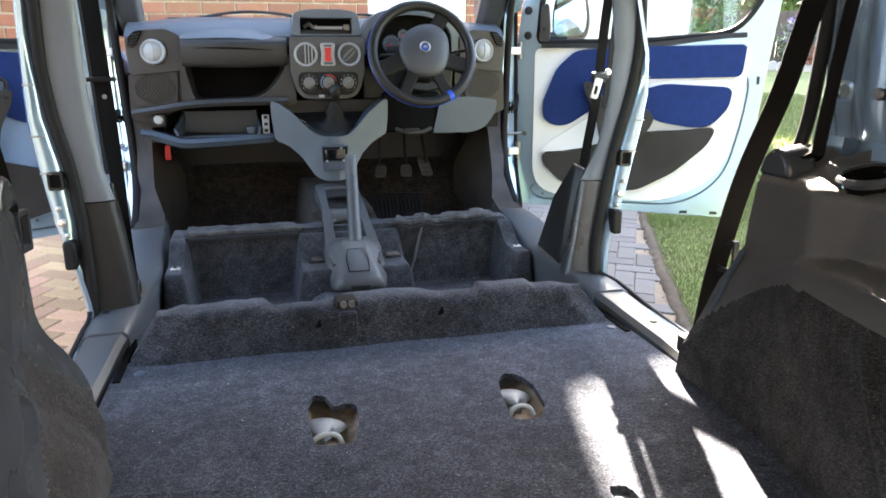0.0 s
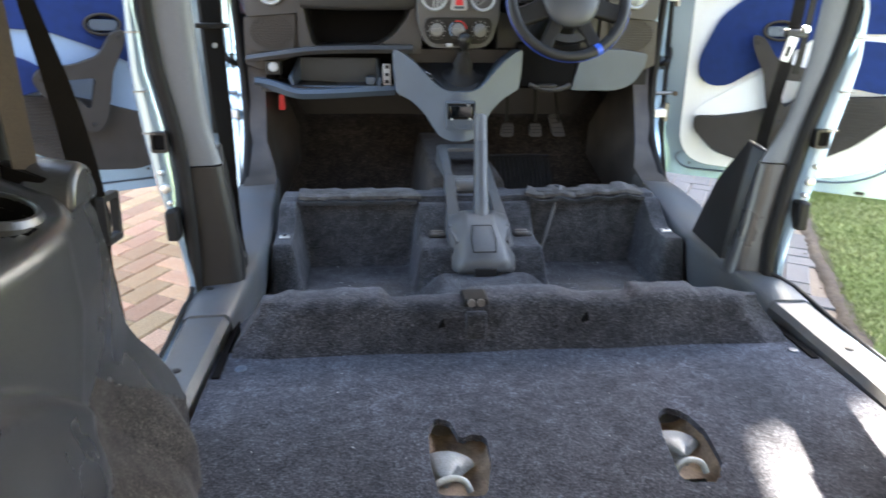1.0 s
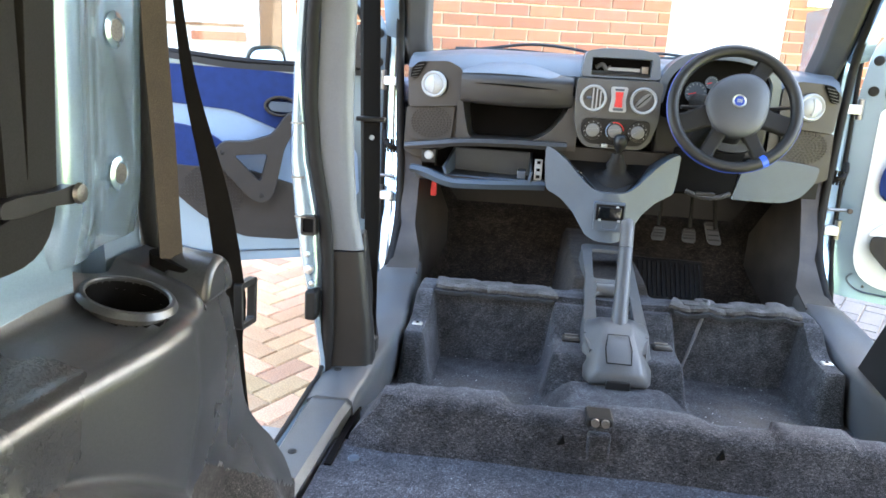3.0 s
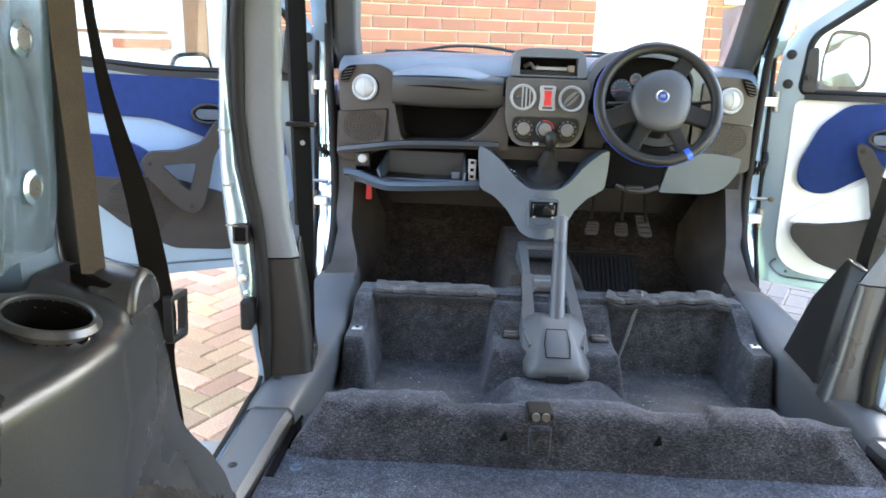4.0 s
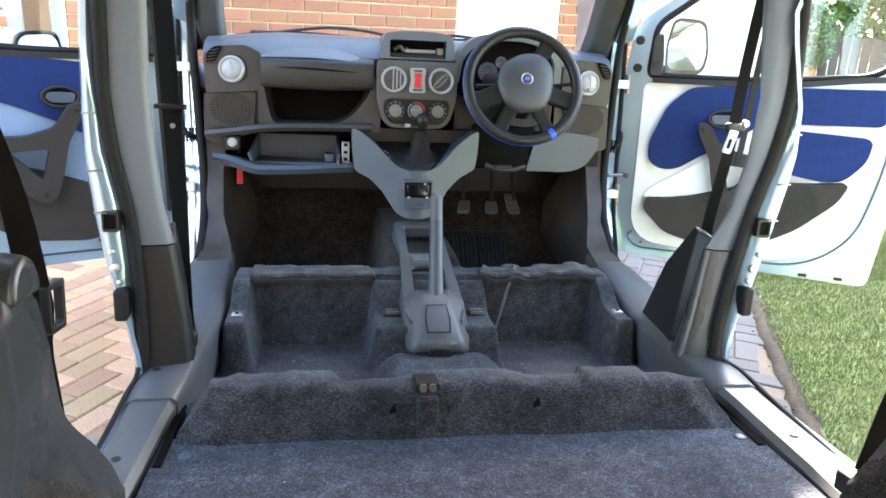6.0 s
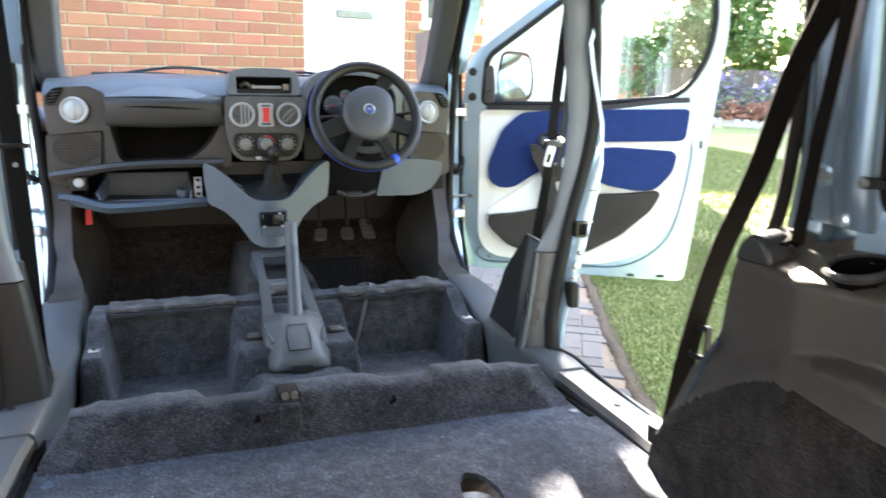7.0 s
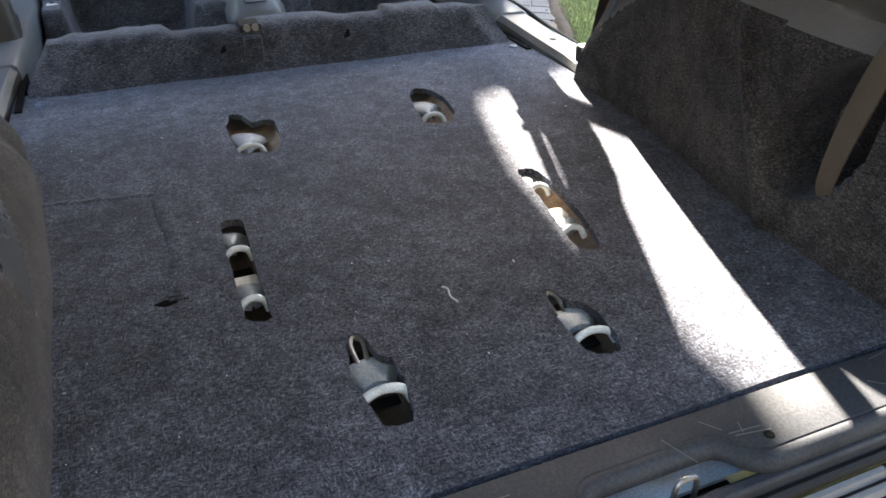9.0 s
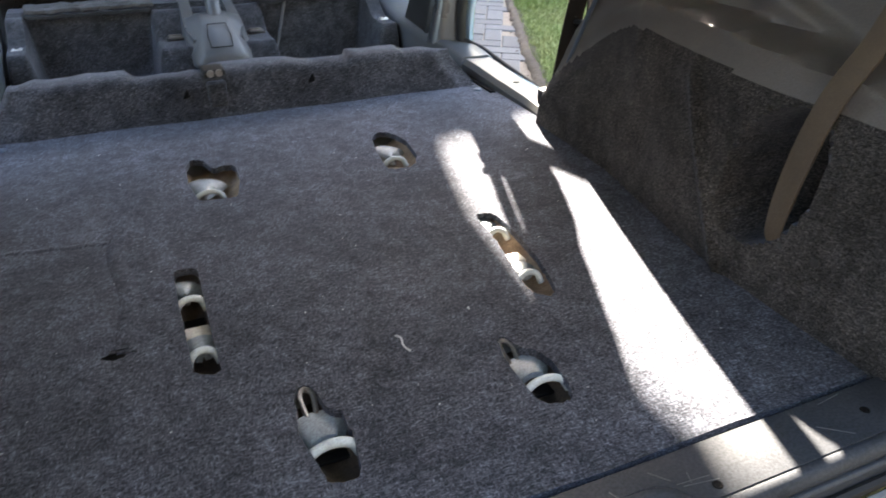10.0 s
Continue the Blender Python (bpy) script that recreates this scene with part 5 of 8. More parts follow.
gear = thing("gear_lever", "short black gear lever with a round knob", "gear lever")
g = [[(0.016 + r * math.cos(a) * 1.25 * (1 + 0.10 * math.sin(a * 3 + k)), 1.955 - 0.004 * k + r * math.sin(a) * (1 + 0.12 * math.cos(a * 4 + k)), z + 0.48 * r * math.sin(a) * (1 - k / 6)) for a in [2 * math.pi * n / 20 for n in range(20)]] for k, (r, z) in enumerate(((0.062, 0.412), (0.052, 0.424), (0.036, 0.430), (0.024, 0.446), (0.026, 0.462), (0.018, 0.480), (0.014, 0.498)))]
part("gaiter", loft(g), RUBBER, gear, "soft black gaiter", smooth=60)
part("stick", tube([(0.016, 1.945, 0.470), (0.018, 1.935, 0.520)], 0.008, 10), BLACK, gear)
part("knob", lathe([(0.0005, 0.024), (0.010, 0.023), (0.019, 0.016), (0.022, 0.004), (0.020, -0.010), (0.013, -0.026), (0.010, -0.034)], pose(0.019, 1.932, 0.536, 12), 22), BLACK, gear, "round black knob", smooth=60)
for x, z in ((-0.108, 0.437), (-0.092, 0.418), (-0.098, 0.432)):
    part("paint_fleck", box(x - 0.002, x + 0.002, 1.893, 1.900, z - 0.0015, z + 0.0015), PALE, con)
# lower channel: side rails with two openings
def rail_z(y):
    return 0.100 + (y - 1.40) * 0.30 if y < 1.70 else 0.19 + (y - 1.70) * 0.12
def half(y):
    """Half the channel's width: it swells towards the handbrake."""
    return 0.074 + 0.012 * step(1.62, 1.36, y)
def top_of(u, w, d):
    return (u, w, rail_z(w) + d - 0.30 * max(0, abs(u) - 0.052) ** 1.0)
o1 = rounded([(-0.050, 1.610), (0.050, 1.610), (0.046, 1.815), (-0.046, 1.815)], 0.012, 3)
o2 = rounded([(-0.050, 1.405), (0.048, 1.405), (0.048, 1.545), (-0.048, 1.545)], 0.024, 4)
part("channel_top", plate([rounded([(-half(1.36), 1.36), (half(1.36), 1.36), (half(1.5), 1.5), (0.074, 1.64), (0.076, 1.87), (-0.076, 1.87), (-0.074, 1.64), (-half(1.5), 1.5)], 0.012, 3), o2, o1], -0.012, 0.0, top_of), CONSOLE, con, smooth=45, bevel=0.006)
for s in (-1, 1):
    rings = []
    for y in (1.30, 1.35, 1.40, 1.45, 1.52, 1.60, 1.75, 1.87):
        w = half(y) - 0.014 * step(1.37, 1.30, y)
        rings.append([(s * (w - 0.002), y, rail_z(y) - 0.012), (s * (w - 0.014), y, rail_z(y) - 0.014), (s * w, y, -0.14), (s * (w + 0.016), y, -0.14), (s * (w + 0.004), y, rail_z(y) - 0.045)])
    part("channel_side", loft(rings), CONSOLE, con, smooth=45)
    part("channel_wall", loft([[(s * 0.049, y, rail_z(y) - 0.006), (s * 0.053, y, rail_z(y) - 0.006), (s * 0.048, y, 0.03), (s * 0.044, y, 0.03)] for y in (1.39, 1.55, 1.70, 1.83)]), STACK, con, "inner wall of the tray", smooth=45)
part("channel_floor", box(-0.056, 0.056, 1.38, 1.86, 0.03, 0.045), BLACK, con)
part("cup_bar", tube([(-0.045, 1.565, 0.142), (0.045, 1.565, 0.142)], 0.022, 14), CONSOLE, con)
def pod(y, w, z0, z1, k, sh=0.35):
    return [(-w, y, z0), (w, y, z0), (w * 0.985, y, z0 + (z1 - z0) * sh), (w * k, y, z1 - 0.006), (w * k * 0.85, y, z1), (-w * k * 0.85, y, z1), (-w * k, y, z1 - 0.006), (-w * 0.985, y, z0 + (z1 - z0) * sh)]
part("handbrake_pod", loft([pod(1.228, 0.052, -0.004, 0.016, 0.86), pod(1.236, 0.072, -0.010, 0.030, 0.80), pod(1.256, 0.083, -0.010, 0.046, 0.68), pod(1.29, 0.088, -0.008, 0.070, 0.58, 0.40), pod(1.33, 0.089, 0.0, 0.094, 0.50, 0.52), pod(1.365, 0.087, 0.01, 0.110, 0.50, 0.66), pod(1.395, 0.084, 0.02, 0.114, 0.56, 0.76), pod(1.42, 0.080, 0.05, 0.108, 0.70, 0.85)]), CONSOLE, con, "rounded handbrake cover", smooth=70, bevel=0.005)
part("pod_cap", sweep([(-0.030, 1.250, 0.044), (-0.033, 1.285, 0.069), (-0.026, 1.322, 0.0945), (0.026, 1.322, 0.0945), (0.033, 1.285, 0.069), (0.030, 1.250, 0.044), (-0.030, 1.250, 0.044)], ring(0, 0, 0.0013, 6), up=(0, -0.5, 1)), VOID, con, "fine shut line of the cover's cap")
part("pod_catch", box(-0.030, 0.030, 1.222, 1.24, -0.015, 0.008), BLACK, con, bevel=0.003)
hb = thing("handbrake", "raised grey handbrake lever", "handbrake")
a0, a1 = Vector((0.006, 1.375, 0.095)), Vector((0.022, 1.560, 0.352))
part("lever", sweep([a0, a0.lerp(a1, 0.25), a0.lerp(a1, 0.72)], lambda t: ring(0, 0, 0.022 - 0.003 * t, 14, 0.019), up=(0, -1, 0.7)), CONSOLE, hb)
part("grip", sweep([a0.lerp(a1, k) for k in (0.725, 0.76, 0.92, 0.98, 1.0)], lambda t: ring(0, 0, (0.019 if t < 0.8 else 0.017 if t < 0.95 else 0.010), 14, (0.018 if t < 0.8 else 0.016 if t < 0.95 else 0.009)), up=(0, -1, 0.7)), STACK, hb, smooth=60)

# ---- steering ----
SW = pose(0.3075, 1.745, 0.668, 90 - 20, 0, 0)
wheel = thing("steering_wheel", "dark steering wheel with blue-edged rim and airbag pad", "steering wheel")
part("rim", tube([SW @ Vector((0.174 * math.cos(2 * math.pi * i / 64), 0.174 * math.sin(2 * math.pi * i / 64), 0)) for i in range(64)], 0.0175, 14, up=SW.to_3x3() @ Vector((0, 0, 1)), closed=True), BLACK, wheel, smooth=80)
part("rim_trim", tube([SW @ Vector((0.1875 * math.cos(2 * math.pi * i / 64), 0.1875 * math.sin(2 * math.pi * i / 64), 0.003)) for i in range(64)], 0.0045, 8, up=SW.to_3x3() @ Vector((0, 0, 1)), closed=True), BADGE_BLUE, wheel, "blue rim edge", smooth=80)
part("tape_band", tube([SW @ Vector((0.174 * math.cos(a), 0.174 * math.sin(a), 0)) for a in (-1.10, -1.05, -1.0)], 0.0185, 12, up=SW.to_3x3() @ Vector((0, 0, 1))), TAPE, wheel, "blue tape band")
pad = rounded([(-0.092, -0.005), (-0.075, 0.060), (-0.015, 0.096), (0.040, 0.094), (0.080, 0.055), (0.090, -0.015), (0.066, -0.075), (0.0, -0.092), (-0.066, -0.074)], 0.05, 5)
pad = [(u * (1.0 + 0.9 * (w + 0.02)) * 1.0 + 0.005 + 0.10 * max(0, w), w * 1.04 + 0.004) for u, w in pad]
centre = Vector((0, 0))
rings = [[SW @ Vector((u * k, w * k, h)) for u, w in pad] for k, h in ((0.98, -0.012), (1.0, 0.008), (0.97, 0.018), (0.86, 0.026), (0.6, 0.032), (0.25, 0.034))]
hub = part("airbag_pad", loft(rings), PADGREY, wheel, "dark grey airbag pad", smooth=70)
part("badge_ring", lathe([(0.0145, 0.036), (0.0175, 0.039), (0.020, 0.034)], SW @ pose(0.004, 0.012, 0), 24), BRIGHT, hub, "bright badge ring")
part("badge", lathe([(0.0005, 0.037), (0.0150, 0.036), (0.0155, 0.032)], SW @ pose(0.004, 0.012, 0), 20), BADGE_BLUE, hub, "round blue badge")
for k in (-0.005, 0.0, 0.005):
    part("badge_bar", plate([[(0.004 + k - 0.0015, 0.007), (0.004 + k + 0.0015, 0.007), (0.004 + k + 0.0025, 0.017), (0.004 + k - 0.0005, 0.017)]], 0.037, 0.0385, lambda u, w, d: SW @ Vector((u, w, d))), PALE, hub)
part("airbag_mark", plate([ring(0.048, -0.035, 0.010, 14, 0.004)], 0.026, 0.0285, lambda u, w, d: SW @ pose(0, 0, 0, 0, 0, 0) @ Vector((0.048 + (u - 0.048) * 0.7 - (w + 0.035) * 0.7, -0.035 + (u - 0.048) * 0.7 + (w + 0.035) * 0.7, d))), BLACK, hub)
up_ = SW.to_3x3() @ Vector((0, 0, 1))
for a, wd in ((58, 0.026), (-16, 0.030), (200, 0.032), (-118, 0.022), (-60, 0.022)):
    c, s_ = math.cos(radians(a)), math.sin(radians(a))
    part("spoke", sweep([SW @ Vector((c * r, s_ * r, z)) for r, z in ((0.060, 0.004), (0.095, 0.000), (0.135, -0.004), (0.160, -0.002), (0.174, 0.0))], lambda t: [(-wd * (1.2 - 0.75 * t + 0.75 * t * t), -0.008), (wd * (1.2 - 0.75 * t + 0.75 * t * t), -0.008), (wd * (1.0 - 0.7 * t + 0.7 * t * t), 0.008), (-wd * (1.0 - 0.7 * t + 0.7 * t * t), 0.008)], up=up_), RUBBER, wheel, smooth=50, bevel=0.004)
arc = [radians(-118 + 58 * k / 8) for k in range(9)]
part("lower_bridge", sweep([SW @ Vector((0.118 * math.cos(a), 0.118 * math.sin(a), -0.006)) for a in arc], [(-0.014, -0.006), (0.014, -0.006), (0.012, 0.006), (-0.012, 0.006)], up=up_), BLACK, wheel, "dark lower spoke bridge", smooth=50)
part("boss", lathe([(0.05, -0.06), (0.055, -0.03), (0.045, -0.008)], SW, 24), BLACK, wheel)
column = thing("steering_column", "black plastic steering column shroud", "column")
part("shroud", loft([[(0.24, 1.79, 0.605), (0.375, 1.79, 0.605), (0.385, 1.79, 0.70), (0.23, 1.79, 0.70)], [(0.225, 2.05, 0.50), (0.39, 2.05, 0.50), (0.39, 2.05, 0.70), (0.225, 2.05, 0.70)]]), BLACK, column, bevel=0.02)
# Cavity near-black put on the lower shroud to keep it dark.
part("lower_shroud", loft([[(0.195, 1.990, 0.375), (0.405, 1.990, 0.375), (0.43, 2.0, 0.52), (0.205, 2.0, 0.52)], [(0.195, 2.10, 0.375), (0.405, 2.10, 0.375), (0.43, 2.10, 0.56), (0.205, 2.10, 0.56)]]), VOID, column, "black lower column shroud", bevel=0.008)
part("shroud_edge", sweep(spline([(0.245, 1.950, 0.392), (0.29, 1.945, 0.378), (0.345, 1.945, 0.378), (0.385, 1.950, 0.392)], 5), ring(0, 0, 0.008, 8), up=(0, -1, 0)), DASH, column)
part("release_lever", box(0.275, 0.335, 1.935, 1.955, 0.382, 0.394), BLACK, column, bevel=0.003)
for s, w in ((-1, 0.075), (1, 0.11)):
    part("stalk", sweep([(0.31 + s * 0.07, 1.80, 0.665), (0.31 + s * (0.07 + w), 1.785, 0.672 + 0.01 * s)], ring(0, 0, 0.009, 8, 0.006)), BLACK, column)
part("ignition", lathe([(0.0005, 0.012), (0.014, 0.010), (0.016, 0.0)], pose(0.400, 1.86, 0.61, 90, 0, 50), 16), BLACK, column)
cluster = thing("instrument_cluster", "dark instrument cluster behind the steering wheel", "instruments")
part("hood", sweep(spline([(0.130, 2.03, 0.68), (0.145, 2.01, 0.755), (0.20, 2.0, 0.805), (0.31, 1.995, 0.822), (0.42, 2.0, 0.805), (0.475, 2.01, 0.755), (0.488, 2.03, 0.68)], 6), [(-0.014, -0.03), (0.010, -0.03), (0.014, 0.05), (-0.012, 0.05)], up=(0, -1, 0)), DASH_TOP_SKYLIT, cluster, "blue-grey cluster hood", smooth=50)
arch_ = [(0.125, 0.690), (0.150, 0.775), (0.21, 0.815), (0.31, 0.830), (0.41, 0.815), (0.470, 0.775), (0.495, 0.690)]
shell = [[(x, 2.005 + 0.30 * k - 0.02 * (z - 0.69) * (1 - k), z - 0.012 * k) for x, z in arch_] + [(0.31 + (x - 0.31) * 0.93, 2.005 + 0.30 * k, 0.68 + (z - 0.68) * 0.90 - 0.012 * k) for x, z in arch_[::-1]] for k in (0, 0.3, 1)]
part("hood_top", loft(shell), DASH_TOP_SKYLIT, cluster, "blue-grey cowl over the instruments", smooth=60)
part("inner_shroud", loft([[(0.31 + (x - 0.31) * 0.90, y, 0.67 + (z - 0.67) * 0.86) for x, z in arch_] + [(0.31 + (x - 0.31) * 0.86, y, 0.67 + (z - 0.67) * 0.80) for x, z in arch_[::-1]] for y in (2.01, 2.06, 2.13)]), BLACK, cluster, "black inner shroud", smooth=60)
part("face", plate([rounded([(0.140, 0.62), (0.480, 0.62), (0.470, 0.760), (0.41, 0.800), (0.31, 0.814), (0.21, 0.800), (0.150, 0.760)], 0.02, 3)], 1.990, 2.03, xz()), VOID, cluster, "black dial face")
for x, z, r in ((0.243, 0.704, 0.034), (0.288, 0.738, 0.020), (0.352, 0.704, 0.036), (0.420, 0.712, 0.026)):
    g = part("gauge", lathe([(r - 0.003, 0.002), (r, 0.003), (r, 0.0)], pose(x, 1.989, z, 90), 28), GREY, cluster, "round gauge")
    for k in range(11):
        a = -0.6 + 4.3 * k / 10
        part("tick", sweep([(x + r * 0.70 * math.cos(a), 1.9875, z + r * 0.70 * math.sin(a)), (x + r * 0.88 * math.cos(a), 1.9875, z + r * 0.88 * math.sin(a))], ring(0, 0, 0.0013, 4), up=(0, -1, 0)), RED if k == 0 else PALE, g)
    part("needle", sweep([(x, 1.986, z), (x + r * 0.7 * math.cos(3.4), 1.986, z + r * 0.7 * math.sin(3.4))], ring(0, 0, 0.0014, 4), up=(0, -1, 0)), RED, g)
knee = thing("knee_panel", "pale blue-grey panel under the steering wheel", "panel")
part("panel", plate([rounded([(0.400, 0.368), (0.432, 0.500), (0.56, 0.508), (0.668, 0.490), (0.662, 0.445), (0.625, 0.388), (0.57, 0.366)], [0.01, 0.02, 0.05, 0.012, 0.03, 0.04, 0.03], 5)], 1.985, 2.06, lambda u, w, d: (u, d + 0.10 * max(0, u - 0.45) + 0.10 * max(0, 0.44 - w), w)), GREY, knee, smooth=50, bevel=0.012)
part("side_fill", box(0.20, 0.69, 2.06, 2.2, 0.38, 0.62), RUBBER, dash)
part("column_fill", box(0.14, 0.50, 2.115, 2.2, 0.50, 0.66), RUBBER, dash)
part("cowl_front", loft([[(0.135, 2.02, 0.50), (0.485, 2.02, 0.50), (0.485, 2.06, 0.50), (0.135, 2.06, 0.50)], [(0.130, 2.01, 0.655), (0.490, 2.01, 0.655), (0.490, 2.10, 0.655), (0.130, 2.10, 0.655)]]), BLACK, dash, "dark panel below the instruments", bevel=0.008)
for x, lean in ((0.228, -0.008), (0.342, 0.0), (0.436, 0.020)):
    p = thing("pedal", "worn grey-black rubber pedal on a thin arm", "pedal", group="pedals")
    part("arm", tube(spline([(x - lean, 2.30, 0.40), (x - lean * 0.6, 2.275, 0.30), (x, 2.262, 0.215)], 5), 0.007, 8), RUBBER, p)
    h = 0.078 if lean > 0.01 else 0.048
    part("pad", plate([rounded([(x - 0.025, 0.160), (x + 0.025, 0.160), (x + 0.023 - lean, 0.160 + h), (x - 0.023 - lean, 0.160 + h)], 0.014, 4)], 2.245, 2.257, lambda u, w, d: (u, d + (w - 0.17) * 0.45, w)), PEDAL, p, "worn grey pad", bevel=0.003)
    for k in range(4):
        z = 0.175 + k * h * 0.22
        part("grip_rib", box(x - 0.020 - lean * (z - 0.165) / h, x + 0.018 - lean * (z - 0.165) / h, 2.240 + (z - 0.17) * 0.45, 2.248 + (z - 0.17) * 0.45, z, z + 0.003), RUBBER, p)


# ---- front doors ----
def front_door(s):
    """Door in its own frame: u runs from the hinge to the lock edge, -y faces the van's inside."""
    DX, DY, ANG = (0.822, 2.200, 26.6) if s > 0 else (0.800, 2.200, 24.5)
    t = thing("front_door", "open ice-blue front door with blue cloth panel and grey speaker pocket", "door", VAN @ pose(s * DX, DY, 0, 0, 0, -s * ANG), group="front doors")
    P = xz(s)
    outer = rounded([(0.00, 0.03), (0.93, -0.005), (0.965, 0.30), (0.985, 0.55), (1.035, 1.0), (1.02, 1.24), (0.52, 1.27), (0.02, 0.90), (-0.005, 0.70)], [0.06, 0.035, 0.05, 0.1, 0.1, 0.05, 0.1, 0.06, 0.05], 6)
    hole_ = rounded([(0.085, 0.715), (0.50, 0.715), (0.87, 0.745), (0.965, 0.90), (0.985, 1.05), (0.965, 1.20), (0.54, 1.225), (0.10, 0.90)], [0.03, 0.1, 0.12, 0.08, 0.1, 0.04, 0.06, 0.04], 6)
    part("frame", plate([outer, hole_], 0.0, 0.045, P), PAINT, t, "ice-blue painted door shell", smooth=40, bevel=0.006)
    low = rounded([(0.03, 0.05), (0.91, 0.02), (0.945, 0.30), (0.96, 0.55), (0.985, 0.74), (0.03, 0.705)], 0.05, 5)
    part("skin", plate([low], 0.045, 0.12, P), PAINT, t, "outer door skin", smooth=40, bevel=0.03)
    seal = [Vector(P(u, w, -0.004)) for u, w in rounded([(0.055, 0.10), (0.10, 0.055), (0.70, 0.045), (0.86, 0.16), (0.915, 0.40), (0.935, 0.62)], 0.12, 6)]
    part("rubber_seal", tube(seal, 0.0032, 8, up=(0, -1, 0)), GREY, t, "grey rubber door seal")
    ws_ = [Vector(P(u, w, -0.004)) for u, w in hole_]
    part("window_seal", tube(ws_, 0.012, 8, up=(0, -1, 0), closed=True), RUBBER, t, "black window seal")
    g = part("glass", plate([hole_], 0.02, 0.024, P), GLASS, t, "clear window glass", smooth=0)
    g.visible_shadow = False
    # waist rail
    part("waist_rail", sweep([P(0.10 + 0.80 * i / 12, 0.700 + 0.035 * step(0.5, 1, i / 12), -0.018) for i in range(13)], [(-0.012, -0.010), (0.012, -0.010), (0.009, 0.010), (-0.009, 0.010)], up=(0, 0, 1)), BLACK, t, "black waist rail", smooth=50)
    # cloth and plastic panels
    if s > 0:
        # White card on the right door only, brightening its inner face.
        part("door_card", plate([rounded([(0.072, 0.690), (0.072, 0.080), (0.640, 0.055), (0.850, 0.175), (0.905, 0.400), (0.922, 0.690)], [0.03, 0.13, 0.12, 0.12, 0.10, 0.03], 8)], -0.009, 0.002, P), WHITEPANEL, t, "white card over the right door's inner face", smooth=50, bevel=0.004)
        part("upper_cloth", plate([rounded([(0.115, 0.400), (0.110, 0.470), (0.165, 0.610), (0.24, 0.680), (0.40, 0.692), (0.890, 0.700), (0.905, 0.690), (0.895, 0.574), (0.50, 0.565), (0.42, 0.50), (0.30, 0.43), (0.22, 0.375), (0.16, 0.372)], 0.03, 4)], -0.030, 0.005, P), BLUE, t, "blue cloth panel", smooth=50, bevel=0.012)
        part("lower_cloth", plate([rounded([(0.500, 0.520), (0.60, 0.548), (0.845, 0.535), (0.862, 0.520), (0.855, 0.455), (0.790, 0.378), (0.72, 0.372), (0.58, 0.395), (0.50, 0.45)], 0.035, 4)], -0.045, 0.005, P), BLUE, t, "blue cloth armrest", smooth=50, bevel=0.014)
        part("armrest", plate([rounded([(0.10, 0.255), (0.135, 0.300), (0.28, 0.395), (0.44, 0.50), (0.60, 0.560), (0.90, 0.562), (0.90, 0.535), (0.62, 0.40), (0.45, 0.30), (0.20, 0.268)], 0.03, 4)], -0.020, 0.004, P), WHITEPANEL, t, "pale armrest panel", smooth=50, bevel=0.010)
    else:
        part("upper_cloth", plate([rounded([(0.12, 0.42), (0.16, 0.61), (0.24, 0.675), (0.42, 0.690), (0.90, 0.700), (0.915, 0.60), (0.75, 0.570), (0.55, 0.552), (0.42, 0.50), (0.30, 0.44)], 0.03, 4)], -0.030, 0.005, P), BLUE, t, "blue cloth panel", smooth=50, bevel=0.012)
        part("lower_cloth", plate([rounded([(0.530, 0.385), (0.60, 0.460), (0.70, 0.500), (0.875, 0.515), (0.875, 0.40), (0.80, 0.355), (0.70, 0.350)], 0.035, 4)], -0.045, 0.005, P), BLUE, t, "blue cloth armrest", smooth=50, bevel=0.014)
        part("armrest", plate([rounded([(0.10, 0.255), (0.115, 0.430), (0.28, 0.470), (0.44, 0.520), (0.60, 0.575), (0.92, 0.620), (0.925, 0.40), (0.82, 0.325), (0.62, 0.29), (0.40, 0.262)], 0.03, 4)], -0.022, 0.004, P), SKYBLUE, t, "pale blue armrest panel", smooth=50, bevel=0.010)
    pocket = part("door_pocket", plate([rounded([(0.118, 0.262), (0.118, 0.215), (0.20, 0.135), (0.34, 0.098), (0.52, 0.112), (0.66, 0.190), (0.78, 0.300), (0.815, 0.375), (0.70, 0.362), (0.50, 0.350), (0.30, 0.285), (0.20, 0.262)], 0.03, 4)], -0.050, 0.004, P), MESHGREY, t, "dark grey speaker pocket", smooth=50, bevel=0.018)
    bm = bmesh.new()
    for i in range(22):
        for j in range(22):
            u, w = 0.500 + i * 0.0105, 0.150 + j * 0.0105
            if (u - 0.62) ** 2 + (w - 0.265) ** 2 < 0.011 and w < 0.10 + (u - 0.3) * 0.8 + 0.1 and w > 0.125 + (u - 0.5) * 0.62:
                lathe([(0.0005, 0.0025), (0.0024, 0.002), (0.003, 0.0)], Matrix.Translation(P(u, w, -0.0505)) @ pose(0, 0, 0, 90), 5, bm)
    part("speaker_dots", bm, BLACK, pocket)
    # pull handle: a rounded triangle with an opening
    du = -0.050 if s > 0 else 0.0
    tri = rounded([(0.330, 0.560), (0.372, 0.550), (0.420, 0.478), (0.50, 0.452), (0.585, 0.450), (0.618, 0.415), (0.600, 0.372), (0.505, 0.262), (0.460, 0.236), (0.424, 0.258), (0.402, 0.33), (0.382, 0.43), (0.340, 0.510)], 0.02, 5)
    tri = [(u + du, w) for u, w in tri]
    inner = [(u + du, w) for u, w in rounded([(0.462, 0.312), (0.552, 0.405), (0.436, 0.412)], 0.018, 4)]
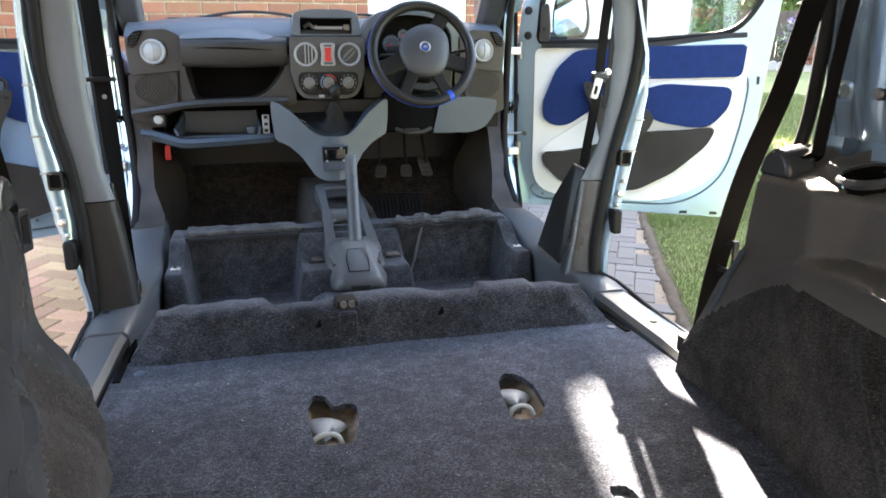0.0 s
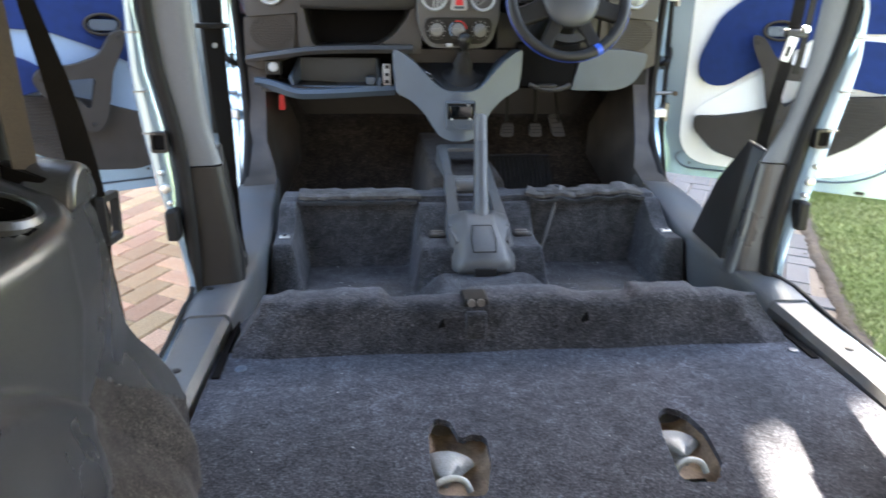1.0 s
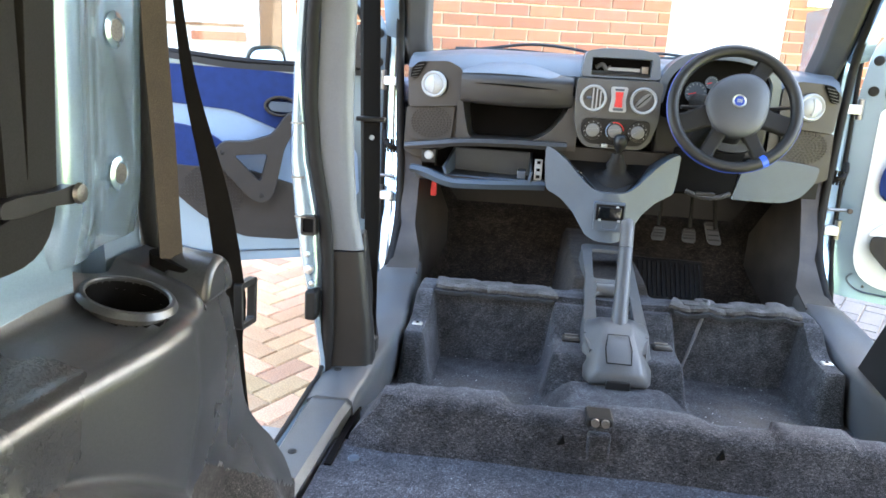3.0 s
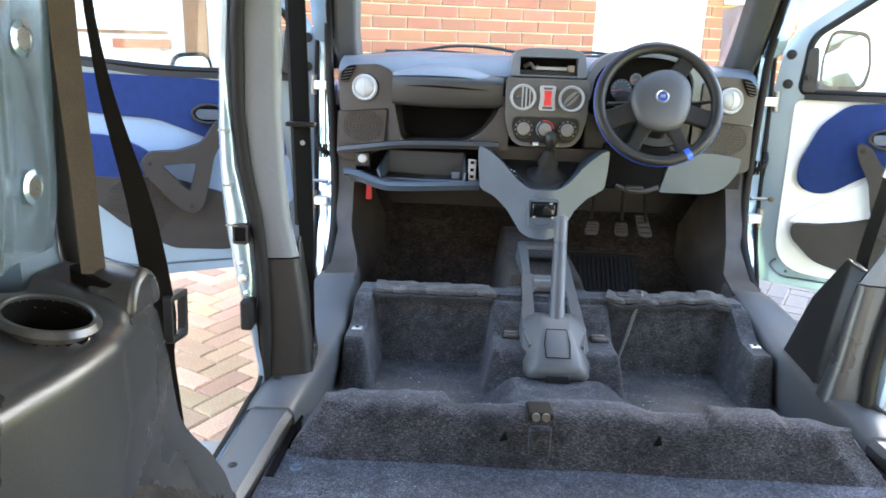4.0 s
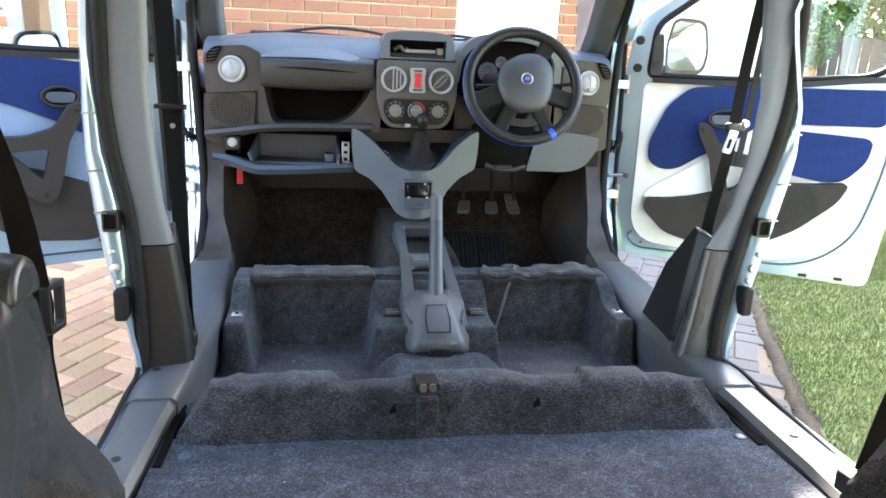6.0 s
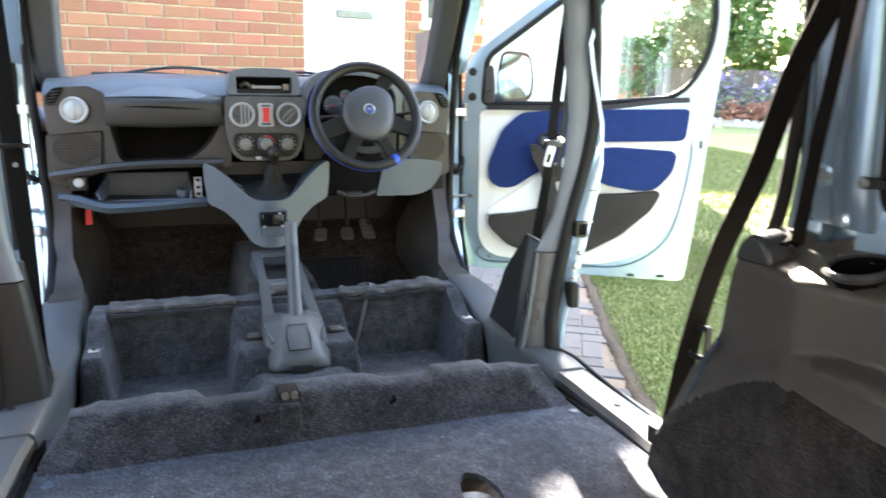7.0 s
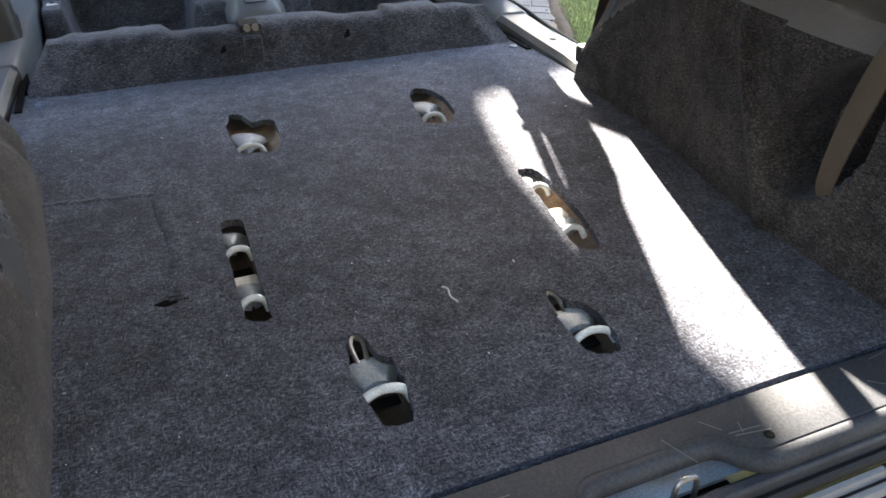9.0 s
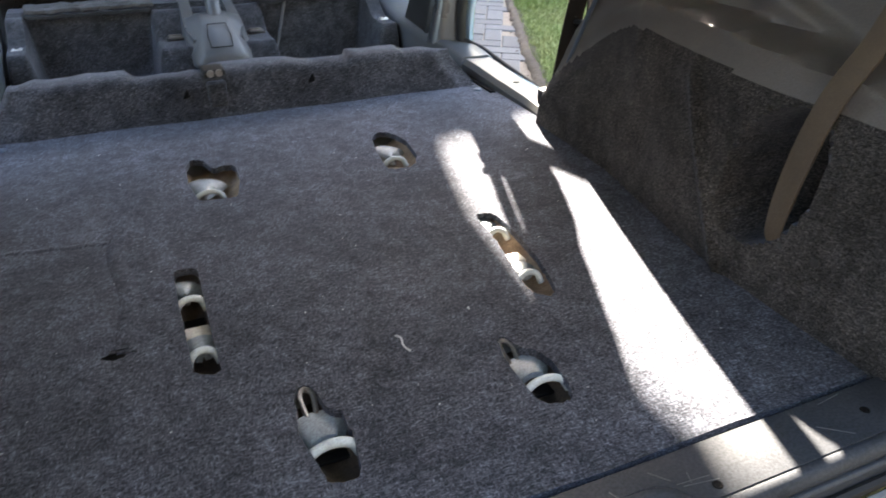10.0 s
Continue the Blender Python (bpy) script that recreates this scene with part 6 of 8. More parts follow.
    pull = part("pull_handle", plate([tri, inner], -0.095, -0.050, P), MESHGREY, t, "dark grey pull handle", smooth=50, bevel=0.010)
    for u, w in ((0.458, 0.266), (0.588, 0.414), (0.352, 0.535)):
        part("screw", lathe([(0.0005, 0.003), (0.007, 0.002), (0.008, 0.0)], Matrix.Translation(P(u + du, w, -0.095)) @ pose(0, 0, 0, 90), 12), BLACK, pull)
    hd = part("handle_bezel", plate([ring(0.390 + du * 0.4, 0.572, 0.058, 24, 0.036), ring(0.390 + du * 0.4, 0.572, 0.048, 24, 0.027)], -0.042, -0.022, P), MESHGREY, t, "dark grey release handle bezel", smooth=60, bevel=0.003)
    part("handle_cup", plate([ring(0.390 + du * 0.4, 0.572, 0.049, 24, 0.028)], -0.030, -0.026, P), VOID, hd)
    part("release_lever", plate([[(u + du * 0.4, w) for u, w in rounded([(0.345, 0.585), (0.425, 0.588), (0.435, 0.570), (0.420, 0.553), (0.350, 0.552)], 0.012, 3)]], -0.040, -0.030, P), GREY, hd, bevel=0.004)
    # edge fittings
    part("lock", box(min(s * 0.955, s * 0.965), max(s * 0.955, s * 0.965), -0.006, 0.004, 0.545, 0.575), BLACK, t)
    for u in (0.70, 0.82):
        part("drain_plug", box(min(s * u, s * (u + 0.03)), max(s * u, s * (u + 0.03)), -0.004, 0.004, 0.010, 0.022), BLACK, t, bevel=0.002)
    for w in (0.742, 0.842):
        part("grommet", lathe([(0.0005, 0.004), (0.015, 0.003), (0.017, 0.0)], Matrix.Translation(P(0.040, w, 0)) @ pose(0, 0, 0, 90), 18), BLACK, t)
    for u, w in ((0.30, 0.085), (0.62, 0.10), (0.12, 0.075)):
        part("stud", lathe([(0.0005, 0.003), (0.005, 0.002), (0.005, 0.0)], Matrix.Translation(P(u, w, 0)) @ pose(0, 0, 0, 90), 10), BLACK, t)
    # mirror: quadrant panel inside, housing outside
    part("mirror_base", plate([rounded([(0.088, 0.716), (0.132, 0.716), (0.132, 0.79), (0.124, 0.870), (0.094, 0.860)], 0.015, 4)], -0.020, 0.03, P), DASH, t, "dark mirror base", smooth=50, bevel=0.006)
    part("mirror_knob", tube([P(0.105, 0.765, -0.02), P(0.110, 0.765, -0.055)], 0.009, 10), BLACK, t)
    mo = [(u - 0.0, w) for u, w in rounded([(0.135, 0.725), (0.275, 0.725), (0.290, 0.80), (0.270, 0.925), (0.150, 0.935), (0.130, 0.83)], 0.035, 5)]
    if s < 0:
        mo = [(u + 0.22, w - 0.155) for u, w in mo]
    mir = part("mirror_housing", plate([mo], 0.10, 0.21, P), BLACK, t, "black wing mirror housing", smooth=60, bevel=0.02)
    part("mirror_glass", plate([[(u * 0.86 + (0.029 if s > 0 else 0.060), w * 0.86 + (0.116 if s > 0 else 0.0945)) for u, w in mo]], 0.092, 0.098, lambda u, w, d: P(u, w, d + 0.36 * (w - (0.83 if s > 0 else 0.675)) - 0.03)), MIRROR, mir, "bright mirror glass", smooth=0)
    part("mirror_arm", tube([P(0.12, 0.74, 0.02), P(0.2 if s > 0 else 0.4, 0.74 if s > 0 else 0.66, 0.13)], 0.018, 10), BLACK, mir)
    return t


front_door(1)
front_door(-1)


# ---- rear side trims, window pillars and belts ----
def arch_top(y, s):
    """Height of the wheel arch's upper edge along the trim."""
    return 0.396 - 1.55 * max(0.0, y + 0.12) ** 2 if s < 0 else 0.352 - 1.1 * max(0.0, y - 0.02) ** 2 + 0.05 * min(0.0, y)


def trim_foot(y, s):
    return 0.565 - 0.050 * step(0.40, -0.30, y) - (0.030 if s > 0 else 0.0) * step(0.2, -0.30, y)


def trim_face(y, z, s):
    """How far out the trim's inner face lies: a recess above the arch, the arch, and a firm corner ahead of it."""
    lean = 0.012 * (z / 0.44) ** 2
    recess = 0.604 - 0.018 * step(-0.02, 0.165, y)
    if s > 0:
        recess = 0.602 - 0.016 * step(0.06, 0.150, y)
    # the rear of the recess steps inward again
    edge = -0.035 if s < 0 else -0.075
    recess -= 0.013 * step(edge, edge - 0.080, y - 0.22 * (0.44 - z)) * step(0.425 + 0.35 * (y - edge), 0.400 + 0.35 * (y - edge), z)
    top = arch_top(y, s)
    q = step(top + 0.003, top - 0.014, z)
    q2 = step(top - 0.022, top - 0.10, z)
    x = recess * (1 - q) + (trim_foot(y, s) + 0.024 - 0.016 * q2) * q
    corner = 0.192 - 0.55 * max(0.0, 0.36 - z) if s < 0 else 0.150 - 0.30 * max(0.0, 0.36 - z)
    w = max(0.0, y - max(corner, 0.10))
    x += (0.17 if s < 0 else 0.12) * w * step(0.0, 0.022, w) * step(0.05, 0.26, z)
    if s < 0:
        x -= (0.042 * step(0.47, 0.38, y) - 0.016 * step(0.10, -0.20, y)) * step(0.22, 0.06, z)     # felt swells over the floor
    return x + lean


def front_edge(z, s):
    """Where the trim's front edge lies at a height."""
    table = ((0.0, 0.500), (0.06, 0.508), (0.12, 0.512), (0.16, 0.502), (0.22, 0.462), (0.305, 0.408), (0.365, 0.380), (0.42, 0.356), (0.46, 0.342)) if s < 0 else ((0.0, 0.462), (0.15, 0.430), (0.22, 0.405), (0.31, 0.330), (0.46, 0.310))
    for (a, ya), (b, yb) in zip(table, table[1:]):
        if z <= b:
            return ya + (yb - ya) * max(0, (z - a) / (b - a))
    return table[-1][1]


def side_trim(s):
    t = thing("side_trim", "dark grey plastic and felt side trim over the wheel arch", "trim panel", group="rear side trims")
    fs = [0.0, 0.006, 0.012, 0.02, 0.03, 0.045] + [0.06 + 0.38 * k / 60 for k in range(60)] + [0.44 + 0.56 * k / 60 for k in range(61)]
    rear = -0.60
    levels = [-0.008 + 0.440 * k / 72 for k in range(73)]     # up the face
    shelf = [k / 22 for k in range(1, 23)]                    # then over the rounded edge and out along the shelf
    cup_at = pose(s * 0.660, 0.180, 0.4815, 0, -s * 14) if s < 0 else pose(s * 0.652, 0.094, 0.4805, 0, -s * 14)
    def place(row, f):
        zed = levels[row] if row < len(levels) else 0.46
        yf = front_edge(max(0.0, zed), s)
        y = yf + (rear - yf) * f
        lift = 0.012 * step(0.05, -0.4, y)
        if row < len(levels):
            z = zed
            x = trim_face(y, z, s)
            if s > 0 and z < 0.32:
                e = ((y + 0.272 + 0.30 * (z - 0.18)) / 0.074) ** 2 + ((z - 0.172) / 0.102) ** 2
                x += 0.12 * step(1.12, 0.86, e)                               # strap pocket
                yr = -0.222 + 0.58 * z                                        # soft pressed ridge
                x -= 0.013 * math.exp(-((y - yr) / 0.012) ** 2) * step(0.31, 0.22, z)
                x += 0.004 * noise.noise(Vector((y * 9, z * 9, 4)))
            z += lift * step(0.2, 0.43, z)
        else:
            k = shelf[row - len(levels)]
            x0 = trim_face(y, levels[-1], s)
            run = 0.716 - x0
            if k < 0.36:
                a = k / 0.36 * math.pi / 2                                    # the rounded edge
                x, z = x0 + 0.022 * (1 - math.cos(a)), levels[-1] + 0.024 * math.sin(a)
            else:
                q = (k - 0.36) / 0.64
                x, z = x0 + 0.022 + (run - 0.022) * q, levels[-1] + 0.024 + 0.030 * q + 0.034 * max(0.0, q - 0.75) / 0.25 * step(0.25, 0.1, y)
            z += lift + 0.014 * step(0.232, 0.258, y) * step(0.1, 0.4, k)
        return (s * x, y, z)
    def is_felt(y, z):
        if s < 0:
            return z < max(0.262 - 0.75 * max(0.0, y - 0.24) ** 1.05 - 0.6 * max(0.0, 0.20 - y), 0.30 * step(-0.10, -0.24, y))
        return z < min(0.290 - 0.10 * max(0.0, y - 0.10), arch_top(y, s) - 0.045)
    def skin(felt_side, name, material, label):
        bm = bmesh.new()
        count = len(levels) + len(shelf)
        grid = [[Vector(place(r, f)) for r in range(count)] for f in fs]
        made = {}
        def vert(a, r):
            if (a, r) not in made:
                made[(a, r)] = bm.verts.new(grid[a][r])
            return made[(a, r)]
        for a in range(len(fs) - 1):
            for r in range(count - 1):
                mid = (grid[a][r] + grid[a + 1][r + 1]) / 2
                if (r < len(levels) and is_felt(mid.y, mid.z)) != felt_side:
                    continue
                if (cup_at.inverted() @ mid).xy.length < 0.043 and mid.z > 0.44:     # open over the cup holder
                    continue
                bm.faces.new((vert(a, r), vert(a, r + 1), vert(a + 1, r + 1), vert(a + 1, r)))
        for r in range(count - 1):                                            # a flange closes the front
            mid = (grid[0][r] + grid[0][r + 1]) / 2
            if (r < len(levels) and is_felt(mid.y, mid.z)) == felt_side:
                p, q = grid[0][r], grid[0][r + 1]
                bm.faces.new((vert(0, r), vert(0, r + 1), bm.verts.new((q.x + s * 0.09, q.y - 0.01, q.z)), bm.verts.new((p.x + s * 0.09, p.y - 0.01, p.z))))
        return part(name, bm, material, t, label, smooth=50)
    skin(True, "felt_lining", FELT, "dark felt lining")
    skin(False, "upper_shell", TRIM if s < 0 else TRIM_BROWN_LIT, "smooth plastic shelf and arch cover")
    top = 0.494
    m = cup_at
    cup = part("cup_rim", loft([[m @ Vector((r * math.cos(math.pi * j / 20), r * math.sin(math.pi * j / 20), h)) for j in range(40)] for r, h in ((0.0415, -0.014), (0.0415, 0.001), (0.043, 0.0025), (0.0465, 0.002), (0.051, -0.004))], caps=False), TRIM, t, "black cup holder rim")
    # Near-black stands for the shade deep in the cup.
    part("cup_well", loft([[m @ Vector((r * math.cos(math.pi * j / 16), r * math.sin(math.pi * j / 16), h)) for j in range(32)] for r, h in ((0.0415, -0.002), (0.040, -0.03), (0.037, -0.075), (0.030, -0.080), (0.001, -0.080))], caps=False), VOID, cup, "dark cup well", smooth=60)
    part("belt_slot", plate([rounded([(a, b - (0.0 if s < 0 else 0.032)) for a, b in ((0.638, 0.268), (0.688, 0.268), (0.688, 0.292), (0.638, 0.292))], 0.010, 4)], top - 0.02, top + 0.001, lambda u, w, d: (s * u, w, d + (u - 0.66) * 0.36)), VOID, t)
    rc = 0.300 if s < 0 else 0.268
    part("reel_cover", loft([[(s * (0.612 + 0.056 * k), rc + (0.040 + 0.004 * k) * math.cos(a), 0.446 + (0.052 + 0.008 * k) * math.sin(a)) for a in [math.pi * (0.02 + 0.96 * j / 14) for j in range(15)]] for k in (0, 0.12, 0.5, 0.88, 1)]), TRIM, t, "rounded belt reel cover", smooth=60, bevel=0.008)
    if s < 0:
        part("scratch", tube(spline([(-0.6335, 0.000, 0.420), (-0.6325, 0.015, 0.405), (-0.631, 0.03, 0.385)], 4), 0.0008, 4), PALE, t)
        part("screw", lathe([(0.0005, 0.003), (0.006, 0.002), (0.007, 0.0)], pose(-0.633, -0.01, 0.425, 0, 90, 0), 10), PALE, t)
    else:
        strap = spline([(0.556, -0.352, 0.430), (0.530, -0.350, 0.375), (0.490, -0.342, 0.306), (0.480, -0.326, 0.210), (0.488, -0.310, 0.120), (0.505, -0.306, 0.085)], 6)
        part("retaining_strap", sweep(strap, lambda k: [(u * (1.0 - 0.35 * step(0.5, 1.0, k)), w) for u, w in ((-0.0155, -0.003), (0.0, -0.006), (0.0155, -0.003), (0.0155, 0.002), (0.0, 0.004), (-0.0155, 0.002))], up=(-1, -0.3, 0.2)), BELT, t, "brown webbing strap", smooth=60)
        for y, z in ((-0.322, 0.094), (-0.380, 0.099)):
            part("stud", lathe([(0.0005, 0.005), (0.007, 0.004), (0.009, 0.0)], pose(0.4975, y, z, 0, -90, 0), 12), BLACK, t)
    if s > 0:
        # Added tube draws the sunlit rim of the felt's front edge.
        part("sunlit_edge_tube", tube(spline([(0.596, 0.456, 0.020), (0.606, 0.424, 0.100), (0.612, 0.398, 0.170), (0.618, 0.366, 0.245), (0.604, 0.320, 0.300)], 6), 0.005, 8), GREY, t, "grey tube added along the felt's sunlit front edge")
    return t


def c_pillar(s):
    t = thing("wall_pillar_c", "ice-blue painted rear window pillar with bare fixing holes", "pillar", group="rear pillars", kind="structure")
    back = 0.0 if s < 0 else 0.034     # the offside pillar is slimmer at its front
    def sec(z, dx):
        return [(s * (0.725 - dx), 0.312 - back, z), (s * (0.709 - dx), 0.302 - back, z), (s * (0.704 - dx), 0.275 - back, z), (s * (0.7035 - dx), 0.228 - back * 0.4, z), (s * (0.700 - dx), 0.206, z), (s * (0.692 - dx), 0.186, z), (s * (0.685 - dx), 0.166, z), (s * (0.682 - dx), 0.147, z), (s * (0.684 - dx), 0.128, z), (s * (0.691 - dx), 0.112, z), (s * (0.708 - dx), 0.100, z), (s * 0.78, 0.100, z), (s * 0.78, 0.312 - back, z)]
    part("pillar", loft([sec(0.52, -0.012), sec(0.56, -0.004), sec(0.60, 0.0), sec(0.75, 0.004), sec(1.0, 0.02), sec(1.27, 0.07)]), PAINT, t, smooth=55)
    def low(y, k):
        return [(s * 0.7005, y, 0.46), (s * 0.7005, y, 0.520 - k), (s * 0.703, y, 0.540 - k), (s * 0.712, y, 0.552 - k), (s * 0.76, y, 0.556 - k), (s * 0.76, y, 0.46)]
    part("waist", loft([low(0.15, -0.05), low(0.12, -0.035), low(0.09, -0.012), low(0.05, 0.0), low(-0.3, 0.0), low(-0.62, 0.0)]), PAINT, t, "painted waist panel below the window", smooth=50)
    for z in (0.598, 0.748):
        part("hole_ring", lathe([(0.010, -0.004), (0.013, 0.002), (0.019, 0.0)], pose(s * (0.7015 - (z - 0.46) * 0.0138), 0.242 - back * 0.6, z, 0, -s * 90, 0), 18), PAINT, t)
        part("hole", lathe([(0.0005, 0.001), (0.011, 0.001), (0.011, -0.002)], pose(s * (0.7010 - (z - 0.46) * 0.0138), 0.242 - back * 0.6, z, 0, -s * 90, 0), 14), DARK_STEEL, t)
    seal = spline([(s * 0.715, 0.50, 0.05), (s * 0.715, 0.42, 0.30), (s * 0.713, 0.335, 0.48), (s * 0.712, 0.322 - back * 0.5, 0.62), (s * 0.704, 0.318 - back, 0.90), (s * 0.65, 0.315 - back, 1.27)], 5)
    part("seal", tube(seal, 0.013, 10, up=(0, 1, 0)), RUBBER, t, "black rubber door seal")
    part("jamb", loft([[(s * 0.722 - s * 0.05 * step(0.6, 1.27, z), y, z), (s * 0.77, y - 0.02, z), (s * 0.79, y - 0.07, z), (s * 0.725 - s * 0.05 * step(0.6, 1.27, z), y - 0.07, z)] for z, y in ((-0.1, 0.49), (0.15, 0.475), (0.30, 0.40), (0.46, 0.318), (0.60, 0.312 - back * 0.5), (0.9, 0.31 - back), (1.27, 0.31 - back))]), PAINT, t)
    w = thing("window_2" if s < 0 else "window_3", "dark tinted rear side window in a black rubber frame", "window", kind="structure")
    Q = lambda u, v, d: (s * (d + 0.032 - (v - 0.5) * 0.05), u, v)
    o = rounded([(0.104, 0.540), (-0.60, 0.540), (-0.60, 1.20), (0.104, 1.20)], [0.065, 0.02, 0.02, 0.05], 7)
    i = rounded([(0.066, 0.582), (-0.57, 0.582), (-0.57, 1.17), (0.066, 1.17)], [0.05, 0.02, 0.02, 0.04], 7)
    part("frame", plate([o, i], 0.652, 0.70, Q), RUBBER, w, "black rubber frame", smooth=50, bevel=0.006)
    part("pane", plate([i], 0.685, 0.690, Q), TINT, w, "dark tinted pane", smooth=0)
    part("catch_arm", plate([rounded([(0.016, 0.592), (0.040, 0.589), (0.085, 0.592), (0.118, 0.588), (0.128, 0.598), (0.118, 0.607), (0.085, 0.604), (0.040, 0.607), (0.018, 0.604)], 0.012, 4)], 0.668, 0.680, lambda u, v, d: (s * (d + 0.10 * max(0, u - 0.10)), u, v)), BLACK, w, "dark window hinge plate", smooth=60, bevel=0.004)
    part("catch_end", lathe([(0.0005, 0.008), (0.014, 0.006), (0.017, 0.0)], pose(s * 0.667, 0.118, 0.598, 0, -s * 90, 0) @ Matrix.Scale(0.6, 4), 16), DARK_STEEL, w)
    part("strap_upright", box(min(s * 0.676, s * 0.688), max(s * 0.676, s * 0.688), 0.036, 0.062, 0.60, 1.2), RUBBER, w)
    part("wall", loft([[(s * 0.755, -0.64, z), (s * 0.80, -0.64, z), (s * 0.80, 0.25, z), (s * 0.755, 0.25, z)] for z in (-0.25, 0.545)]), PAINT, t, "outer body side")
    part("upper_rail", box(min(s * 0.62, s * 0.79), max(s * 0.62, s * 0.79), -0.64, 0.27, 1.19, 1.27), PILLAR, t)
    return t


def rear_belt(s):
    t = thing("seat_belt", "brown rear seat belt hanging from the roof to the trim slot", "seat belt", group="rear seat belts")
    if s < 0:
        line = spline([(-0.625, 0.245, 1.20), (-0.660, 0.252, 0.85), (-0.664, 0.272, 0.62), (-0.663, 0.280, 0.49)], 6)
    else:
        line = spline([(0.625, 0.105, 1.20), (0.660, 0.172, 0.85), (0.664, 0.205, 0.66), (0.663, 0.226, 0.49)], 6)
    sec = [(-0.0235, -0.001), (0.0235, -0.001), (0.0235, 0.001), (-0.0235, 0.001)]
    part("webbing", sweep(line, [(u * (0.58 if s < 0 else 0.45), v) for u, v in sec], up=(-s * 0.8, -0.6, 0)), BELT if s < 0 else BELT_DARK, t, smooth=0)
    if s < 0:
        line = spline([(-0.630, 0.262, 1.20), (-0.655, 0.285, 0.90), (-0.662, 0.325, 0.72), (-0.664, 0.410, 0.545), (-0.664, 0.465, 0.36), (-0.664, 0.500, 0.20), (-0.664, 0.525, 0.06)], 6)
    else:
        line = spline([(0.628, 0.06, 1.20), (0.655, 0.165, 0.90), (0.662, 0.246, 0.757), (0.664, 0.308, 0.597), (0.664, 0.390, 0.428), (0.664, 0.446, 0.256), (0.664, 0.480, 0.102), (0.664, 0.488, 0.06)], 6)
    if s < 0:
        rings = []
        across, face = Vector((0.925, 0.38, 0)), Vector((0.38, -0.925, 0))
        for k, p in enumerate(line):                       # the webbing twists to lie flat lower down
            w = across * (0.005 + 0.0130 * step(0.25, 0.60, k / (len(line) - 1)) * step(0.31, 0.39, p.z))
            rings.append([p - w - face * 0.001, p + w - face * 0.001, p + w + face * 0.001, p - w + face * 0.001])
        part("webbing", loft(rings), BELT_DARK, t, "dark second run of the belt", smooth=0)
    else:
        part("webbing", sweep([p - Vector((0.019, 0, 0)) for p in line], [(u * 0.85, v) for u, v in sec], up=(-0.35, -0.94, 0)), BELT_DARK, t, smooth=0)
    part("guide", box(min(s * 0.57, s * 0.63), max(s * 0.57, s * 0.65), 0.23 if s < 0 else 0.0, 0.29 if s < 0 else 0.13, 1.18, 1.21), BLACK, t, bevel=0.006)
    y, z, x = (0.475, 0.385, 0.652) if s < 0 else (0.432, 0.262, 0.652)
    part("buckle", plate([rounded([(y - 0.030, z - 0.035), (y + 0.026, z - 0.040), (y + 0.030, z + 0.030), (y - 0.030, z + 0.034)], 0.006, 3), rounded([(y - 0.023, z - 0.027), (y + 0.016, z - 0.030), (y + 0.019, z + 0.021), (y - 0.023, z + 0.025)], 0.004, 3)], x - 0.006, x + 0.006, lambda u, w, d: (s * d, u, w)), BLACK, t, "belt tongue", bevel=0.003)
    if s < 0:
        part("stop_button", lathe([(0.0005, 0.006), (0.009, 0.004), (0.010, 0.0)], pose(-0.660, 0.520, 0.13, 90), 12), BLACK, t)
    part("anchor", box(min(s * 0.595, s * 0.63), max(s * 0.595, s * 0.68), 0.50 if s < 0 else 0.46, 0.54 if s < 0 else 0.50, 0.03, 0.07), BLACK, t, bevel=0.005)
    return t


for s in (-1, 1):
    side_trim(s)
    c_pillar(s)
    rear_belt(s)

# ---- tailgate threshold ----
# Out of view: added to keep sky light off the rear floor.
gate = thing("tailgate", "raised ice-blue tailgate, out of view, that shades the load floor", "tailgate", kind="structure")
part("panel", loft([[(-0.74, y, z), (0.74, y, z), (0.72, y, z + 0.05), (-0.72, y, z + 0.05)] for y, z in ((-0.66, 1.30), (-0.95, 1.40), (-1.30, 1.45), (-1.75, 1.42))]), PAINT, gate, smooth=50, bevel=0.015)

th = thing("rear_threshold", "scuffed black plastic loading sill with a latch recess", "threshold")
edge_line = rounded([(-0.585, -0.578), (-0.052, -0.578), (-0.030, -0.538), (0.136, -0.538), (0.162, -0.578), (0.560, -0.578)], 0.022, 5)[5:-5]
edge_line = [(-0.585, -0.578)] + edge_line + [(0.530, -0.578), (0.556, -0.568), (0.570, -0.545)]
part("sill_plate", plate([edge_line + [(0.572, -0.508), (-0.585, -0.508)]], 0.006, -0.02, lambda u, w, d: (u, w, d)), LOADSILL, th, "flat scuffed loading sill", smooth=40, bevel=0.003)
part("rolled_edge", sweep([(u, w - 0.004, -0.008) for u, w in edge_line], ring(0, 0, 0.0135, 12, 0.0135), up=(0, 0, 1)), LOADSILL, th, "rounded worn rim", smooth=70)
# Near-black strip laid under the gap to give its shade.
part("seam", box(-0.56, 0.56, -0.516, -0.486, -0.034, -0.014), VOID, th, "near-black strip in the gap at the carpet's edge")
part("recess", box(-0.045, 0.150, -0.606, -0.546, -0.062, -0.050), VOID, th, "dark latch recess")
part("latch_cover", lathe([(0.0005, 0.022), (0.020, 0.020), (0.032, 0.010), (0.036, -0.004), (0.036, -0.03)], pose(0.012, -0.585, -0.034) @ Matrix.Diagonal((1.25, 0.7, 1, 1)), 22), BLACK, th, "rounded black latch cover", smooth=60)
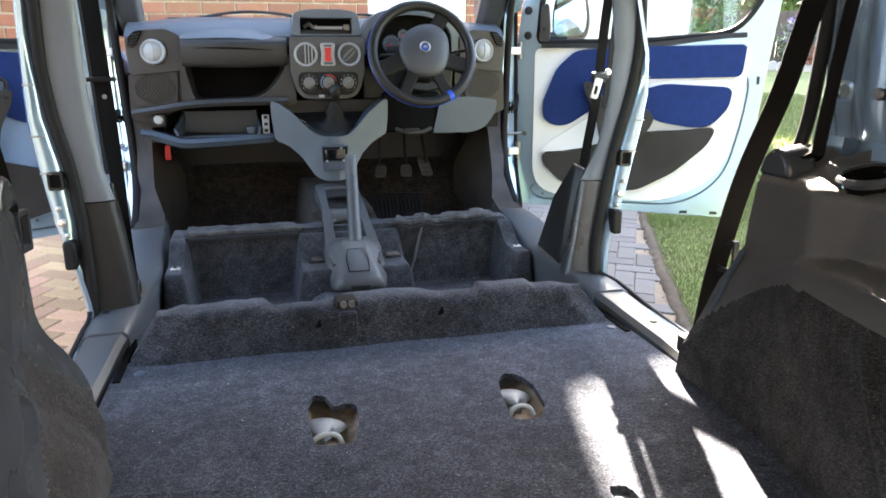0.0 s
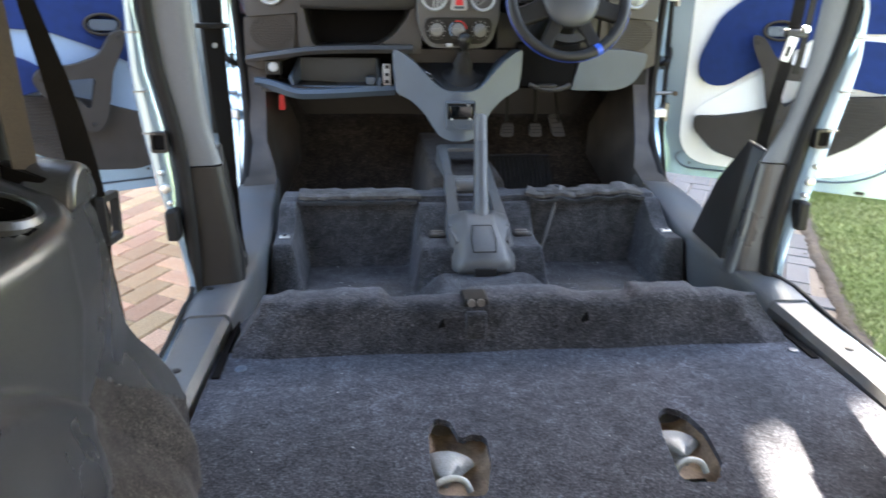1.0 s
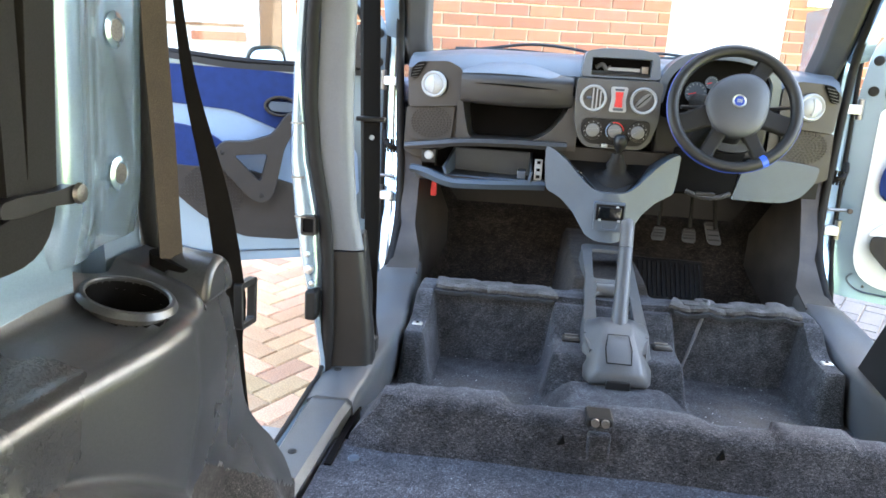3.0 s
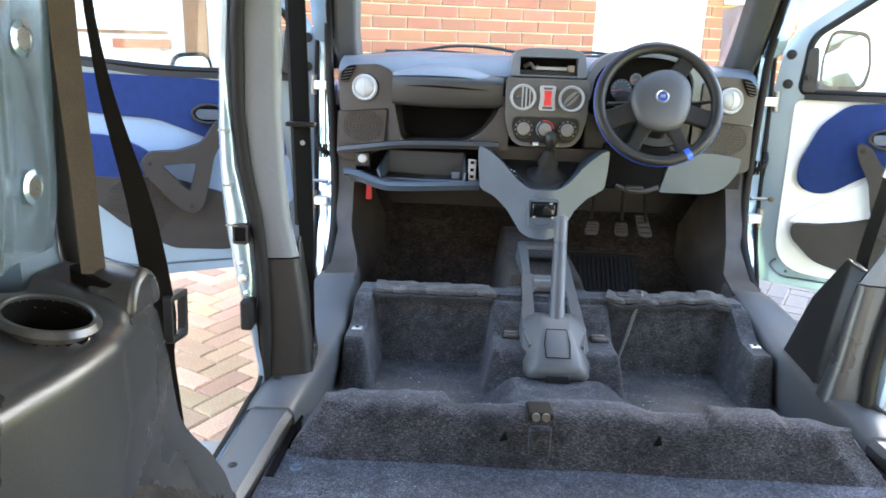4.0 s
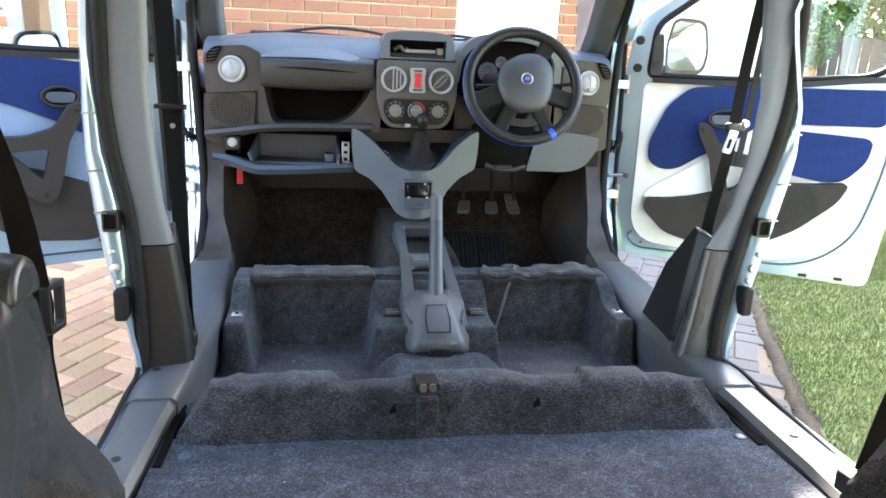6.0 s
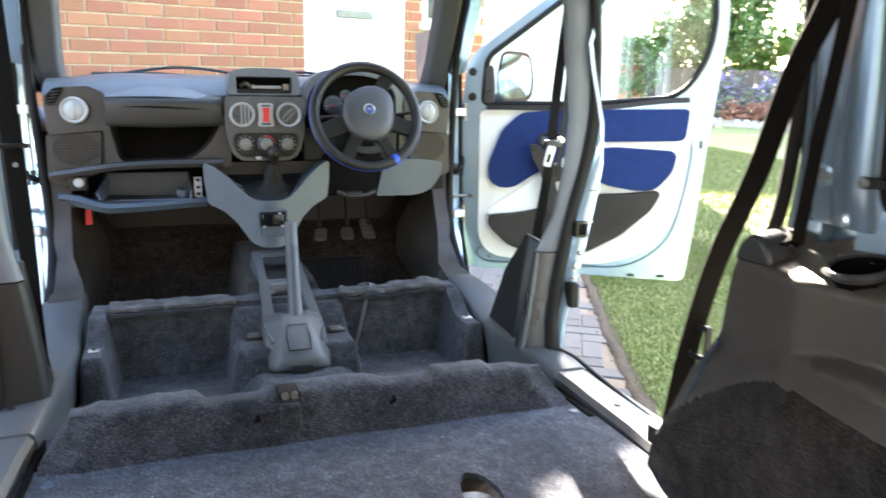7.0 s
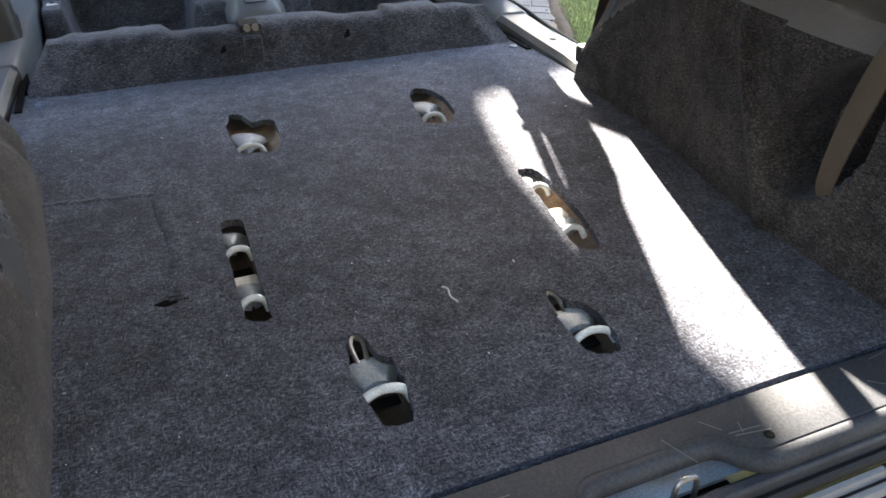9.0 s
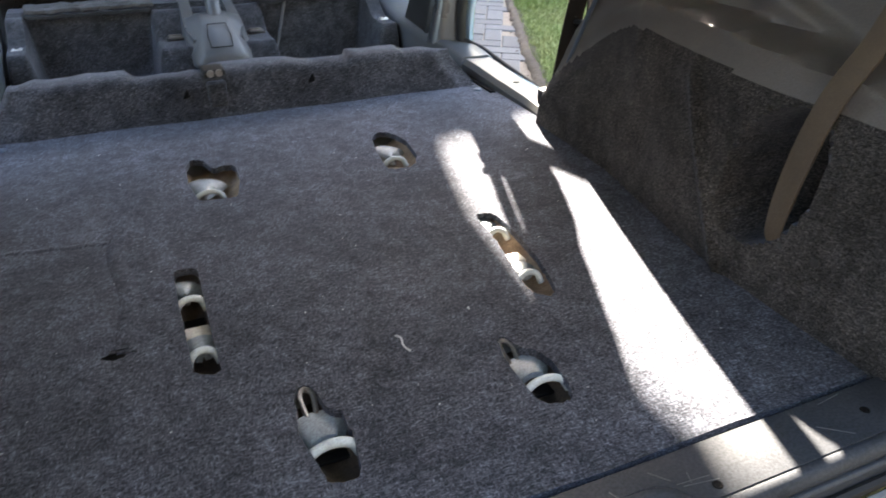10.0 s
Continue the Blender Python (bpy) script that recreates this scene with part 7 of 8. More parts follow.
part("latch_striker", tube(spline([(0.066, -0.572, -0.055), (0.068, -0.572, -0.012), (0.080, -0.572, -0.004), (0.092, -0.572, -0.012), (0.094, -0.572, -0.055)], 5), 0.0030, 8), DARK_STEEL, th, "steel latch hoop")
part("rim_skirt", box(-0.585, 0.560, -0.600, -0.584, -0.075, -0.016), LOADSILL, th, "skirt below the rim", bevel=0.004)
for x, y in ((-0.105, -0.545), (0.187, -0.564), (0.425, -0.545)):
    part("screw", lathe([(0.0005, -0.001), (0.003, 0.0), (0.005, 0.001), (0.006, 0.0)], pose(x, y, 0.0062), 12), VOID, th)
part("rubber_seal", sweep([(-0.56 + 1.10 * i / 20, -0.606, -0.036) for i in range(21)], ring(0, 0, 0.007, 8), up=(0, 0, 1)), RUBBER, th, "black tailgate seal")
for k, y in enumerate((-0.620, -0.634)):
    for i in range(9):
        part("step_rib", sweep([(-0.57 + 0.126 * i + 0.118 * q / 4, y, -0.040 - 0.006 * k) for q in range(5)], [(-0.005, -0.006), (0.005, -0.006), (0.003, 0.005), (-0.003, 0.005)]), MID, th)
rnd = random.Random(77)
for k in range(14):
    x, y, a, ln = rnd.uniform(-0.25, 0.50), rnd.uniform(-0.556, -0.515), rnd.uniform(-1.4, 1.4), rnd.uniform(0.012, 0.05)
    part("scratch", sweep([(x, y, 0.0062), (x + ln * math.cos(a), max(-0.568, min(-0.512, y + ln * math.sin(a))), 0.0062)], [(-0.0004, -0.0003), (0.0004, -0.0003), (0.0003, 0.0003), (-0.0003, 0.0003)]), STACK, th, "pale scratch")
bump_ = thing("rear_bumper", "dark plastic rear bumper below the loading sill", "bumper")
part("bumper", loft([[(x, -0.602, -0.062), (x, -0.78 + 0.06 * step(0.4, 0.8, abs(x)), -0.080), (x, -0.84 + 0.10 * step(0.4, 0.8, abs(x)), -0.12), (x, -0.85 + 0.10 * step(0.4, 0.8, abs(x)), -0.28), (x, -0.70, -0.32)] for x in (-0.80, -0.6, -0.4, 0.0, 0.4, 0.6, 0.80)]), BLACK, bump_, smooth=60)
for s in (-1, 1):
    c = thing("wall_rear_corner", "ice-blue painted rear corner pillar with rubber seal", "pillar", group="rear corners", kind="structure")
    part("corner", loft([[(s * 0.575, -0.590, z), (s * 0.60, -0.625, z), (s * 0.70, -0.66, z), (s * 0.80, -0.64, z), (s * 0.80, -0.58, z), (s * 0.62, -0.57, z)] for z in (-0.10, 0.3, 0.8, 1.27)]), PAINT, c, smooth=50)
    part("seal", tube(spline([(s * 0.500, -0.606, -0.034), (s * 0.560, -0.604, -0.012), (s * 0.586, -0.600, 0.06), (s * 0.596, -0.604, 0.3), (s * 0.590, -0.62, 1.2)], 6), 0.011, 8), RUBBER, c, "black tailgate seal")


# ---- outside: ground, house, garden ----
G0 = -0.55
ground = thing("ground", "level soil under the drive and garden", "ground", Matrix.Identity(4), kind="structure")
part("earth", box(-70, 70, -70, 110, G0 - 0.4, G0 - 0.03), TURF, ground, smooth=0)
EDGE = [(-0.9, -4.0), (0.33, -0.92), (1.33, 1.49), (1.70, 2.42), (1.98, 3.06), (2.7, 4.7), (3.6, 6.6), (6.5, 9.5)]
lawn = thing("lawn", "mown green lawn beside the drive", "lawn", Matrix.Identity(4), kind="structure")
lp = EDGE + [(9, 11), (11.4, 13.5), (13.5, 10.2), (14, -4)]
part("turf", plate([lp], G0 + 0.004, G0 - 0.05, lambda u, w, d: (u, w, d)), TURF, lawn, smooth=0)
soil = thing("soil_edge", "bare crumbly soil along the lawn's edge", "soil", Matrix.Identity(4), kind="stuff")
bm = bmesh.new()
rnd = random.Random(11)
for i in range(260):
    k = rnd.random() * 3.2
    j = 1 + int(k)
    a, b = Vector(EDGE[j]), Vector(EDGE[j + 1])
    p = a.lerp(b, k - int(k)) + Vector((rnd.gauss(0.035, 0.030), rnd.gauss(0, 0.02)))
    r = rnd.uniform(0.002, 0.006)
    bmesh.ops.create_icosphere(bm, subdivisions=1, radius=r, matrix=Matrix.Translation((p.x, p.y, G0 + 0.004)) @ Matrix.Diagonal((1.4, 1, 0.6, 1)))
part("crumbs", bm, SOIL, soil, smooth=0)
bm = bmesh.new()
rows = []
for i in range(120):
    k = 3.2 * i / 119
    j = 1 + int(k)
    a, b = Vector(EDGE[j]), Vector(EDGE[j + 1])
    p = a.lerp(b, k - int(k))
    wl, wr = 0.025 + 0.018 * noise.noise(Vector((i * 0.31, 0, 0))), 0.055 + 0.035 * noise.noise(Vector((i * 0.23, 5, 0)))
    rows.append([bm.verts.new((p.x + q, p.y, G0 + h)) for q, h in ((-wl, -0.004), (-wl * 0.4, 0.008), (wr * 0.3, 0.011), (wr, 0.006))])
for a, b in zip(rows, rows[1:]):
    for q in range(3):
        bm.faces.new((a[q], a[q + 1], b[q + 1], b[q]))
part("soil_strip", lump(bm, 0.006, 25), SOIL, soil)


def edge_x(y):
    for a, b in zip(EDGE, EDGE[1:]):
        if a[1] <= y <= b[1]:
            return a[0] + (b[0] - a[0]) * (y - a[1]) / (b[1] - a[1])
    return 99


def blades(n, x0, x1, y0, y1, h, seed):
    rnd, verts, faces = np.random.default_rng(seed), [], []
    k = 0
    while k < n:
        x, y = rnd.uniform(x0, x1), rnd.uniform(y0, y1)
        if x < edge_x(y) + 0.03 + 0.05 * noise.noise(Vector((x * 4, y * 4, 0))):
            continue
        a, hh, lean = rnd.uniform(0, 6.28), h * rnd.uniform(0.5, 1.2), rnd.uniform(0, 0.6)
        w = rnd.uniform(0.0012, 0.0026) * (1 if h < 0.04 else 2.2)
        c, s = math.cos(a), math.sin(a)
        b = rnd.uniform(0, 6.28)
        i = len(verts)
        verts += [(x - c * w, y - s * w, G0), (x + c * w, y + s * w, G0), (x + math.cos(b) * lean * hh, y + math.sin(b) * lean * hh, G0 + hh)]
        faces.append((i, i + 1, i + 2))
        k += 1
    return verts, faces


grass = thing("grass", "short sunlit grass blades of the lawn", "grass", Matrix.Identity(4), kind="stuff")
for n, area, h, seed in ((170000, (0.6, 3.4, 0.2, 4.2), 0.024, 1), (90000, (1.6, 8.0, 3.0, 10.0), 0.045, 2)):
    v, f = blades(n, *area, h, seed)
    me = bpy.data.meshes.new("blades")
    me.from_pydata(v, [], f)
    me.materials.append(GRASS)
    ob = new("blades", me)
    ob.parent = grass

HOUSE = pose(-0.93, 4.28, 0, 0, 0, 20)
house = thing("wall_house", "red brick house front with pale mortar joints", "house wall", HOUSE, kind="structure")
win_hole = [(2.66, 1.00), (3.27, 1.00), (3.27, 1.80), (2.66, 1.80)]
# Outline above 2.45 m leans out only to shape the floor's sun patch.
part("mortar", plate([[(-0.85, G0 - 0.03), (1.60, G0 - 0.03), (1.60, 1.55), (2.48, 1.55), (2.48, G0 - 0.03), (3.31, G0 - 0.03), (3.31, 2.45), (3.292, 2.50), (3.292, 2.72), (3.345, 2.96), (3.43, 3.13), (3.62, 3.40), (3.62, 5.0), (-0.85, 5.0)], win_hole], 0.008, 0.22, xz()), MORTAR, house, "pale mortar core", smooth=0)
part("flank", box(3.10, 3.31, 0.22, 2.5, G0, 2.45), MORTAR, house, smooth=0)
part("roof", box(-8.0, 3.62, 0.0, 6.2, 5.0, 5.2), ROOFTILE, house, smooth=0)


def brick_mesh(w, seed):
    rnd = random.Random(seed)
    bm = box(-w / 2, w / 2, 0.0, 0.03, 0, 0.065)
    bmesh.ops.bevel(bm, geom=[e for e in bm.edges if all(v.co.y < 0.001 for v in e.verts)], offset=0.003, segments=1, affect="EDGES")
    for v in bm.verts:
        v.co += Vector((rnd.uniform(-1, 1), rnd.uniform(-1, 1) * 0.7, rnd.uniform(-1, 1))) * 0.0015
    me = bpy.data.meshes.new("brick")
    bm.to_mesh(me)
    bm.free()
    me.materials.append(BRICK)
    return me


rnd = random.Random(3)
near, rest = [], []
for c in range(-1, 73):
    z = G0 + 0.005 + 0.075 * c
    u = -0.85 + (0.0 if c % 2 else -0.1125)
    while u < 3.31:
        lo, hi = max(u, -0.85), min(u + 0.215, 3.312)
        spans = [(lo, hi)]
        if z < 1.55:
            spans = [(a, b) for lo_, hi_ in spans for a, b in ((lo_, min(hi_, 1.595)), (max(lo_, 2.485), hi_))]
        if 0.94 < z < 1.79:
            spans = [(a, b) for lo_, hi_ in spans for a, b in ((lo_, min(hi_, 2.655)), (max(lo_, 3.275), hi_))]
        # Upper courses stop inside that sun-shaping outline.
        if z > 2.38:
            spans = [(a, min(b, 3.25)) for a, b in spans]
        for a, b in spans:
            if b - a > 0.03:
                (near if 0.47 < z < 1.42 and a > -0.86 else rest).append(((a + b) / 2, z, b - a))
        u += 0.225
full = [brick_mesh(0.215, k) for k in range(6)]
cut = {}
for u, z, w in near:
    if abs(w - 0.215) < 0.002:
        me = rnd.choice(full)
    else:
        key = round(w, 2)
        me = cut.setdefault(key, brick_mesh(w, key * 100))
    ob = new("brick", me)
    ob.parent = house
    ob.location = (u, -0.0022 + rnd.uniform(-0.001, 0.001), z)
bm = bmesh.new()
for u, z, w in rest:
    box(u - w / 2, u + w / 2, -0.0025, 0.02, z, z + 0.065, bm)
part("far_bricks", bm, BRICK, house, "remaining red bricks of the wall", smooth=0)["kind"] = "stuff"

hd = thing("door_1", "white house door in a plain white frame", "door", HOUSE, kind="structure")
part("frame", plate([[(1.60, G0), (2.48, G0), (2.48, 1.55), (1.60, 1.55)], [(1.67, G0 + 0.03), (2.41, G0 + 0.03), (2.41, 1.48), (1.67, 1.48)]], 0.004, 0.09, xz()), UPVC, hd, bevel=0.006)
part("leaf", box(1.67, 2.41, 0.035, 0.08, G0 + 0.03, 1.48), UPVC, hd)
for z0, z1 in ((-0.40, 0.30), (0.42, 0.95)):
    part("panel", plate([rounded([(1.76, z0), (2.32, z0), (2.32, z1), (1.76, z1)], 0.02, 2), rounded([(1.79, z0 + 0.03), (2.29, z0 + 0.03), (2.29, z1 - 0.03), (1.79, z1 - 0.03)], 0.02, 2)], 0.028, 0.036, xz()), UPVC, hd)
part("letterbox", box(1.88, 2.20, 0.022, 0.036, 1.02, 1.075), DARK_STEEL, hd, "brushed letter plate", bevel=0.006)
part("handle", tube([(2.34, 0.0, 0.58), (2.34, 0.0, 0.44)], 0.012, 10), BRIGHT, hd)
hw = thing("window_4", "white framed house window with a projecting sill", "window", HOUSE, kind="structure")
part("window_frame", plate([win_hole, [(2.72, 1.06), (2.94, 1.06), (2.94, 1.74), (2.72, 1.74)], [(2.99, 1.06), (3.21, 1.06), (3.21, 1.74), (2.99, 1.74)]], 0.02, 0.08, xz()), UPVC, hw, bevel=0.008)
for a, b in ((2.72, 2.94), (2.99, 3.21)):
    part("pane", box(a, b, 0.045, 0.050, 1.06, 1.74), TINT, hw)
part("window_sill", box(2.62, 3.31, -0.06, 0.08, 0.965, 1.0), UPVC, hw, bevel=0.006)

# Screen wall added to shade the lawn and cut the floor's sun patch.
wing = thing("wall_sun_screen", "white screen wall added behind the brick house to shade the lawn", "house wall", HOUSE, kind="structure")
part("wall", box(3.40, 8.4, 2.5, 2.9, G0, 4.475), RENDER_WHITE, wing, smooth=0)

gar = thing("wall_garage", "white rendered garage front with a brown timber post", "garage wall", HOUSE, kind="structure")
part("wall", box(-7.5, -0.86, 0.03, 0.25, G0, 5.0), RENDER_WHITE, gar, smooth=0)
part("garage_door", box(-3.6, -1.20, 0.012, 0.05, G0, 1.40), UPVC, gar, bevel=0.004)
for k in range(9):
    part("door_groove", box(-3.6, -1.20, 0.006, 0.014, -0.42 + 0.20 * k, -0.41 + 0.20 * k), UPVC, gar)
part("timber_post", box(-1.06, -0.93, -0.05, 0.04, 0.30, 1.90), TIMBER, gar, "brown timber post", bevel=0.006)
part("post_foot", lump(box(-1.08, -0.91, -0.07, 0.04, 0.20, 0.30), 0.008, 20), BRICK, gar)
part("shadow_gap", box(-2.2, -1.15, -0.006, 0.008, 0.655, 0.672), TIMBER, gar)
part("brick_patch", box(-1.45, -1.14, -0.010, 0.012, 0.575, 0.625), BRICK, gar)

# neighbour's house across the lawn
def neighbour():
    t = thing("neighbour_house", "far house with brick base and sunlit cream upper wall", "house", pose(7.0, 17.5, 0, 0, 0, -32))
    part("brick_base", box(-4.2, 4.2, 0, 6, G0 - 0.1, 0.75), BRICK, t, "red brick base", smooth=0)
    part("wall", box(-4.2, 4.2, 0.03, 5.97, 0.75, 5.0), RENDER_CREAM, t, "cream rendered wall", smooth=0)
    part("roof", loft([[(-4.6, -0.5, 4.9), (4.6, -0.5, 4.9), (4.6, 6.5, 4.9), (-4.6, 6.5, 4.9)], [(-4.4, 3.0, 7.0), (4.4, 3.0, 7.0), (4.4, 3.1, 7.0), (-4.4, 3.1, 7.0)]]), ROOFTILE, t, smooth=0)
    for x, z, w, h in ((-2.6, 0.05, 1.1, 0.6), (0.4, 0.05, 1.1, 0.6), (-2.6, 2.4, 1.4, 1.2), (1.6, 2.4, 1.4, 1.2)):
        win = part("window", plate([[(x, z), (x + w, z), (x + w, z + h), (x, z + h)]] + [[(x + 0.06 + k * w / 3, z + 0.06), (x + w / 3 - 0.03 + k * w / 3, z + 0.06), (x + w / 3 - 0.03 + k * w / 3, z + h - 0.06), (x + 0.06 + k * w / 3, z + h - 0.06)] for k in range(3)], -0.04, 0.05, xz()), UPVC, t, "white three-light window", smooth=0)
        part("pane", box(x + 0.03, x + w - 0.03, -0.01, 0.02, z + 0.03, z + h - 0.03), TINT, win, smooth=0)
    part("downpipe", tube([(2.6, -0.08, G0), (2.6, -0.08, 4.9)], 0.05, 8), TIMBER, t)
    return t


neighbour()


def leaf_cloud(n, centre, radii, size, seed, flat=0.0):
    """Many small leaves in an uneven crown with gaps."""
    rnd = np.random.default_rng(seed)
    verts, faces = [], []
    c, r = np.array(centre), np.array(radii)
    k = 0
    while k < n:
        d = rnd.normal(size=3)
        d /= np.linalg.norm(d)
        rad = rnd.uniform(0.35, 1.0) ** 0.5
        bump = 0.72 + 0.42 * noise.noise(Vector(d * 2.3 + seed))
        p = c + d * r * rad * bump
        if noise.noise(Vector(p * (1.6 / max(r)) * 2 + seed)) < -0.18:
            continue
        a = rnd.normal(size=3)
        a /= np.linalg.norm(a)
        b = np.cross(a, rnd.normal(size=3))
        b /= np.linalg.norm(b)
        s = size * rnd.uniform(0.6, 1.3)
        i = len(verts)
        verts += [tuple(p - a * s), tuple(p + b * s * 0.5), tuple(p + a * s), tuple(p - b * s * 0.5)]
        faces.append((i, i + 1, i + 2, i + 3))
        k += 1
    me = bpy.data.meshes.new("leaves")
    me.from_pydata(verts, [], faces)
    return me


def plant(name, label, category, x, y, h, rx, rz, n, size, leaf, seed, flowers=None, trunk=True):
    t = thing(name, label, category, Matrix.Translation((x, y, G0)))
    if trunk:
        line = spline([(0, 0, -0.05), (0.05 * h * 0.3, 0.02, h * 0.25), (-0.03, 0.03, h * 0.5), (0.02, 0, h * 0.8)], 4)
        part("trunk", sweep(line, lambda k: ring(0, 0, 0.035 * h * 0.6 * (1 - 0.75 * k), 8), up=(0, 1, 0)), BARK, t)
        for k in range(5):
            a = k * 1.26 + seed
            part("limb", sweep(spline([(0, 0, h * (0.3 + 0.08 * k)), (rx * 0.35 * math.cos(a), rx * 0.35 * math.sin(a), h * (0.45 + 0.08 * k)), (rx * 0.7 * math.cos(a), rx * 0.7 * math.sin(a), h * (0.55 + 0.08 * k))], 3), lambda q: ring(0, 0, 0.012 * h * (1 - 0.7 * q), 6), up=(0.3, 0.2, 1)), BARK, t)
    me = leaf_cloud(n, (0, 0, h - rz if trunk else rz * 0.8), (rx, rx, rz), size, seed)
    me.materials.append(leaf)
    ob = new("crown", me)
    ob.parent = t
    if flowers:
        me = leaf_cloud(n // 3, (0, 0, rz), (rx * 0.95, rx * 0.95, rz * 0.95), size * 0.8, seed + 50)
        me.materials.append(flowers)
        ob = new("blossom", me)
        ob.parent = t
    return t


plant("tree", "leafy green garden tree behind the flower bed", "tree", 13.2, 16.0, 4.6, 1.7, 1.9, 5200, 0.09, LEAF, 1)
plant("tree", "leafy green garden tree beside the far fence", "tree", 16.2, 14.6, 5.2, 1.9, 2.3, 5200, 0.10, LEAF, 2)
plant("tree", "dark leafy tree at the garden's end", "tree", 18.5, 12.0, 5.0, 2.0, 2.2, 4200, 0.11, LEAF, 3)
plant("shrub", "rounded green shrub before the neighbour's house", "shrub", 10.0, 15.2, 2.3, 1.0, 1.0, 2600, 0.06, LEAF, 4)
plant("shrub", "low yellow-green shrub by the brick base", "shrub", 8.2, 14.6, 0.9, 0.9, 0.5, 1600, 0.05, LEAF_GREY, 5, trunk=False)
plant("shrub", "low yellow-green shrub by the brick base", "shrub", 6.6, 14.8, 0.9, 1.0, 0.45, 1600, 0.05, LEAF_GREY, 6, trunk=False)
for i, (x, y) in enumerate(((12.0, 14.2), (12.7, 13.3), (13.1, 12.4), (13.3, 11.6))):
    plant("flower_clump", "grey-green clump with purple flowers in the border", "flowers", x, y, 1.3, 0.75, 0.75, 1500, 0.05, LEAF_GREY, 10 + i, FLOWER, trunk=False)
plant("rose_bush", "green bush with red blooms in the border", "bush", 14.3, 12.6, 2.4, 0.7, 0.8, 1500, 0.06, LEAF, 31)
plant("red_blooms", "cluster of red blooms on a bush", "flowers", 14.1, 12.6, 1.9, 0.22, 0.2, 120, 0.08, FLOWER_RED, 32, trunk=False).location.z = 1.1
HEUCHERA = mat("russet_leaves", (0.22, 0.09, 0.06), 0.7, second=(0.30, 0.14, 0.09), scale=2.5, fine=25, spread=0.4)
for i in range(9):
    plant("low_plant", "low russet bedding plant behind the stone edging", "plant", 11.55 + 0.20 * i + 0.1 * (i % 2), 13.3 - 0.30 * i, 0.4, 0.38, 0.36, 500, 0.05, HEUCHERA, 60 + i, trunk=False)
edging = thing("bed_edging", "scalloped grey stone edging of the flower bed", "edging", Matrix.Identity(4))
for i in range(26):
    a = Vector((10.9, 14.3)).lerp(Vector((13.2, 9.6)), i / 26)
    part("edging_stone", lathe([(0.0005, 0.06), (0.10, 0.05), (0.125, 0.0), (0.125, -0.06), (0.0005, -0.06)], Matrix.Translation((a.x, a.y, G0 + 0.05)) @ pose(0, 0, 0, 90, 0, -64) @ Matrix.Diagonal((1, 1.1, 0.6, 1)), 14), STONE, edging)
bed = thing("flower_bed", "dark soil bed behind the stone edging", "flower bed", Matrix.Identity(4), kind="structure")
part("soil", plate([[(10.95, 14.3), (13.25, 9.6), (15.5, 10.5), (13.5, 15.6)]], G0 + 0.02, G0 - 0.04, lambda u, w, d: (u, w, d)), SOIL, bed, smooth=0)
fence = thing("fence", "weathered dark timber garden fence behind the bed", "fence", Matrix.Identity(4))
for i in range(44):
    a = Vector((11.0, 17.6)).lerp(Vector((17.2, 9.8)), i / 44)
    part("board", box(-0.108, 0.108, -0.012, 0.012, 0, 1.25 + 0.02 * math.sin(i * 3.7)), FENCE, fence, m=Matrix.Translation((a.x, a.y, G0)) @ pose(0, 0, 0, 0, 0, -51.5), smooth=0)
hedge = thing("hedge", "tall clipped hedge closing the garden far off", "hedge", Matrix.Identity(4), kind="stuff")
for i in range(9):
    me = leaf_cloud(2200, (13.0 + 1.6 * i, 24.0 - 2.4 * i, 1.2), (2.0, 2.0, 2.0), 0.16, 80 + i)
    me.materials.append(LEAF)
    ob = new("foliage", me)
    ob.parent = hedge
wall_far = thing("wall_far", "pale house wall closing the street side behind the van", "house wall", pose(0, -9, 0), kind="structure")
part("wall", box(-14, 14, -0.3, 0, G0, 2.6), RENDER_WHITE, wall_far, smooth=0)

# ---- block paving ----
pave = thing("pavement", "buff and red block paving laid in herringbone", "paving", Matrix.Identity(4), kind="structure")
pp = [(e[0] - 0.01, e[1]) for e in EDGE] + [(6.5, 12), (-14, 12), (-14, -4.0)]
part("bedding", plate([pp], G0 - 0.008, G0 - 0.06, lambda u, w, d: (u, w, d)), JOINT, pave, smooth=0)
PR = pose(0, 0, 0, 0, 0, 61)


def paver_mesh(seed, material):
    rnd = random.Random(seed)
    bm = box(0.0022, 0.1978, 0.0022, 0.0978, -0.05, 0)
    bmesh.ops.bevel(bm, geom=[e for e in bm.edges if all(v.co.z > -0.001 for v in e.verts)], offset=0.005, segments=1, affect="EDGES")
    for v in bm.verts:
        v.co += Vector((rnd.uniform(-1, 1), rnd.uniform(-1, 1), rnd.uniform(-0.4, 0.4))) * 0.0015
    me = bpy.data.meshes.new("paver")
    bm.to_mesh(me)
    bm.free()
    me.materials.append(material)
    return me


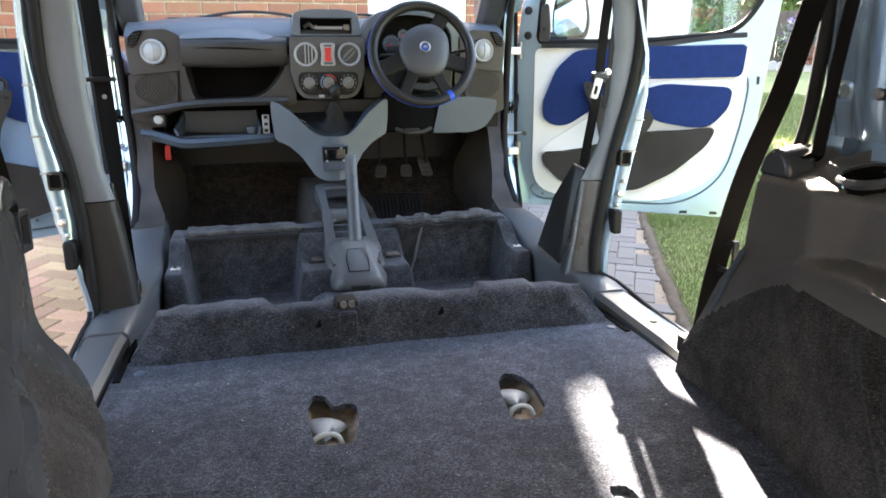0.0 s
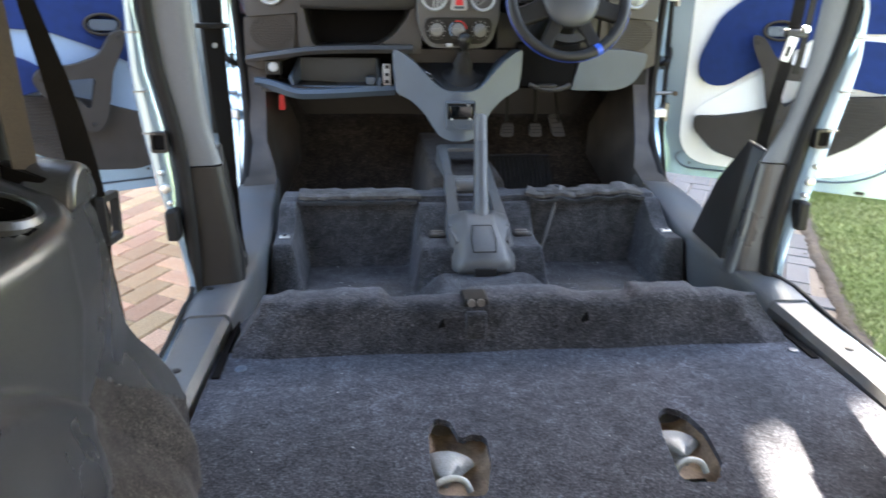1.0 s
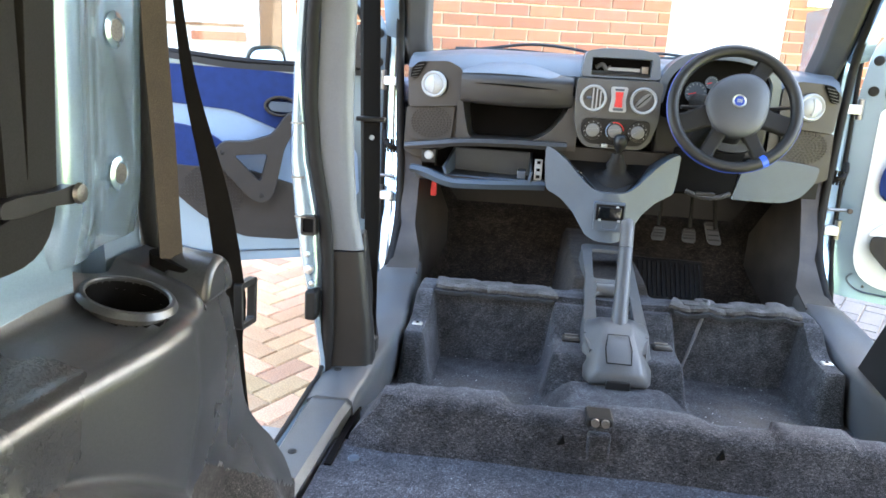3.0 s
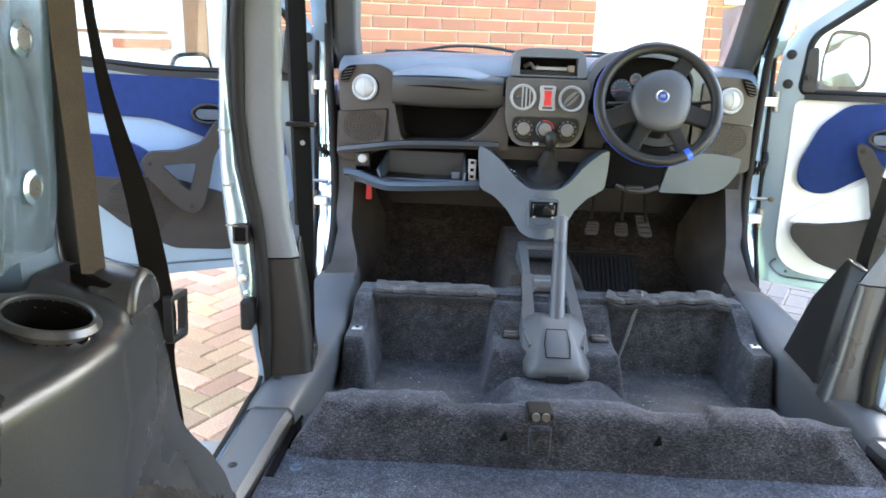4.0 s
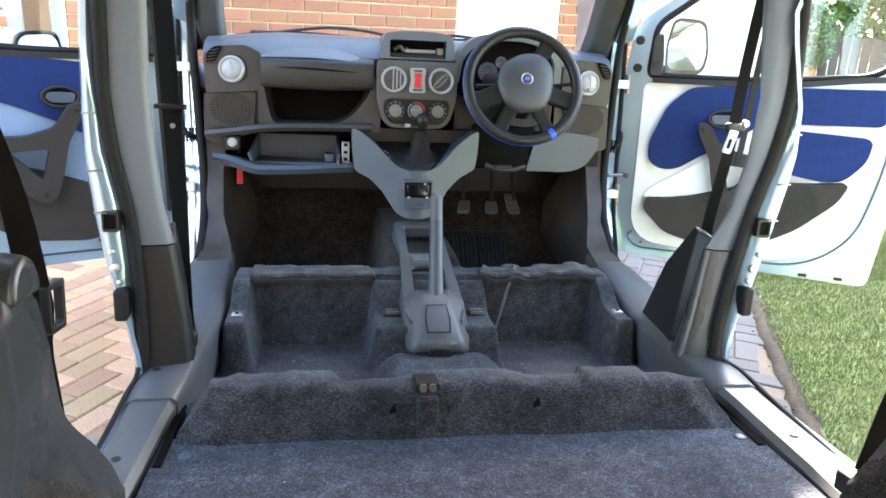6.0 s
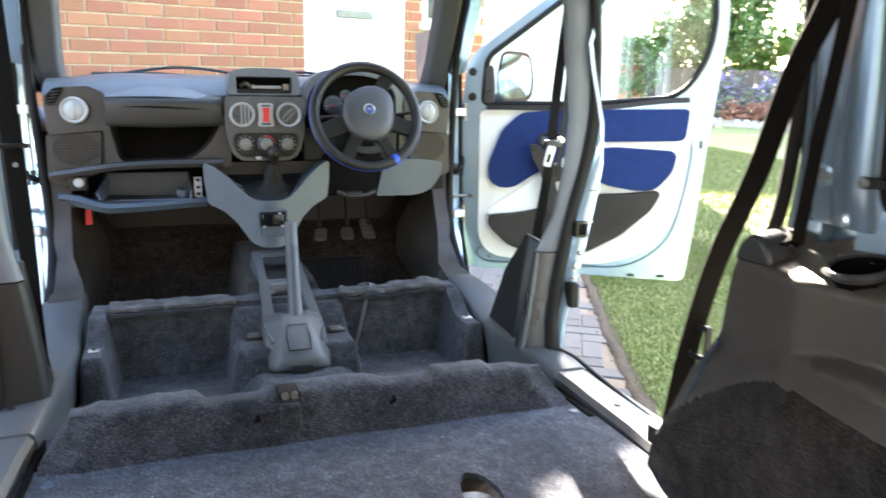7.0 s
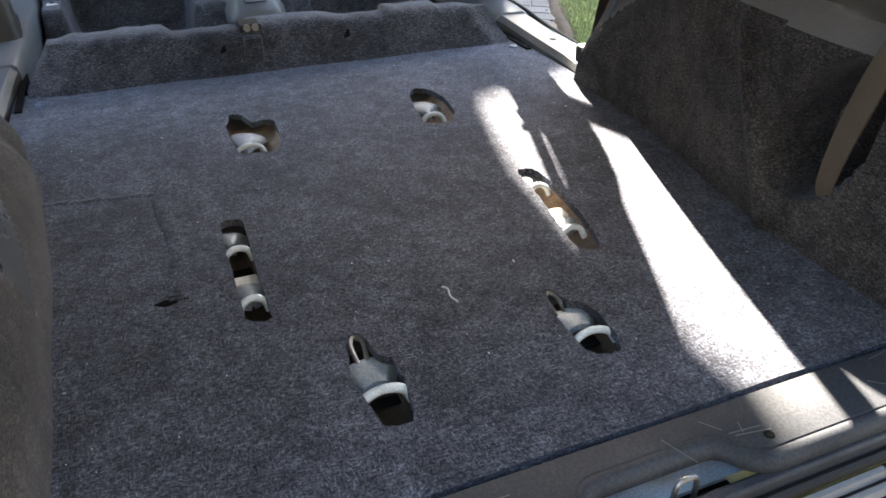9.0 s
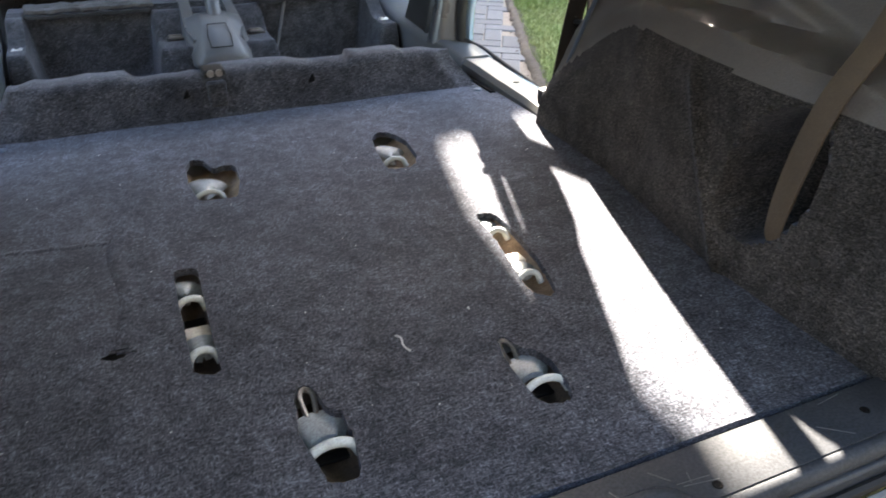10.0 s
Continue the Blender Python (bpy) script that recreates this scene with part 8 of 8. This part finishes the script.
kinds = [paver_mesh(k, PAVER) for k in range(5)]
greys = [paver_mesh(k + 20, PAVER_GREY) for k in range(4)]
rnd = random.Random(8)
far, count = bmesh.new(), 0
cand = []
for a in range(-60, 61):
    for b in range(-60, 61):
        r = (a - b) % 4
        if r not in (0, 3):
            continue
        m = PR @ Matrix.Translation((a * 0.1, b * 0.1, G0))
        if r == 3:
            m = m @ pose(0.1, 0, 0, 0, 0, 90)
        p = m @ Vector((0.1, 0.05, 0))
        if not (-4.5 < p.x < 2.2 and -1.2 < p.y < 5.2) or p.x > edge_x(p.y) - 0.035 or abs(p.x) < 0.6 and p.y < 3.0:
            continue
        if (HOUSE.inverted() @ p).y > -0.05:
            continue
        cand.append((m, p))
cand.sort(key=lambda c: (c[1].x < 0, c[1].length))
far_grey = bmesh.new()
for m, p in cand:
    close = (-1.9 < p.x < -0.85 and 1.1 < p.y < 3.6) or (0.85 < p.x < 2.2 and 0.7 < p.y < 3.4)
    if close and count < 300:
        ob = new("paver", rnd.choice(greys if p.x > 0 else kinds))
        ob.matrix_basis = m @ Matrix.Translation((0, 0, rnd.uniform(-0.002, 0.001)))
        ob.parent = pave
        count += 1
    else:
        pile = far_grey if p.x > 0.6 else far
        n0 = len(pile.verts)
        box(0.0025, 0.1975, 0.0025, 0.0975, -0.03, -0.001, pile)
        pile.verts.ensure_lookup_table()
        for v in pile.verts[n0:]:
            v.co = m @ v.co
part("far_pavers", far, PAVER, pave, "remaining paving blocks", smooth=0)["kind"] = "stuff"
part("grey_pavers", far_grey, PAVER_GREY, pave, "remaining grey paving blocks", smooth=0)["kind"] = "stuff"

# ---- unseen ground and screen added behind the van to dim its rear ----
# Dark ground added so that less light bounces in at the back.
road = thing("road", "unseen dark ground behind the van, added to cut bounced light", "road", Matrix.Identity(4), kind="structure")
part("dark_ground", box(-14, 14, -7.4, -2.3, G0 - 0.05, G0 + 0.014), DARK_GROUND, road, smooth=0)
# Dark screen out of view; it blocks the low sky at the tailgate.
back = thing("street_screen", "tall unseen dark screen behind the van that dims the tailgate light", "hedge", pose(0, -7.5, 0), kind="structure")
part("foliage", box(-14, 14, -0.8, 0, G0, 6.5), SCREEN_DARK, back, "plain dark face of the screen", smooth=0)
